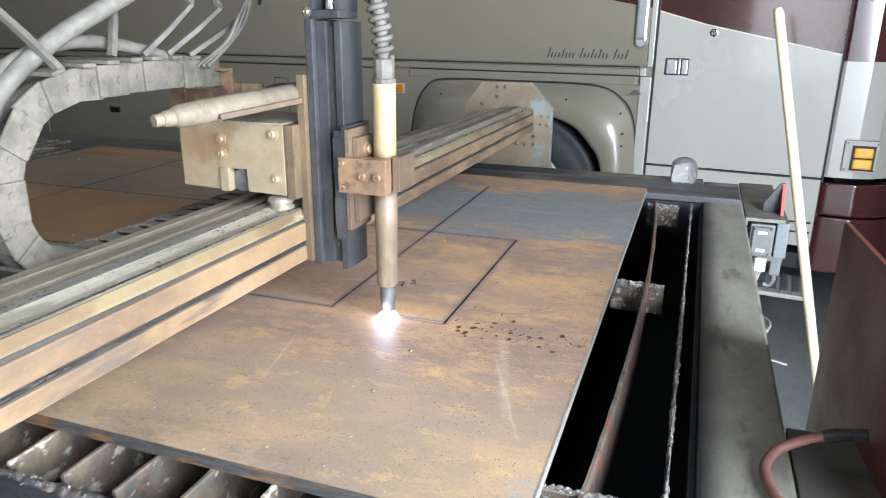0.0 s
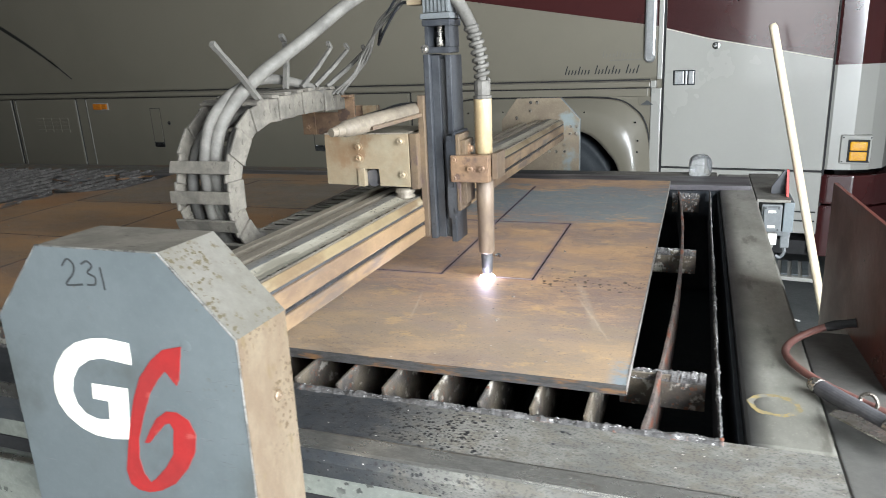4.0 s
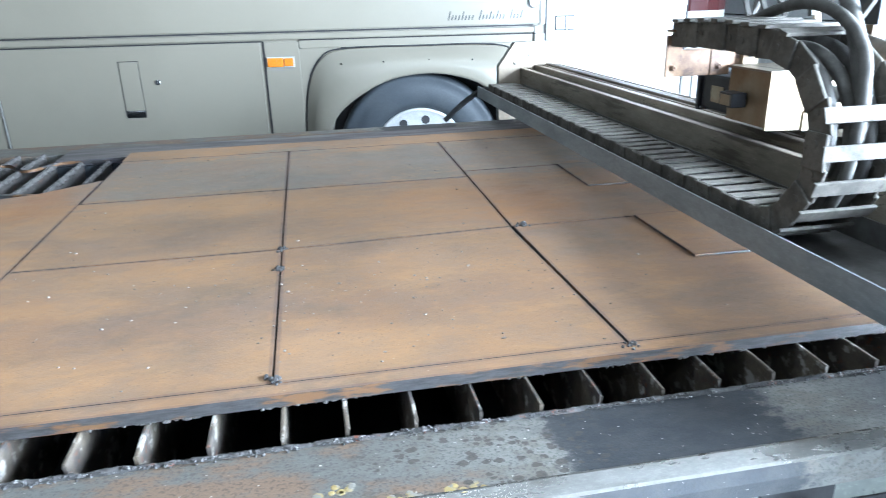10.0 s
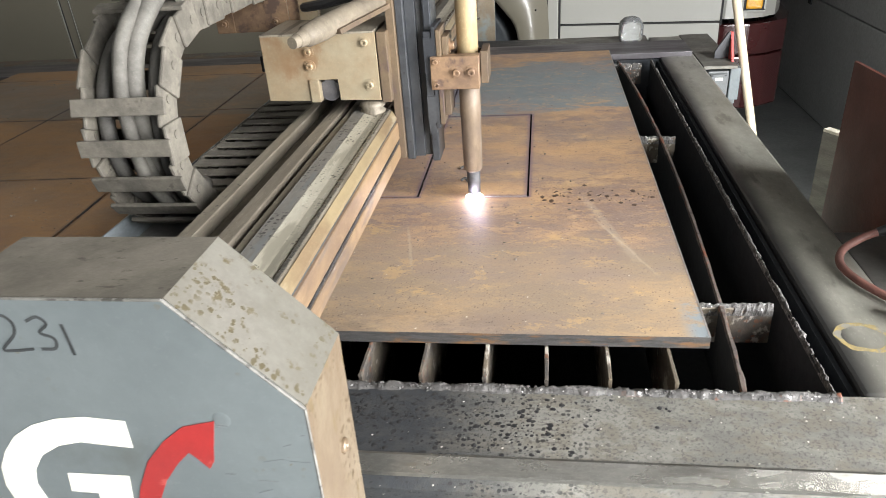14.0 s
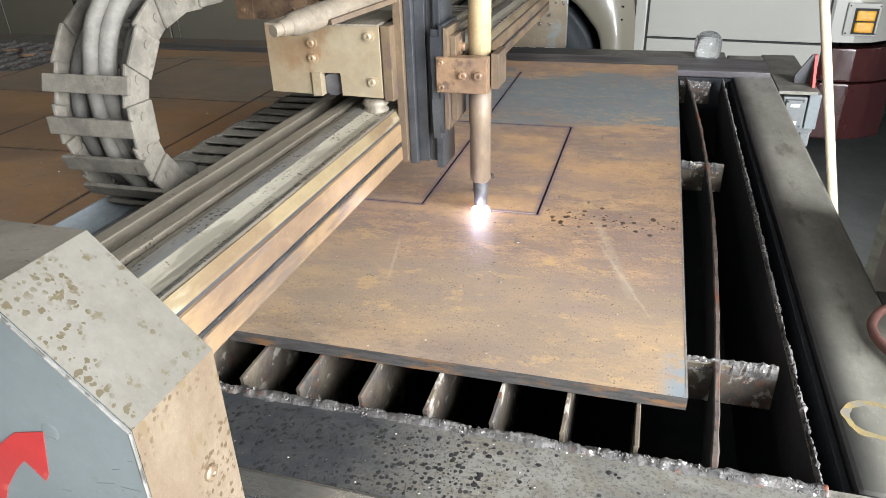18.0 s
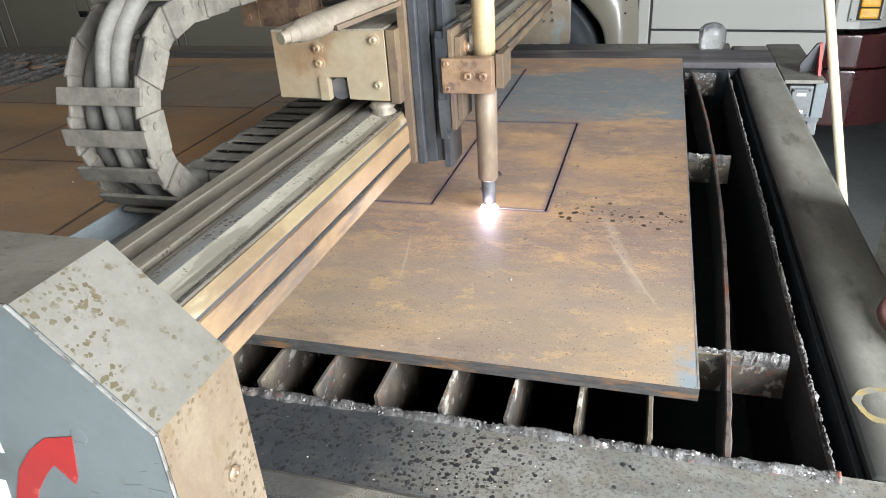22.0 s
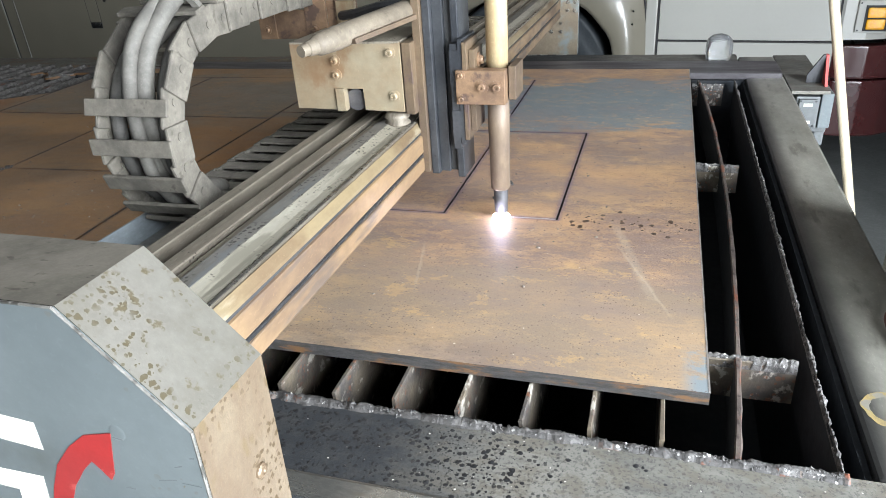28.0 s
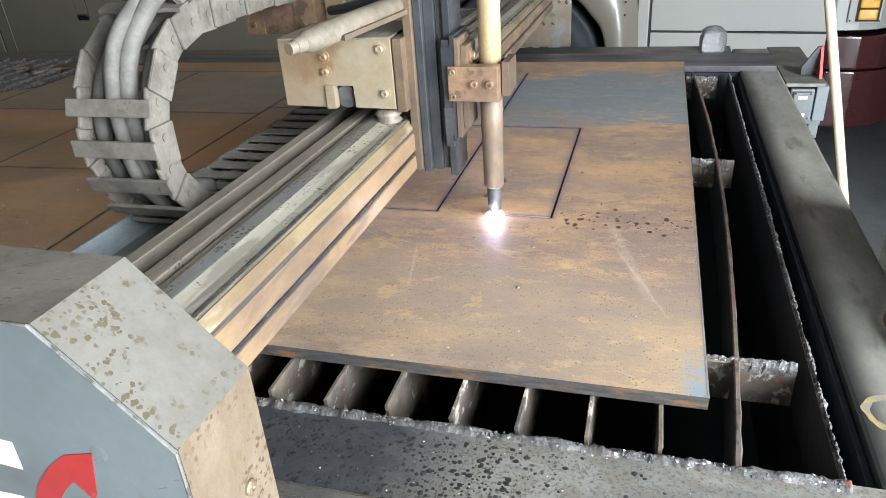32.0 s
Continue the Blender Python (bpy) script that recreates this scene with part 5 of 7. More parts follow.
def panel(poly, label, name="cut_panel", group="cut plate panels", dz=0.0, lit=False):
    bm = bmesh.new()
    top = bm.faces.new([bm.verts.new((x, y, ZT + dz)) for x, y in poly])
    side = bmesh.ops.extrude_face_region(bm, geom=[top])
    for v in (g for g in side["geom"] if isinstance(g, bmesh.types.BMVert)):
        v.co.z = ZB + dz
    for f in bm.faces:
        f.material_index = 2
    bm.faces.ensure_lookup_table()
    tops = [f for f in bm.faces if all(abs(v.co.z - ZT - dz) < 1e-6 for v in f.verts)]
    inner = bmesh.ops.inset_region(bm, faces=tops, thickness=0.0052, use_even_offset=True)
    for f in inner["faces"]:
        f.material_index = 1
    for f in tops:
        f.material_index = 0
    # front edges take the paler edge material, imitating light that falls on them
    if lit:
        for f in bm.faces:
            f.normal_update()
            if f.normal.y < -0.9:
                f.material_index = 3
    margin = bm.copy()
    bmesh.ops.delete(margin, geom=[f for f in margin.faces if f.material_index != 1], context="FACES")
    bmesh.ops.delete(bm, geom=[f for f in bm.faces if f.material_index == 1], context="FACES")
    ob = solid(name, bm, MATS, label, "steel panel", group=group)
    part("tinted_margin", margin, MATS, ob, "dark heat-tinted margin along the cut")
    return ob


def rect(x0, x1, y0, y1):
    return [(x0, y0), (x1, y0), (x1, y1), (x0, y1)]


words = ("tan", "orange-brown", "grey-brown")
for word, poly in zip(words, ([(-2.0725, 0.030), (-1.5669, 0.030), (-1.5669, 0.5285), (-2.0585, 0.5285)], rect(-2.0575, -1.5669, 0.5315, 0.962), rect(-2.0535, -1.5669, 0.965, 1.403))):
    panel(poly, f"square {word} steel panel cut from the plate")
for word, poly in zip(words, ([(-1.5636, 0.030), (-1.0765, 0.030), (-1.0985, 0.5485), (-1.5636, 0.5285)], [(-1.5636, 0.5315), (-1.0975, 0.5515), (-1.0960, 0.962), (-1.5636, 0.962)], rect(-1.5636, -1.0965, 0.965, 1.403))):
    panel(poly, f"square {word} steel panel cut from the plate")
panel([(-1.0715, 0.030), (-0.652, 0.030), (-0.652, 0.298), (-0.817, 0.302), (-0.822, 0.547), (-1.0905, 0.547)], "brown steel panel cut with a square notch")
panel([(-0.8145, 0.305), (-0.6525, 0.301), (-0.6525, 0.552), (-0.8195, 0.549)], "small brown steel panel cut from a notch", dz=0.003, lit=True)
panel([(-1.0925, 0.550), (-0.8225, 0.550), (-0.6525, 0.555), (-0.6525, 0.789), (-0.8265, 0.796), (-0.829, 1.019), (-1.0925, 1.019)], "orange-brown steel panel cut with a square notch")
panel([(-0.824, 0.7985), (-0.6525, 0.7915), (-0.6525, 1.019), (-0.826, 1.019)], "small orange-brown steel panel cut from a notch", dz=0.002, lit=True)
panel(rect(-1.0925, -0.6525, 1.022, 1.403), "square grey-brown steel panel cut from the plate")
panel([(-2.096, 0.0), (-0.6525, 0.0), (-0.6525, 0.0285), (-2.0745, 0.0285), (-2.0625, 0.468), (-2.0665, 0.468)], "narrow brown skeleton strip along the cut panels' front edge", "plate_skeleton", "plate remnants")
solid("plate_skeleton", cells([-2.057, -0.6525], [1.4055, 1.53], lambda x, y: True, ZB, ZT), MATS, "narrow orange skeleton strip behind the cut panels", "steel offcut")

# what is left of the plate beyond the panels, with rounded bites cut out of it
def bite(cx, cy, r, a0, a1, n=10):
    return [(cx + r * math.cos(radians(a0 + (a1 - a0) * k / n)), cy + r * math.sin(radians(a0 + (a1 - a0) * k / n))) for k in range(n + 1)]


left = [(-2.0615, 0.4735), (-2.0570, 1.190), (-2.112, 1.152), (-2.195, 1.090), (-2.262, 1.070)] + bite(-2.330, 1.000, 0.074, 62, -66) + bite(-2.345, 0.840, 0.100, 55, -60) + bite(-2.358, 0.660, 0.080, 50, -75) + [(-2.36, 0.500), (-2.262, 0.455), (-2.21, 0.4735)]
panel(left, "rusty plate remnant with rounded bites cut out of it", "plate_remnant", "plate remnants")
panel([(-2.105, 0.145), (-2.60, 0.20), (-2.60, 0.02), (-2.16, -0.02)], "rusty plate offcut at the table's front edge", "plate_offcut", "plate remnants", 0.0)
panel([(-2.27, 0.455), (-2.355, 0.490), (-2.62, 0.36), (-2.60, 0.31)], "narrow rusty plate offcut lying on the slats", "plate_offcut", "plate remnants", 0.002)
for x, y, w, d, a, lab in ((-2.352, 0.895, 0.27, 0.030, 84, "short scorched offcut"), (-2.50, 0.890, 0.20, 0.055, -9, "scorched narrow offcut"), (-2.275, 1.112, 0.19, 0.020, -16, "blued narrow steel offcut"), (-2.500, 0.720, 0.17, 0.070, 6, "dark scorched offcut"), (-2.352, 0.606, 0, 0, 0, "round steel slug"), (-2.303, 0.702, 0, 0, 0, "round steel slug"), (-2.296, 0.952, 0, 0, 0, "round steel slug")):
    c, s = math.cos(radians(a)), math.sin(radians(a))
    bm = bmesh.new()
    if "round" in lab:
        lathe(bm, [(0, 0.031), (0.001, 0.033), (0.016, 0.033), (0.017, 0.031)], (x, y, ZB - 0.006), (0.35 * (y < 0.7), -0.5 * (y < 0.7), 1), 24)
    else:
        prism(bm, [(x + c * u - s * v, y + s * u + c * v) for u, v in ((-w / 2, -d / 2), (w / 2, -d / 2 + 0.008), (w / 2 + 0.01, d / 2), (-w / 2, d / 2 - 0.006))], "z", ZB - 0.003, ZB + 0.016, bevel=0.001)
    solid("steel_offcut", bm, PALE_EDGE if "round" in lab else EDGE, lab + " lying on the slats", "steel offcut", group="offcuts on the slats")
for path in ([(-2.735, 1.495), (-2.70, 1.43), (-2.653, 1.399), (-2.574, 1.387), (-2.482, 1.44)], [(-2.478, 1.512), (-2.424, 1.539), (-2.370, 1.469), (-2.325, 1.449), (-2.276, 1.522), (-2.20, 1.530), (-2.117, 1.523)]):
    bm = bmesh.new()
    stroke(bm, [(p.x, p.y) for p in spline([(*q, 0) for q in path], 6)], 0.006, 0.0, 0.008)
    for v in bm.verts:
        v.co = Vector((v.co.x, v.co.z, 0.884 + v.co.y))
    solid("thin_offcut", bm, EDGE, "thin curved steel offcut lying over the slats", "steel offcut", group="offcuts on the slats")

# dross hanging from the lower front edges
bm = bmesh.new()
rnd = random.Random(29)
for k in range(200):
    x = rnd.uniform(-2.09, -0.67)
    if noise.noise(Vector((x * 9, 0, 0))) < -0.12:
        continue
    r = rnd.uniform(0.0008, 0.0026)
    m = Matrix.Translation((x, 0.001 + rnd.uniform(-0.002, 0.002), ZB - r * 0.4)) @ Matrix.Diagonal((r * rnd.uniform(0.8, 2.2), r, r, 1))
    bmesh.ops.create_icosphere(bm, subdivisions=1, radius=1.0, matrix=m)
solid("edge_dross", bm, [SLAG_TOP], "beads of pale dross under the plate's front edge", "dross", "stuff")

# scattered spatter grains
bm = bmesh.new()
rnd = random.Random(11)
for k in range(460):
    x, y = (rnd.uniform(-2.04, -0.86), rnd.uniform(0.04, 1.39)) if k < 330 else (rnd.uniform(-0.62, -0.02), rnd.uniform(0.03, 1.42))
    if k < 170:
        x, y = rnd.gauss(-1.62 if k % 2 else -1.30, 0.16), rnd.gauss(0.33, 0.14)
    if not (-2.05 < x < -0.01 and 0.035 < y < 1.4):
        continue
    r = rnd.choice((0.0010, 0.0012, 0.0016, 0.0024 if rnd.random() < 0.3 else 0.0014))
    m = Matrix.Translation((x, y, ZT + r * 0.5)) @ Matrix.Diagonal((r * rnd.uniform(0.8, 1.8), r, r * 0.8, 1))
    bmesh.ops.create_icosphere(bm, subdivisions=1, radius=1.0, matrix=m)
solid("spatter_grains", bm, [GRAIN], "small grains of metal spatter on the plate", "spatter", "stuff")
bm = bmesh.new()
for k in range(70):
    x, y, r = rnd.uniform(-0.225, -0.004), rnd.gauss(0.425, 0.019), rnd.choice((0.0012, 0.0015, 0.002, 0.0028, 0.0042))
    lathe(bm, [(0, r), (0.0003, r * 0.9)], (min(x, -0.008), y, ZT), (0, 0, 1), 10)
solid("oil_drops", bm, [OIL], "dark oil drops spattered across the plate", "oil drops", "stuff")
for k, (x, y) in enumerate(((-0.372, 0.56), (-0.356, 0.575), (-0.365, 0.50))):
    bm = bmesh.new()
    tube(bm, spline([(x, y, ZT + 0.003), (x + 0.008, y + 0.003, ZT + 0.006), (x + 0.014, y - 0.004, ZT + 0.003)], 4), 0.0028, 6)
    solid("metal_chip", bm, SLAG, "small curled metal chip on the plate", "metal chip", group="metal chips")
for x, y in ((-1.565, 0.035), (-1.566, 0.43), (-1.071, 0.02), (-1.070, 0.555), (-1.565, 0.53)):
    bm = bmesh.new()
    for j in range(14):
        r = rnd.uniform(0.002, 0.0045)
        bmesh.ops.create_icosphere(bm, subdivisions=1, radius=r, matrix=Matrix.Translation((x + rnd.gauss(0, 0.007), y + rnd.gauss(0, 0.006), ZT + r * 0.3)))
    solid("dross_bead", bm, SLAG, "cluster of bright dross beads on a cut", "dross", "stuff")
bm = bmesh.new()
box(bm, -0.330 + GX + 0.012, -0.237, 0.4294, 0.4306, ZT - 0.003, ZT + 0.0006)
solid("fresh_cut", bm, CUT_HOT, "bright fresh cut line in the plate", "cut line")

# tarry bubbles burnt onto the front beam
bm = bmesh.new()
rnd = random.Random(41)
for k in range(1100):
    x, y = rnd.gauss(-0.36, 0.15), rnd.uniform(-0.186, -0.090)
    if not -0.80 < x < 0.10 or noise.noise(Vector((x * 14, y * 22, 0))) < -0.18:
        continue
    r = 0.0007 + 0.0030 * rnd.random() ** 4
    n = 8
    foot = [bm.verts.new((x + r * rnd.uniform(0.75, 1.2) * math.cos(2 * math.pi * j / n), y + r * rnd.uniform(0.75, 1.2) * math.sin(2 * math.pi * j / n), 0.8721)) for j in range(n)]
    peak = bm.verts.new((x, y, 0.8721 + 0.28 * r))
    for j in range(n):
        bm.faces.new((foot[j - 1], foot[j], peak))
solid("tar_bubbles", bm, [TAR], "black bubbles of burnt spatter on the front beam", "spatter", "stuff", smooth=True)

# ---------------------------------------------------------------- gantry, carriage and chain
GT = (GX, -0.0172, 0)
TURN = (-0.9, 0, 0)
gantry = thing("gantry", GT, "dusty aluminium gantry beam with grey octagonal end covers across the table", "gantry", turn=TURN)


def gpart(name, bm, material, parent=None, label="", smooth=False):
    return part(name, bm, material, parent or gantry, label, local=True, smooth=smooth)


profile = [(-0.6355, 1.005), (-0.6355, 1.0775), (-0.6345, 1.0785), (-0.6170, 1.0785), (-0.6160, 1.0770), (-0.6160, 1.0590), (-0.5885, 1.0590), (-0.5885, 1.0650), (-0.5750, 1.0660), (-0.5750, 1.0860), (-0.5735, 1.0880), (-0.5540, 1.0880), (-0.5525, 1.0865),
           (-0.5525, 1.0640), (-0.5430, 1.0640), (-0.5430, 1.0860), (-0.5420, 1.0870), (-0.5330, 1.0870), (-0.5320, 1.0860), (-0.5320, 1.0760), (-0.5275, 1.0760), (-0.5275, 1.0910), (-0.5265, 1.0920), (-0.5062, 1.0920), (-0.4900, 1.0868), (-0.4770, 1.0862),
           (-0.4752, 1.0885), (-0.4690, 1.0885), (-0.4660, 1.0868), (-0.4600, 1.0760), (-0.4600, 1.003), (-0.4800, 1.000), (-0.6300, 1.000)]
gpart("beam", prism(bmesh.new(), profile, "y", -0.260, 2.02), ALU, label="dusty ribbed aluminium beam")
gpart("running_band", prism(bmesh.new(), [(-0.5060, 1.0924), (-0.5056, 1.0927), (-0.4898, 1.0876), (-0.4774, 1.0870), (-0.4774, 1.0864), (-0.4900, 1.0870)], "y", -0.260, 2.02), ALU_PALE, label="pale rubbed running band")
gpart("rub_line", boxes((-0.4742, -0.4696, -0.260, 2.02, 1.0882, 1.0892, 0.0004)), LIP, label="rubbed ridge")
gpart("beam_face", prism(bmesh.new(), [(-0.4658, 1.0872), (-0.4648, 1.0872), (-0.4580, 1.0770), (-0.4570, 1.0735), (-0.4599, 1.0725)], "y", -0.260, 2.02), ALU_GOLD, label="yellowed beam shoulder")
gpart("beam_face", prism(bmesh.new(), [(-0.4599, 1.0676), (-0.4568, 1.0664), (-0.4560, 1.0640), (-0.4560, 1.0400), (-0.4568, 1.0376), (-0.4599, 1.0362)], "y", -0.260, 2.02), ALU_TAN, label="heat-tanned beam face")
gpart("beam_face", prism(bmesh.new(), [(-0.4599, 1.0292), (-0.4568, 1.0280), (-0.4560, 1.0255), (-0.4560, 1.0065), (-0.4599, 1.0035)], "y", -0.260, 2.02), ALU_TAN)
gpart("groove_seal", boxes((-0.4605, -0.4588, -0.260, 2.02, 1.0296, 1.0358), (-0.4605, -0.4588, -0.260, 2.02, 1.0680, 1.0721)), SEAL, label="black crusted groove")
groove_bm = crust_strip(2.28, 0.006, 0.0016, 1.0308, 1.0346, 0.0016, 4.0)
for v in groove_bm.verts:
    v.co.x -= 0.4582
    v.co.y -= 0.260
gpart("groove_crust", groove_bm, TAR)
gpart("chain_trough", boxes((-0.818, -0.6365, -0.170, 2.00, 0.974, 0.980), (-0.6400, -0.6366, -0.170, 2.00, 0.980, 1.0195)), TROUGH, label="grimy sheet-metal chain trough")
gpart("trough_lip", boxes((-0.822, -0.8182, -0.170, 2.00, 0.974, 1.018, 0.0008)), TROUGH_LIP, label="pale blue-grey folded lip of the trough")
gpart("groove_grime", boxes((-0.6155, -0.5890, -0.260, 2.02, 1.0592, 1.0604)), GRIME, label="caked grime in the beam's groove")
gpart("groove_grime", prism(bmesh.new(), [(-0.5880, 1.0656), (-0.5755, 1.0664), (-0.5755, 1.0674), (-0.5880, 1.0666)], "y", -0.260, 2.02), GRIME)
gpart("groove_grime", boxes((-0.5520, -0.5435, -0.260, 2.02, 1.0642, 1.0652)), TAR)
gpart("groove_grime", boxes((-0.5316, -0.5280, -0.260, 2.02, 1.0762, 1.0770)), TAR)
gpart("spotted_band", boxes((-0.5262, -0.5066, -0.260, 2.02, 1.0922, 1.0928)), GREY_BAND, label="grey band spotted with dark specks")
gpart("trough_tail", tube(bmesh.new(), spline([(-0.775, 1.93, 1.005), (-0.80, 2.0, 1.0), (-0.86, 2.06, 0.95), (-0.94, 2.10, 0.87)], 6), 0.012, 8), SEAL)


def octagon(grow=0.0, zb=0.62, top=1.176, sh=1.081):
    return [(-0.742 - grow, zb), (-0.742 - grow, sh), (-0.657 - grow * 0.4, top + grow), (-0.478 + grow * 0.4, top + grow), (-0.388 + grow, sh), (-0.388 + grow, zb)]


# near cover: faces of their own, each soiled in its own way; the top's colour also holds shade
poly = octagon()
cover = gpart("end_cover", prism(bmesh.new(), octagon(-0.002), "y", -0.356, -0.262), CAP, label="grey sheet-metal end cover with a chamfered top")
gpart("front_face", prism(bmesh.new(), poly, "y", -0.360, -0.3565, bevel=0.0012), CAP, cover)


def cover_face(a, b, material):
    (x0, z0), (x1, z1) = a, b
    d = Vector((x1 - x0, z1 - z0)).normalized()
    n = Vector((-d.y, d.x)) * 0.0026
    q = [(x0, z0), (x1, z1), (x1 - n.x, z1 - n.y), (x0 - n.x, z0 - n.y)]
    return gpart("cover_side", prism(bmesh.new(), q, "y", -0.3563, -0.260), material, cover)


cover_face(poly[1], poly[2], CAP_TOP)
cover_face(poly[2], poly[3], CAP_DIRT_SHADE)
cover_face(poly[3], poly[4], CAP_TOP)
cover_face(poly[4], poly[5], CAP_SIDE)
cover_face(poly[0], poly[1], CAP)
for y, z in ((-0.295, 0.984), (-0.295, 0.74)):
    gpart("cover_screw", lathe(bmesh.new(), [(0, 0.0075), (0.0022, 0.0070), (0.0036, 0.0052), (0.0040, 0.0030), (0.0026, 0.0020)], (-0.388, y, z), (1, 0, 0), 14), BROWN_TAN, cover)
gpart("dent", lathe(bmesh.new(), [(0, 0.0080), (0.00025, 0.0066), (0.00045, 0.0042), (0.0005, 0.0015)], (-0.457, -0.3600, 1.068), (0, -1, 0), 10), CAP, cover)
rim_path = [(p[0], -0.3592, p[1]) for p in poly[1:]]
for p, q in zip(rim_path, rim_path[1:]):
    gpart("worn_edge", tube(bmesh.new(), [p, Vector(p).lerp(Vector(q), 0.5), q], 0.0013, 6), WORN, cover)
bm = bmesh.new()
rnd = random.Random(17)
for k in range(46):
    x, z = (rnd.uniform(-0.47, -0.395), rnd.uniform(0.80, 1.08)) if k < 26 else (rnd.uniform(-0.72, -0.42), rnd.uniform(0.78, 1.16))
    if z > 1.08 - max(0.0, (x + 0.478)) and k >= 26:
        continue
    w, h, a = rnd.uniform(0.004, 0.018), rnd.uniform(0.0005, 0.0012), rnd.uniform(-0.25, 0.35)
    flat_mark(bm, [(x, z), (x + w, z + a * w), (x + w, z + a * w + h), (x, z + h * 0.6)], -0.3602, 0.0002)
tagged(gpart("scuffs", bm, SCUFF, cover, "short dark scuffs"), kind="stuff")

# painted marks on the near cover
bm = bmesh.new()
white_letter = [(-0.539, 1.063), (-0.574, 1.066), (-0.599, 1.063), (-0.624, 1.055), (-0.644, 1.042), (-0.659, 1.025), (-0.670, 1.006), (-0.674, 0.984), (-0.671, 0.967), (-0.660, 0.951), (-0.640, 0.937), (-0.618, 0.930), (-0.591, 0.929), (-0.563, 0.933),
                (-0.553, 1.003), (-0.609, 1.003), (-0.612, 0.982), (-0.587, 0.981), (-0.591, 0.956), (-0.610, 0.954), (-0.628, 0.959), (-0.639, 0.971), (-0.643, 0.988), (-0.638, 1.005), (-0.626, 1.022), (-0.606, 1.034), (-0.585, 1.039), (-0.540, 1.035)]
flat_mark(bm, white_letter, -0.3601, 0.0003)
gpart("white_mark", bm, WHITE, cover, "white painted curved mark")
bm = bmesh.new()
red_figure = [(-0.463, 1.067), (-0.491, 1.060), (-0.511, 1.044), (-0.531, 1.021), (-0.546, 0.991), (-0.559, 0.954), (-0.570, 0.917), (-0.578, 0.888), (-0.575, 0.869), (-0.564, 0.862), (-0.547, 0.861), (-0.526, 0.868), (-0.503, 0.882), (-0.481, 0.906), (-0.466, 0.931), (-0.461, 0.955), (-0.469, 0.973),
              (-0.484, 0.981), (-0.500, 0.980), (-0.517, 0.968), (-0.531, 0.948), (-0.541, 0.932), (-0.533, 0.933), (-0.519, 0.948), (-0.505, 0.962), (-0.497, 0.965), (-0.493, 0.957), (-0.497, 0.938), (-0.499, 0.923), (-0.515, 0.901), (-0.532, 0.884), (-0.542, 0.876), (-0.550, 0.887), (-0.554, 0.908), (-0.549, 0.936),
              (-0.535, 0.970), (-0.520, 1.000), (-0.504, 1.021), (-0.492, 1.033), (-0.486, 1.026), (-0.478, 1.016), (-0.473, 1.024), (-0.468, 1.046)]
flat_mark(bm, red_figure, -0.3603, 0.0004)
gpart("red_mark", bm, RED, cover, "red painted sweeping mark")
bm = bmesh.new()
for pts in ([(-0.628, 1.153), (-0.618, 1.162), (-0.610, 1.156), (-0.612, 1.145), (-0.626, 1.131), (-0.616, 1.130), (-0.600, 1.132)],
            [(-0.598, 1.157), (-0.588, 1.161), (-0.582, 1.155), (-0.590, 1.147), (-0.580, 1.142), (-0.582, 1.133), (-0.594, 1.132)],
            [(-0.570, 1.155), (-0.569, 1.143), (-0.568, 1.127)]):
    stroke(bm, [(p.x, p.y) for p in spline([(x + 0.008, z, 0) for x, z in pts], 5)], 0.0026, -0.3602, 0.0003)
gpart("handwritten_number", bm, INK, cover, "handwritten 231 in black marker")

# far end cover
far = [(-0.728, 0.870), (-0.728, 1.088), (-0.660, 1.180), (-0.474, 1.180), (-0.392, 1.090), (-0.392, 0.870)]
fcover = gpart("end_cover", prism(bmesh.new(), far, "y", 2.042, 2.060, bevel=0.002), CAP, label="far end cover plate browned by heat")
gpart("cover_plate", prism(bmesh.new(), [(x, z) for x, z in far], "y", 2.022, 2.032, bevel=0.001), FAR_PLATE, fcover)
gpart("gasket", prism(bmesh.new(), [(-0.56 + (x + 0.56) * 0.97, 0.87 + (z - 0.87) * 0.98) for x, z in far], "y", 2.0322, 2.0418), SEAL, fcover)
for x, z in ((-0.600, 1.162), (-0.570, 1.162), (-0.600, 1.128), (-0.660, 1.098), (-0.430, 1.06), (-0.405, 1.06), (-0.430, 1.03), (-0.405, 1.03), (-0.455, 0.985), (-0.49, 0.955), (-0.455, 0.955), (-0.52, 0.955)):
    bolt(fcover, (x, 2.022, z), (0, -1, 0), 0.0042, STEEL, local=True)

# carriage
carriage = thing("torch_carriage", (GX - 0.5, 0.42, 1.1), "heat-browned torch carriage with a black lift slide and motor", "torch carriage")
carriage.matrix_basis = pose(*GT, *TURN)


def kpart(name, bm, material, parent=None, label="", smooth=False):
    return part(name, bm, material, parent or carriage, label, local=True, smooth=smooth)


DZ = 0.006
fr = [(-0.668, 1.116), (-0.668, 1.222), (-0.476, 1.222), (-0.476, 1.112), (-0.545, 1.114), (-0.545, 1.150), (-0.594, 1.150), (-0.594, 1.114)]
box_part = kpart("housing", boxes((-0.664, -0.480, 0.372, 0.500, 1.152, 1.219), (-0.664, -0.598, 0.372, 0.500, 1.120, 1.152), (-0.541, -0.480, 0.372, 0.500, 1.120, 1.152)), GOLD, label="golden-brown sheet-steel carriage housing")
kpart("front_plate", prism(bmesh.new(), fr, "y", 0.366, 0.3715, bevel=0.0008), GOLD, box_part)
kpart("housing_top", boxes((-0.668, -0.478, 0.366, 0.505, 1.2195, 1.224, 0.001)), ALU, box_part)
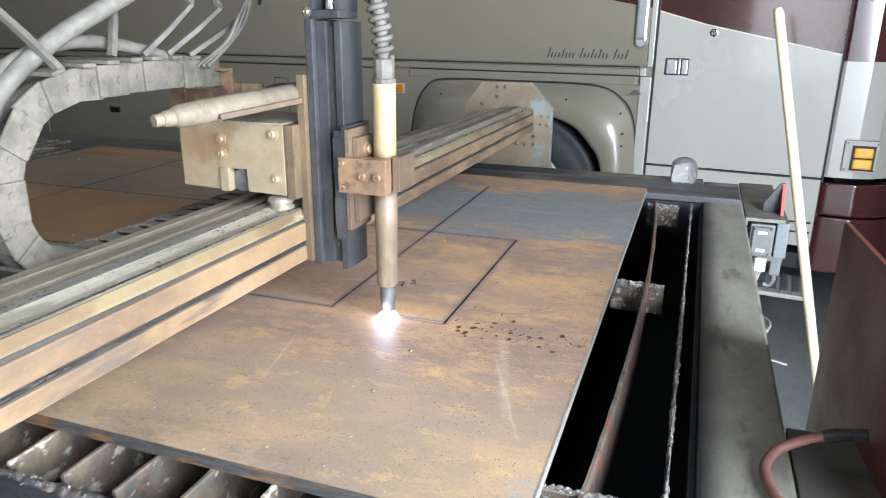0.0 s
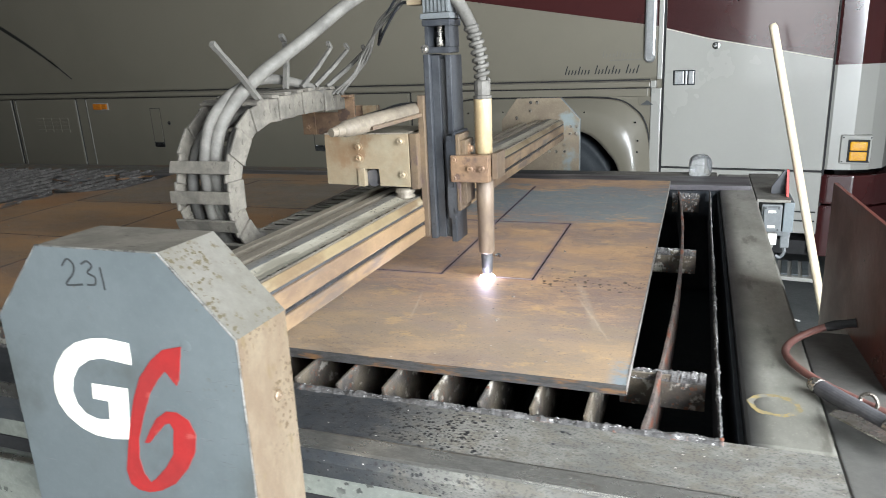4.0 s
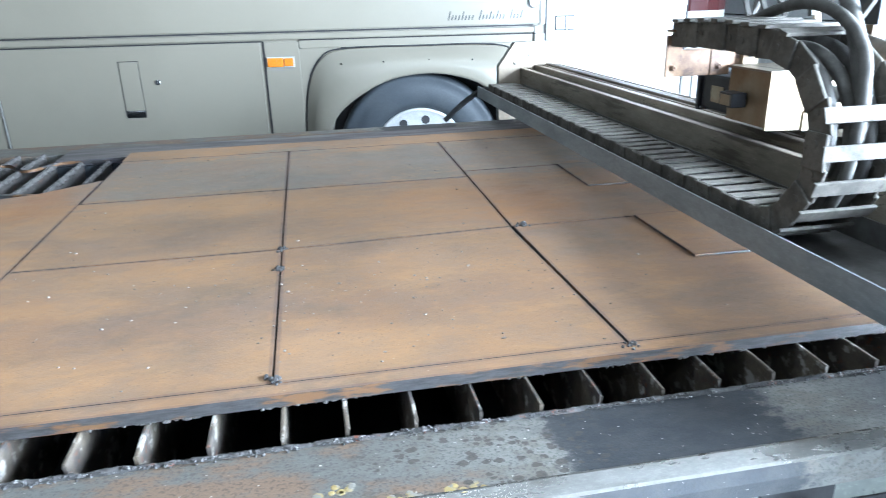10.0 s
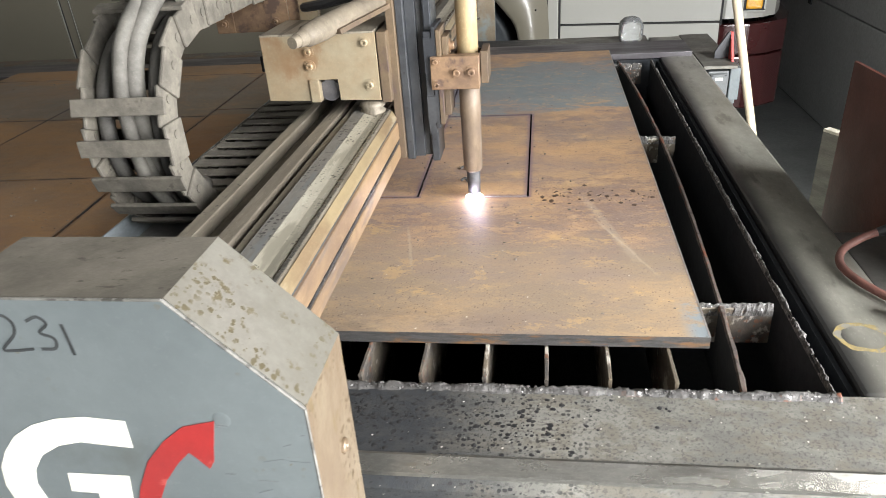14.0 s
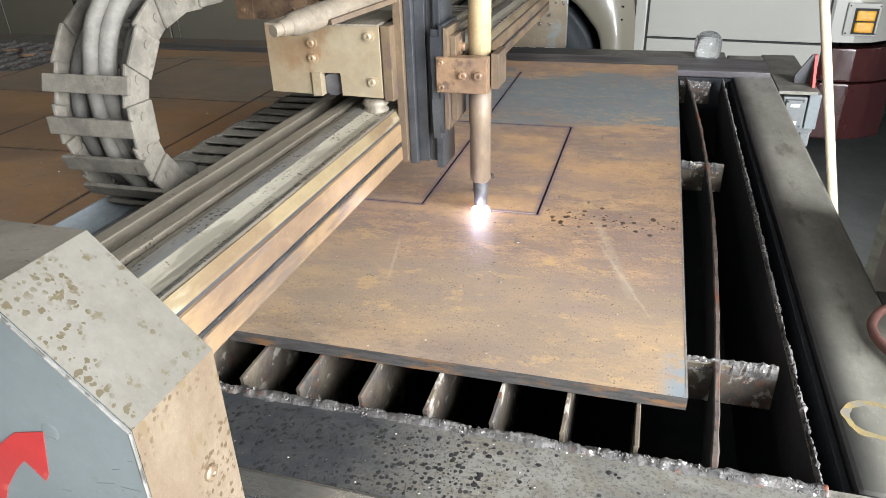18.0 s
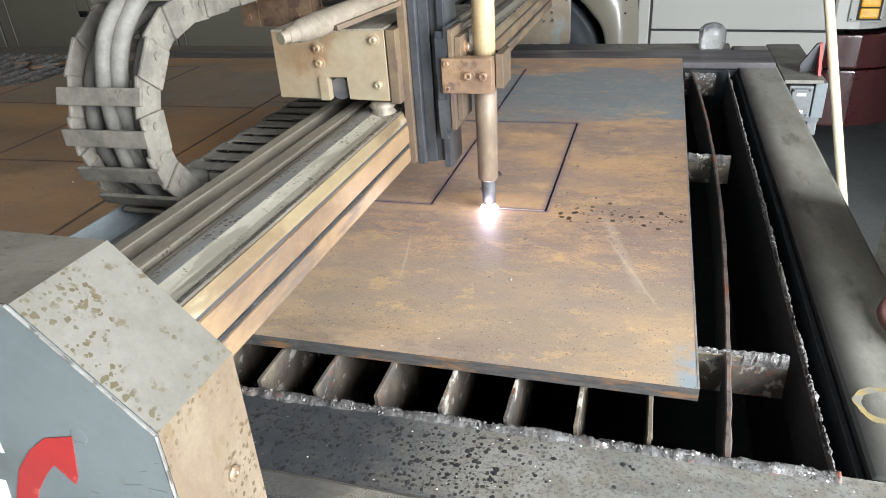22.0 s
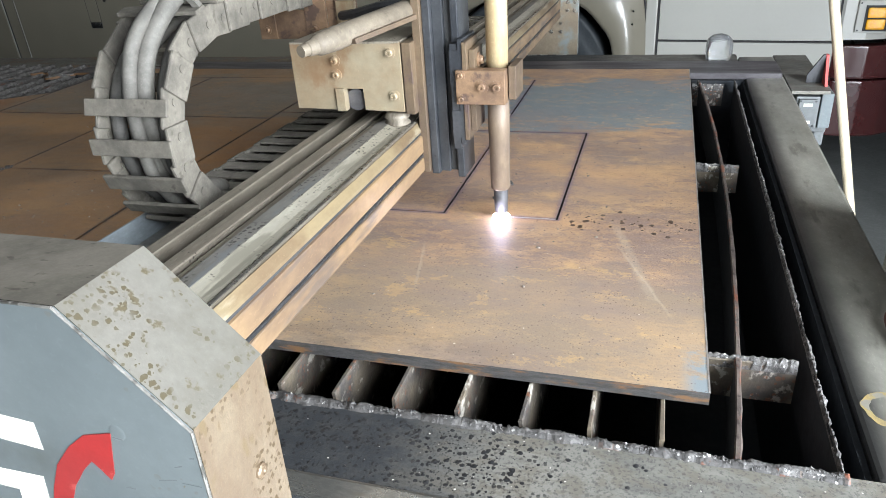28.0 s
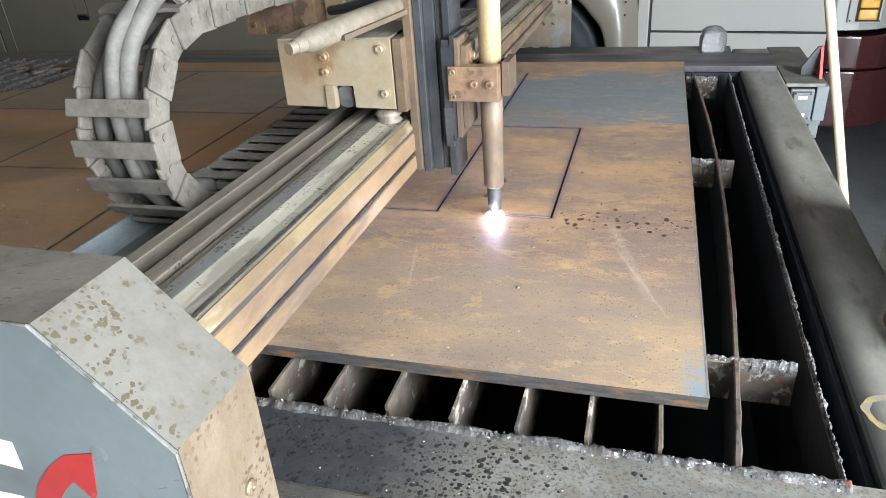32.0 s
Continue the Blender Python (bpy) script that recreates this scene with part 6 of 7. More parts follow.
kpart("side_plate", boxes((-0.474, -0.458, 0.366, 0.505, 1.108, 1.222, 0.0015)), BROWN_TAN, box_part)
for x, z in ((-0.590, 1.195), (-0.590, 1.172), (-0.494, 1.207), (-0.492, 1.138)):
    bolt(box_part, (x, 0.366, z), (0, -1, 0), 0.0058, GOLD, local=True)
kpart("roller", lathe(bmesh.new(), [(0, 0.012), (0.002, 0.018), (0.008, 0.022), (0.013, 0.017), (0.018, 0.022), (0.024, 0.018), (0.026, 0.012)], (-0.495, 0.378, 1.084), (0, 0, 1), 24), ALU, label="grooved steel guide roller", smooth=True)
kpart("roller", lathe(bmesh.new(), [(0, 0.010), (0.001, 0.018), (0.018, 0.018), (0.019, 0.010)], (-0.565, 0.378, 1.128), (0, 1, 0), 20), NOZZLE)
kpart("roller_guard", boxes((-0.594, -0.578, 0.362, 0.378, 1.1125, 1.150, 0.001)), GOLD)
gold = kpart("backing_plate", boxes((-0.460, -0.446, 0.384, 0.500, 1.003, 1.296, 0.0015)), BROWN_TAN, label="tall heat-tanned backing plate")
# lift slide
slide = kpart("lift_slide", boxes((-0.415, -0.403, 0.425, 0.470, 0.995, 1.370)), BLACK, label="black anodised lift slide")
for q in ((-0.4455, -0.432, 0.392, 0.470, 0.998, 1.375, 0.002), (-0.4318, -0.4152, 0.402, 0.470, 1.000, 1.372, 0.001), (-0.4028, -0.390, 0.402, 0.470, 0.990, 1.372, 0.002)):
    kpart("slide_flange", boxes(q), BLACK, slide)
kpart("slide_slot", boxes((-0.4148, -0.4032, 0.410, 0.4245, 1.000, 1.365)), SEAL, slide)
neck = kpart("motor_neck", boxes((-0.443, -0.392, 0.402, 0.462, 1.376, 1.388, 0.002), (-0.443, -0.436, 0.402, 0.462, 1.388, 1.428), (-0.400, -0.392, 0.402, 0.462, 1.388, 1.428), (-0.436, -0.400, 0.450, 0.462, 1.388, 1.428), (-0.447, -0.388, 0.398, 0.466, 1.428, 1.440, 0.002)), BLACK)
kpart("coupling", lathe(bmesh.new(), [(0, 0.010), (0.018, 0.010), (0.019, 0.007), (0.038, 0.007)], (-0.418, 0.428, 1.389), (0, 0, 1), 16), STEEL, neck)
motor = kpart("motor", boxes((-0.450, -0.386, 0.396, 0.468, 1.441, 1.452, 0.002), (-0.446, -0.390, 0.402, 0.464, 1.452, 1.505, 0.004), (-0.450, -0.386, 0.396, 0.468, 1.505, 1.515, 0.003)), DRIVE_DARK, label="grey finned stepper motor")
for k in range(7):
    kpart("fin", boxes((-0.443 + 0.008 * k, -0.439 + 0.008 * k, 0.398, 0.402, 1.454, 1.503)), DRIVE_DARK, motor)
for z in (1.470, 1.490):
    plug = kpart("plug", boxes((-0.482, -0.4505, 0.410, 0.440, z, z + 0.015, 0.002)), GOLD, motor)
    kpart("plug_lead", tube(bmesh.new(), spline([(-0.482, 0.425, z + 0.007), (-0.505, 0.43, z + 0.004), (-0.53, 0.44, z - 0.02), (-0.56, 0.46, z - 0.05), (-0.585, 0.49, 1.40)], 5), 0.0032, 6), DARK, motor)
bolt(slide, (-0.440, 0.392, 1.385), (0, -1, 0), 0.005, STEEL, local=True)
for k in range(6):
    for x in (-0.4385, -0.3965):
        kpart("screw_hole", lathe(bmesh.new(), [(0, 0.0018), (0.0004, 0.0018)], (x, 0.3922 if x < -0.42 else 0.4022, 1.03 + 0.06 * k), (0, -1, 0), 8), SEAL, slide)
# slide block and torch clamp
block = kpart("slide_block", boxes((-0.4025, -0.3895, 0.388, 0.401, 1.045, 1.215, 0.001), (-0.4025, -0.388, 0.386, 0.3878, 1.065, 1.110), (-0.4025, -0.388, 0.386, 0.3878, 1.150, 1.205), (-0.389, -0.382, 0.386, 0.470, 1.055, 1.222, 0.001)), BLACK, label="black slide block")
kpart("browned_plate", boxes((-0.3815, -0.374, 0.384, 0.455, 1.062, 1.218, 0.001), (-0.3735, -0.364, 0.395, 0.450, 1.075, 1.205, 0.001)), BROWN_TAN, block)
bolt(block, (-0.364, 0.42, 1.185), (1, 0, 0), 0.007, COPPER, local=True)
clamp = kpart("torch_clamp", boxes((-0.3925, -0.313, 0.380, 0.402, 1.122, 1.176, 0.0015)), COPPER, label="heat-browned torch clamp")
kpart("clamp_rear", boxes((-0.3635, -0.357, 0.4025, 0.462, 1.125, 1.172), (-0.312, -0.300, 0.4025, 0.462, 1.125, 1.178, 0.001), (-0.3565, -0.3125, 0.452, 0.462, 1.125, 1.172)), BROWN_TAN, clamp)
for x, z, r in ((-0.350, 1.150, 0.0062), (-0.326, 1.150, 0.0062), (-0.384, 1.168, 0.0045), (-0.384, 1.131, 0.0045)):
    bolt(clamp, (x, 0.380, z), (0, -1, 0), r, COPPER, local=True)
# torch
TX, TY = -0.335, 0.428
torch = kpart("plasma_torch", lathe(bmesh.new(), [(0, 0.0175), (0.150, 0.0178), (0.152, 0.0182)], (TX, TY, 1.132), (0, 0, 1), 28), TORCH, label="yellowed torch sleeve", smooth=True)
kpart("lower_sleeve", lathe(bmesh.new(), [(0, 0.0135), (0.004, 0.0170), (0.100, 0.0176), (0.101, 0.0181), (0.170, 0.0181)], (TX, TY, 0.962), (0, 0, 1), 28), TORCH_LOW, torch, "browned lower torch sleeve", smooth=True)
kpart("shield_cap", lathe(bmesh.new(), [(0, 0.006), (0.006, 0.0112), (0.050, 0.0126), (0.051, 0.010)], (TX, TY, 0.914), (0, 0, 1), 24), NOZZLE, torch, "grey torch shield cap", smooth=True)
kpart("collar", lathe(bmesh.new(), [(0, 0.0182), (0.006, 0.0186), (0.007, 0.0155), (0.020, 0.0165), (0.034, 0.0165), (0.036, 0.013)], (TX, TY, 1.2845), (0, 0, 1), 12), HOSE, torch)
bm = bmesh.new()
coil = [(TX - 0.020 * (k / 80) ** 2 + 0.0125 * math.cos(k * 0.55), TY + 0.0125 * math.sin(k * 0.55), 1.320 + 0.105 * k / 80) for k in range(81)]
tube(bm, coil, 0.0045, 7)
kpart("strain_relief", bm, HOSE, torch, "spiral strain relief", smooth=True)
lead = spline([(TX, TY, 1.30), (TX - 0.004, TY, 1.37), (TX - 0.022, TY, 1.43), (TX - 0.06, TY - 0.01, 1.49), (-0.47, 0.41, 1.52), (-0.56, 0.36, 1.49), (-0.64, 0.27, 1.41), (-0.695, 0.17, 1.34), (-0.722, 0.10, 1.27), (-0.728, 0.075, 1.18), (-0.728, 0.11, 1.08), (-0.73, 0.2, 1.035)], 8)
kpart("torch_lead", tube(bmesh.new(), lead, [0.0095] * 14 + [0.0125] * (len(lead) - 14), 12), HOSE, torch, "dusty grey torch lead", smooth=True)
bm = bmesh.new()
bmesh.ops.create_icosphere(bm, subdivisions=3, radius=1.0, matrix=Matrix.Translation((TX, TY, 0.9065)) @ Matrix.Diagonal((0.0165, 0.0165, 0.0085, 1)))
for v in bm.verts:
    v.co += Vector((v.co.x - TX, v.co.y - TY, 0)) * (0.35 * noise.noise(v.co * 160))
kpart("arc", bm, ARC, torch, "white plasma arc", smooth=True)
# pressure cylinder with a pale tip, lying on the housing
a, b = Vector((-0.545, 0.176, 1.246)), Vector((-0.462, 0.415, 1.268))
d = (b - a).normalized()
cyl = kpart("spare_torch", lathe(bmesh.new(), [(0.026, 0.0115), (0.034, 0.0150), (0.072, 0.0172), (0.076, 0.0160), (0.080, 0.0165), (0.25, 0.0158)], a, d, 24), SPARE, label="dusty brown-grey spare hand torch", smooth=True)
kpart("torch_tip", lathe(bmesh.new(), [(0, 0.004), (0.0, 0.0080), (0.011, 0.0085), (0.012, 0.0100), (0.026, 0.0115)], a, d, 20), SPARE, cyl, "soiled torch tip")
kpart("torch_strip", boxes((-0.0035, 0.0035, -0.006, 0.006, 0.085, 0.245)), BROWN_TAN, cyl, "tan side strip").matrix_basis = Matrix.Translation(a + Vector((0.0145, -0.004, -0.008))) @ d.to_track_quat("Z", "X").to_matrix().to_4x4()
kpart("arm", tube(bmesh.new(), spline([(-0.47, 0.40, 1.275), (-0.52, 0.42, 1.270), (-0.58, 0.46, 1.255), (-0.63, 0.50, 1.245)], 5), 0.008, 8), DARK)
# drive motor behind the housing
drive = kpart("drive_motor", boxes((-0.640, -0.560, 0.510, 0.640, 1.120, 1.195, 0.006), (-0.646, -0.554, 0.640, 0.652, 1.114, 1.201, 0.002)), DARK, label="black drive motor")
kpart("motor_label", boxes((-0.6415, -0.6402, 0.555, 0.600, 1.138, 1.172)), GOLD, drive)
kpart("cable_gland", boxes((-0.700, -0.6685, 0.43, 0.475, 1.150, 1.178, 0.003)), DARK)
kpart("gland_label", boxes((-0.7018, -0.7002, 0.436, 0.468, 1.154, 1.174)), GOLD)
# bracket that holds the chain's end
brk = kpart("chain_bracket", boxes((-0.802, -0.768, 0.507, 0.513, 1.205, 1.284, 0.001), (-0.768, -0.706, 0.509, 0.515, 1.205, 1.256, 0.001), (-0.706, -0.664, 0.507, 0.513, 1.205, 1.290, 0.001), (-0.664, -0.606, 0.513, 0.519, 1.222, 1.270, 0.001), (-0.802, -0.664, 0.490, 0.513, 1.290, 1.295, 0.001)), COPPER, label="heat-browned chain bracket")
for x, z in ((-0.786, 1.222), (-0.786, 1.268), (-0.688, 1.222)):
    bolt(brk, (x, 0.507, z), (0, -1, 0), 0.0048, COPPER, local=True)
kpart("bracket_post", boxes((-0.64, -0.606, 0.5005, 0.5125, 1.16, 1.27, 0.001)), GOLD, brk)

# ---------------------------------------------------------------- cable chain
chain = thing("cable_chain", GT, "dusty grey plastic cable chain looping up from its trough", "cable chain")
chain.matrix_basis = pose(*GT, *TURN)
CR, CY, CZ0 = 0.1368, 0.205, 1.0110
CZ = CZ0 + CR
LOW, ARC_LEN, TOP = 1.72, math.pi * CR, 0.300


def on_chain(s):
    """Place and direction along the chain: the low run, the loop, then the top run."""
    if s < LOW:
        return Vector((0, CY + LOW - s, CZ0)), Vector((0, -1, 0))
    if s < LOW + ARC_LEN:
        a = (s - LOW) / CR
        return Vector((0, CY - CR * math.sin(a), CZ - CR * math.cos(a))), Vector((0, -math.cos(a), math.sin(a)))
    u = s - LOW - ARC_LEN
    return Vector((0, CY + u, CZ + CR + 0.006 * math.sin(math.pi * min(1, u / TOP)))), Vector((0, 1, 0))


def link_plate(x, out):
    bm = bmesh.new()
    box(bm, x - 0.003 + out, x + 0.003 + out, -0.027, 0.027, -0.0225, 0.0225, 0.003)
    lathe(bm, [(-0.0045, 0.006), (0.0045, 0.006)], (x + out, 0.010, 0), (1, 0, 0), 10)
    return mesh_of(bm, "link_plate", CHAIN)


link_meshes = [[link_plate(-0.796, 0.005), link_plate(-0.684, -0.005)], [link_plate(-0.796, 0.0), link_plate(-0.684, 0.0)]]
bar_mesh = mesh_of(boxes((-0.805, -0.677, -0.0112, 0.0112, 0.0226, 0.0286, 0.0015)), "crossbar", CHAIN)
# inner rungs take the lighter copy, as if lit from above
in_mesh = mesh_of(boxes((-0.7925, -0.6875, -0.0132, 0.0132, -0.0222, -0.0188, 0.001)), "crossbar", CHAIN_LIT)
pitch = 0.0445
rnd = random.Random(8)
for k in range(int((LOW + ARC_LEN + TOP) / pitch)):
    p, d = on_chain(pitch * (k + 0.5))
    # outward side of the link is its local z
    x_axis = Vector((1, 0, 0))
    zax = x_axis.cross(d)
    m = Matrix(((1, d.x, zax.x, p.x), (0, d.y, zax.y, p.y), (0, d.z, zax.z, p.z), (0, 0, 0, 1)))
    m = m @ Matrix.Rotation(rnd.uniform(-0.018, 0.018), 4, "X")
    for me in link_meshes[k % 2]:
        ob = part("link_plate", me, None, chain, local=True)
        ob.matrix_basis = m
    if not (p.z > 1.225 and p.y < 0.165):
        o2 = part("crossbar", bar_mesh, None, chain, local=True)
        o2.matrix_basis = m
    o3 = part("crossbar", in_mesh, None, chain, local=True)
    o3.matrix_basis = m
for j, (x, r) in enumerate(((-0.774, 0.0105), (-0.741, 0.0100), (-0.709, 0.0105))):
    pts = []
    for k in range(46):
        s = LOW - 0.35 + (0.35 + ARC_LEN + TOP * (0.9 if j != 1 else 0.1)) * k / 45
        p, d = on_chain(s)
        off = 0.007 * math.sin(0.4 * k + j * 2)
        zax = Vector((1, 0, 0)).cross(d)
        pts.append(p + Vector((x + 0.004 * math.sin(0.23 * k + j), 0, 0)) - zax * (0.003 + 0.5 * off))
    part("hose", tube(bmesh.new(), pts, r, 10), HOSE if j == 1 else HOSE_DARK, chain, local=True, smooth=True)
top_hose = spline([(-0.735, 0.100, 1.045), (-0.74, 0.070, 1.10), (-0.74, 0.062, 1.16), (-0.738, 0.064, 1.22), (-0.73, 0.085, 1.28), (-0.72, 0.15, 1.325), (-0.71, 0.24, 1.342), (-0.70, 0.34, 1.328), (-0.69, 0.44, 1.300)], 8)
part("hose", tube(bmesh.new(), top_hose, 0.0095, 10), HOSE, chain, local=True, smooth=True)
for a, b, w in (((-0.684, 0.172, 1.305), (-0.70, 0.086, 1.398), 0.0052), ((-0.684, 0.262, 1.322), (-0.69, 0.284, 1.412), 0.0052), ((-0.686, 0.326, 1.322), (-0.665, 0.422, 1.398), 0.0044), ((-0.686, 0.379, 1.322), (-0.655, 0.481, 1.394), 0.0044), ((-0.686, 0.429, 1.318), (-0.645, 0.546, 1.390), 0.0044)):
    a, b = Vector(a), Vector(b)
    bm = tube(bmesh.new(), [a, a.lerp(b, 0.5) + Vector((0.003, 0, 0)), b], [w * 1.25, w * 1.2, w], 4)
    tube(bm, [b, b + Vector((0.0, -0.012, 0.010))], w * 1.2, 4)
    part("cable_tie", bm, HOSE, chain, "long uncut cable tie", local=True)
for k in range(3):
    part("signal_lead", tube(bmesh.new(), spline([(-0.68 + 0.01 * k, 0.44, 1.30), (-0.64, 0.47 + 0.006 * k, 1.34), (-0.62 + 0.008 * k, 0.48, 1.38), (-0.57, 0.46, 1.43 + 0.006 * k), (-0.50, 0.43, 1.475 + 0.006 * k)], 6), 0.0035, 6), HOSE, chain, local=True)

# ---------------------------------------------------------------- things at the table's end
bench = thing("side_bench", (0.6, -0.1, FLOOR), "dark steel side bench butted against the table", "bench")
part("bench_top", boxes((0.2665, 0.95, -0.75, 0.345, 0.842, 0.868, 0.002)), BENCH, bench)
for x in (0.30, 0.88):
    for y in (-0.70, 0.28):
        part("leg", boxes((x, x + 0.05, y, y + 0.05, FLOOR, 0.842)), BENCH, bench)
sheet = bmesh.new()
prism(sheet, [(0.330, 0.556), (0.3563, 0.12), (0.3623, 0.12), (0.336, 0.556)], "z", 0.8685, 1.094)
prism(sheet, [(0.330, 0.556), (0.3425, 0.348), (0.3485, 0.348), (0.336, 0.556)], "z", 0.30, 0.8684)
solid("steel_sheet", sheet, RUSTRED, "red oxide steel sheet standing on edge on the bench", "steel sheet")
board = thing("wooden_board", (0.41, 0.69, FLOOR), "weathered board with a pale sawn top edge standing behind the sheet", "board")
bq = [(0.372, 0.735), (0.455, 0.600), (0.470, 0.610), (0.387, 0.745)]
part("board_face", prism(bmesh.new(), bq, "z", FLOOR, 0.902), BOARD, board)
part("board_edge", prism(bmesh.new(), bq, "z", 0.9022, 0.908), BOARD_EDGE, board)
stick = thing("broom_handle", (0.643, 1.501, FLOOR), "pale wooden broom handle leaning beside the table", "broom handle")
part("shaft", tube(bmesh.new(), [(0.643, 1.501, FLOOR), (0.46, 1.526, 0.645), (0.285, 1.549, 1.385), (0.281, 1.5495, 1.398)], [0.0135, 0.0135, 0.0130, 0.009], 16), WOOD, stick, smooth=True)
cup = thing("plastic_bottle", (0.092, 1.79, 0.868), "crumpled clear plastic bottle standing on the table's far beam", "bottle")
bm = lathe(bmesh.new(), [(0, 0.034), (0.004, 0.039), (0.025, 0.041), (0.050, 0.041), (0.066, 0.037), (0.078, 0.025), (0.083, 0.008)], (0.094, 1.79, 0.8685), (0, 0, 1), 24)
for v in bm.verts:
    v.co += Vector((v.co.x - 0.094, v.co.y - 1.79, 0)) * 0.12 * noise.noise(v.co * 40)
part("bottle_shell", bm, clear, cup, smooth=True)
wedge = thing("red_wedge", (0.36, 1.46, 0.872), "pink-red painted steel wedge standing on the bracket plate", "wedge")
part("wedge_side", prism(bmesh.new(), [(1.440, 0.873), (1.520, 0.873), (1.500, 0.950), (1.485, 0.950)], "x", 0.352, 0.359), FLAG, wedge)
part("wedge_back", prism(bmesh.new(), [(0.312, 0.873), (0.3515, 0.873), (0.3515, 0.950), (0.346, 0.950), (0.312, 0.895)], "y", 1.485, 1.495), DARK, wedge)
drv = thing("drive_unit", (0.33, 1.46, 0.5), "dark grey drive unit in a blue-grey box under the bracket plate", "drive unit")
part("cabinet", boxes((0.345, 0.375, 1.41, 1.56, 0.765, 0.8615, 0.003)), DRIVE, drv)
part("bracket", boxes((0.300, 0.372, 1.43, 1.47, 0.748, 0.764, 0.002), (0.345, 0.372, 1.44, 1.46, 0.705, 0.748, 0.004)), DRIVE_DARK, drv)
part("hook", tube(bmesh.new(), spline([(0.358, 1.45, 0.708), (0.360, 1.45, 0.690), (0.350, 1.45, 0.672), (0.335, 1.45, 0.676)], 5), 0.006, 8), DRIVE_DARK, drv)
dbody = part("drive_body", boxes((0.281, 0.341, 1.405, 1.52, 0.765, 0.855, 0.004), (0.288, 0.334, 1.396, 1.405, 0.772, 0.848, 0.002)), DRIVE_DARK, drv)
for z in (0.782, 0.830):
    part("sticker", boxes((0.300, 0.322, 1.3945, 1.3958, z, z + 0.008)), WHITE, dbody)
for x in (0.292, 0.330):
    for z in (0.776, 0.844):
        part("screw", lathe(bmesh.new(), [(0, 0.003), (0.002, 0.002)], (x, 1.396, z), (0, -1, 0), 8), DARK, dbody)
plug = part("connector", boxes((0.302, 0.330, 1.395, 1.425, 0.726, 0.7635, 0.004)), PALE, drv, "pale plastic connector")
for k in range(5):
    part("cable", tube(bmesh.new(), spline([(0.307 + 0.004 * k, 1.41, 0.728), (0.306 + 0.004 * math.sin(k * 2.1), 1.40 + 0.004 * math.cos(k * 2.1), 0.69), (0.298 + 0.005 * math.sin(k * 2.1 + 2), 1.37 + 0.004 * math.cos(k * 2.1 + 2), 0.64), (0.286 + 0.004 * k, 1.33, 0.595), (0.275, 1.29 - 0.005 * k, 0.570)], 6), 0.0030, 7), CABLE, drv)
coilt = thing("cable_coil", (0.30, 1.26, 0.5), "loose coils of pale cable hung on the table's side", "cable coil")
for cx, cy, cz, r, n in ((0.308, 1.29, 0.600, 0.034, 3), (0.306, 1.23, 0.545, 0.034, 3)):
    for k in range(n):
        pts = [(cx + (r + 0.004 * k) * math.cos(t), cy + 1.2 * (r + 0.003 * k) * math.sin(t), cz + 0.006 * k + 0.014 * math.sin(t + 0.5 * k)) for t in (2 * math.pi * j / 24 for j in range(25))]
        part("cable_loop", tube(bmesh.new(), pts, 0.0032, 7), CABLE, coilt)
part("cable_tail", tube(bmesh.new(), spline([(0.338, 1.24, 0.550), (0.37, 1.25, 0.540), (0.40, 1.27, 0.525)], 6), 0.0032, 7), CABLE, coilt)
for y, z in ((1.23, 0.532), (1.29, 0.587)):
    part("peg", boxes((0.2585, 0.325, y - 0.008, y + 0.008, z, z + 0.006)), FRAME_SIDE, coilt)

hose = thing("air_hose", (0.27, 0.15, 0.872), "dusty red air hose with a black taped end", "air hose")
hp = spline([(0.293, 0.262, 0.912), (0.270, 0.262, 0.900), (0.243, 0.250, 0.886), (0.230, 0.215, 0.881), (0.240, 0.165, 0.881), (0.270, 0.115, 0.880), (0.313, 0.070, 0.879), (0.353, 0.025, 0.878), (0.388, -0.06, 0.878), (0.398, -0.20, 0.878)], 8)
part("hose_line", tube(bmesh.new(), hp, 0.0060, 12), HOSE_RED, hose, smooth=True)
part("hose_end", tube(bmesh.new(), [(0.292, 0.262, 0.911), (0.304, 0.261, 0.916), (0.320, 0.259, 0.921), (0.334, 0.256, 0.925)], [0.0070, 0.0082, 0.0068, 0.0075], 9), SEAL, hose, "black taped hose end")
tool = thing("air_tool", (0.30, 0.05, 0.872), "grey air tool with a steel collar lying beside the hose", "air tool")
a, b = Vector((0.255, 0.098, 0.886)), Vector((0.350, -0.030, 0.884))
d = (b - a).normalized()
part("tool_body", lathe(bmesh.new(), [(0.012, 0.0105), (0.014, 0.0118), (0.12, 0.0122), (0.125, 0.011)], a, d, 20), NOZZLE, tool)
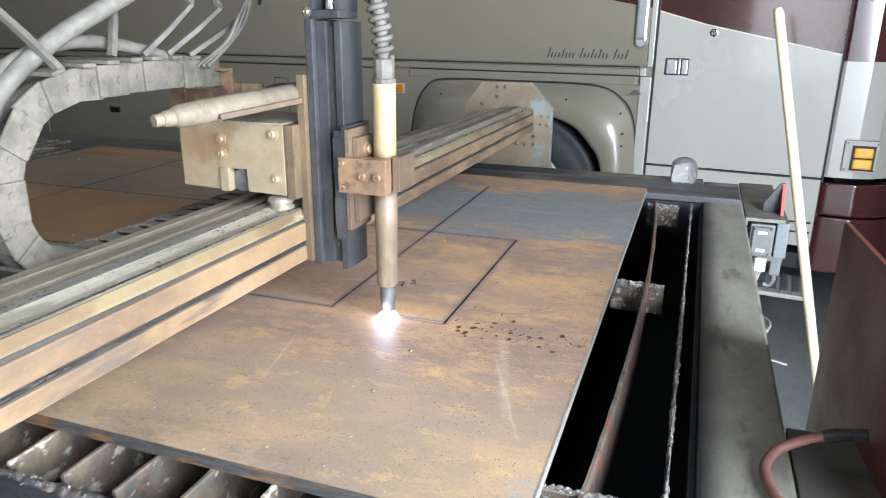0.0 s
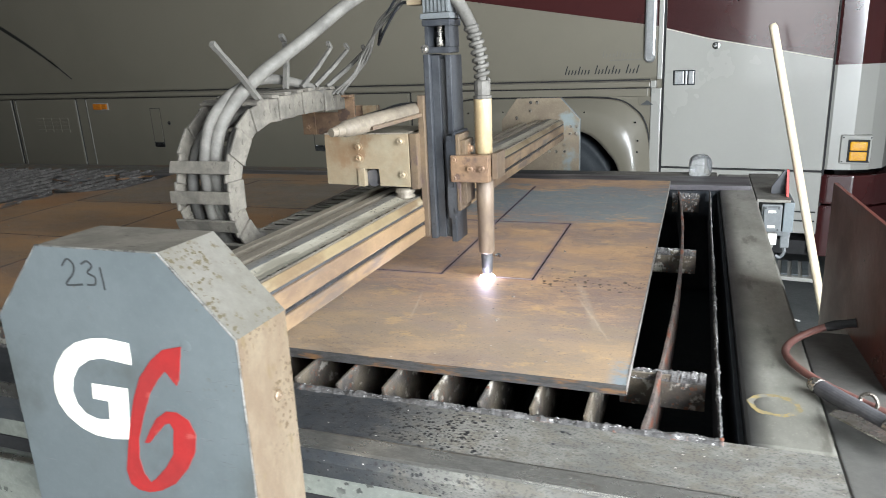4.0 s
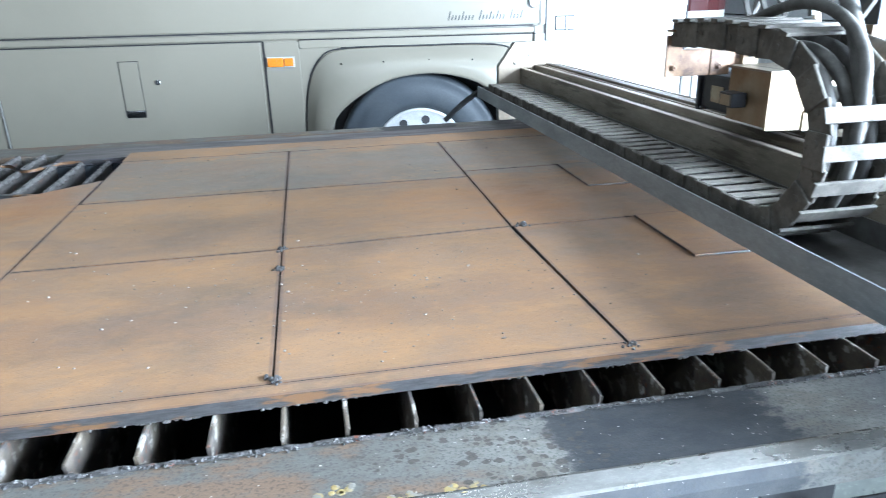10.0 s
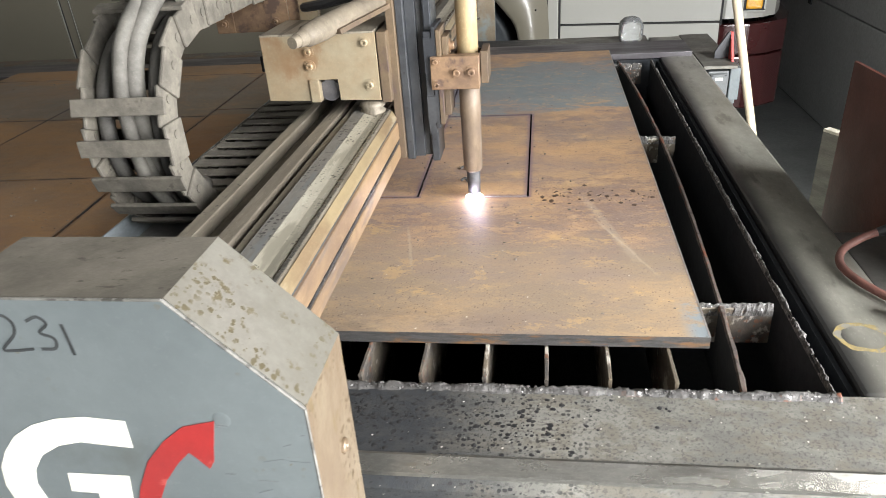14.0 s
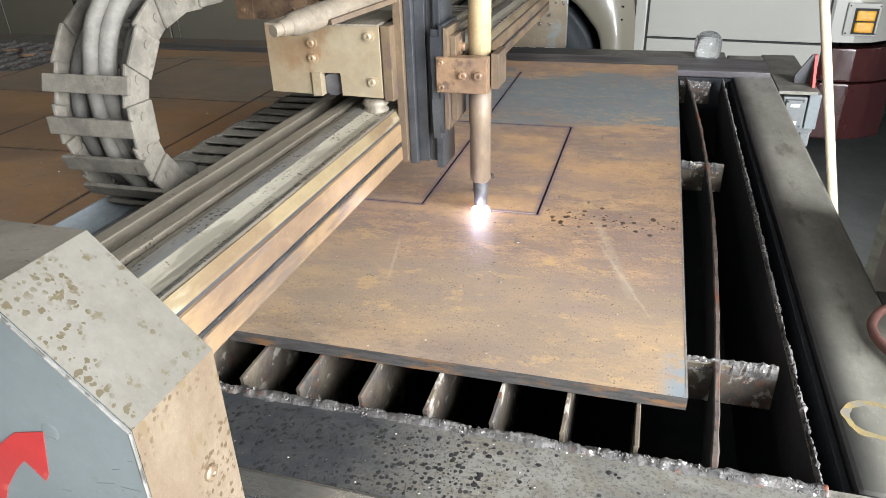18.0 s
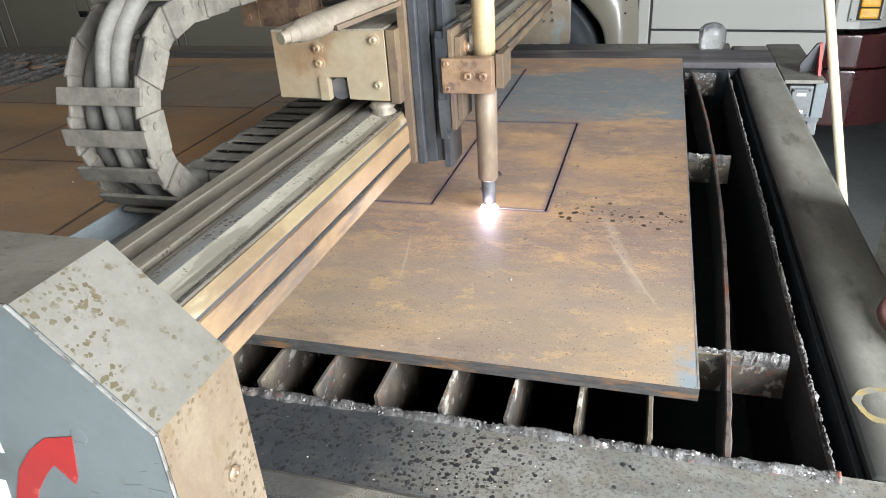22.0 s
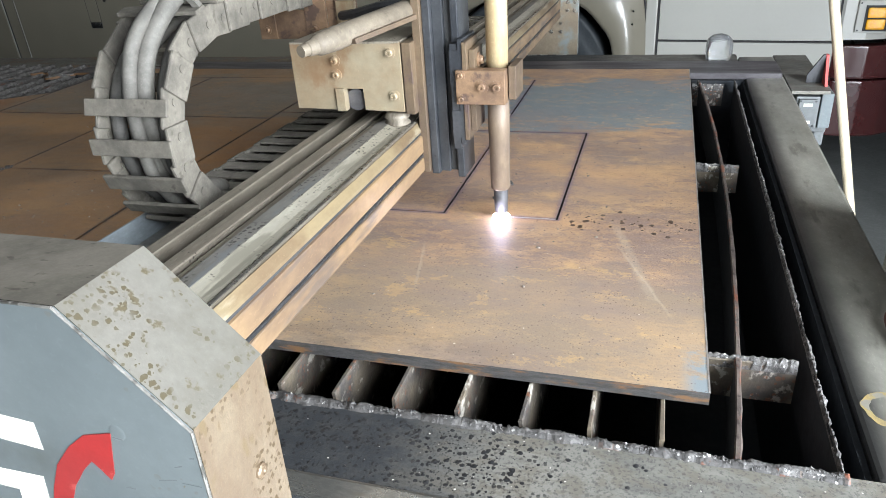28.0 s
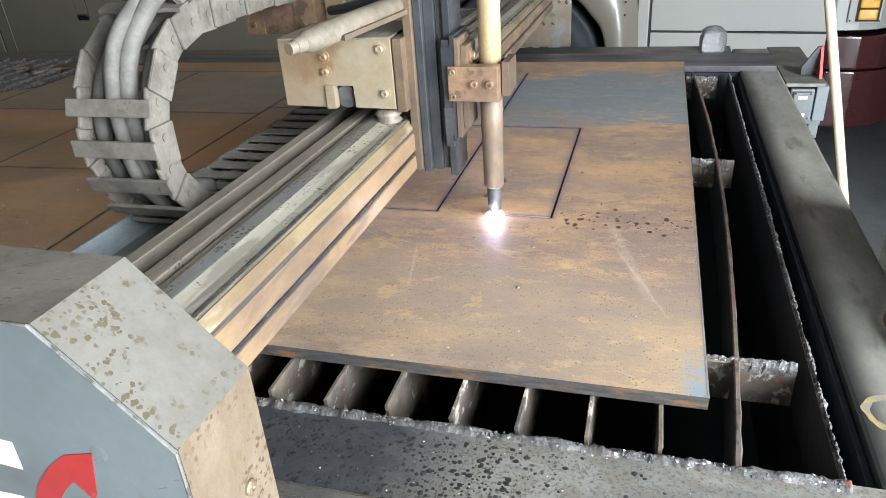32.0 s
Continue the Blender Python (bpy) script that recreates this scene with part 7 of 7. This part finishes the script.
part("tool_ring", lathe(bmesh.new(), [(-0.004, 0.006), (-0.003, 0.0095), (0.004, 0.0105), (0.005, 0.0122), (0.0115, 0.0122), (0.012, 0.0105)], a, d, 20), STEEL, tool, "steel end ring")
ring_at = a + d * 0.075 + Vector((0.016, 0.012, 0.004))
part("hose_ring", tube(bmesh.new(), [ring_at + Vector((0.011 * math.cos(t), 0.006 * math.sin(t), 0.011 * math.sin(t))) for t in (2 * math.pi * k / 18 for k in range(19))], 0.0028, 7), ROLLER, tool)
part("tool_collar", lathe(bmesh.new(), [(0.126, 0.0155), (0.150, 0.0158), (0.152, 0.010), (0.20, 0.009)], a, d, 20), STEEL, tool, "bright steel collar")
part("tool_lever", prism(bmesh.new(), [(0.262, 0.004), (0.270, 0.016), (0.292, 0.010), (0.345, -0.060), (0.330, -0.072)], "z", 0.8885, 0.8915), STEEL, tool)
bm = bmesh.new()
ring_lo, ring_hi = [], []
for k in range(72):
    a = 2 * math.pi * k / 72
    wob = Vector((math.cos(a) * 1.7, math.sin(a) * 1.7, 3.0))
    r0, r1 = 0.0265 + 0.0025 * noise.noise(wob * 1.6), 0.0355 + 0.0045 * noise.noise(wob * 1.3 + Vector((5, 0, 0)))
    ring_lo.append(bm.verts.new((0.200 + r0 * math.cos(a), 0.045 + 0.92 * r0 * math.sin(a), 0.8724)))
    ring_hi.append(bm.verts.new((0.200 + r1 * math.cos(a), 0.045 + 0.92 * r1 * math.sin(a), 0.8724)))
for k in range(72):
    bm.faces.new((ring_lo[k - 1], ring_hi[k - 1], ring_hi[k], ring_lo[k]))
solid("yellow_ring_mark", bm, [YELLOW], "worn yellow paint ring on the table corner", "paint mark")
bm = bmesh.new()
rnd = random.Random(21)
for cx, cy, n in ((-1.50, -0.165, 9), (-1.43, -0.19, 8), (-1.36, -0.185, 6), (-0.62, -0.19, 5)):
    for k in range(n):
        lathe(bm, [(0, rnd.uniform(0.003, 0.007)), (0.0004, 0.003)], (cx + rnd.gauss(0, 0.012), max(-0.188, cy + rnd.gauss(0, 0.006)), 0.8721), (0, 0, 1), 7)
solid("yellow_paint_flecks", bm, [YELLOW], "flecks of old yellow paint on the front beam", "paint flecks", "stuff")
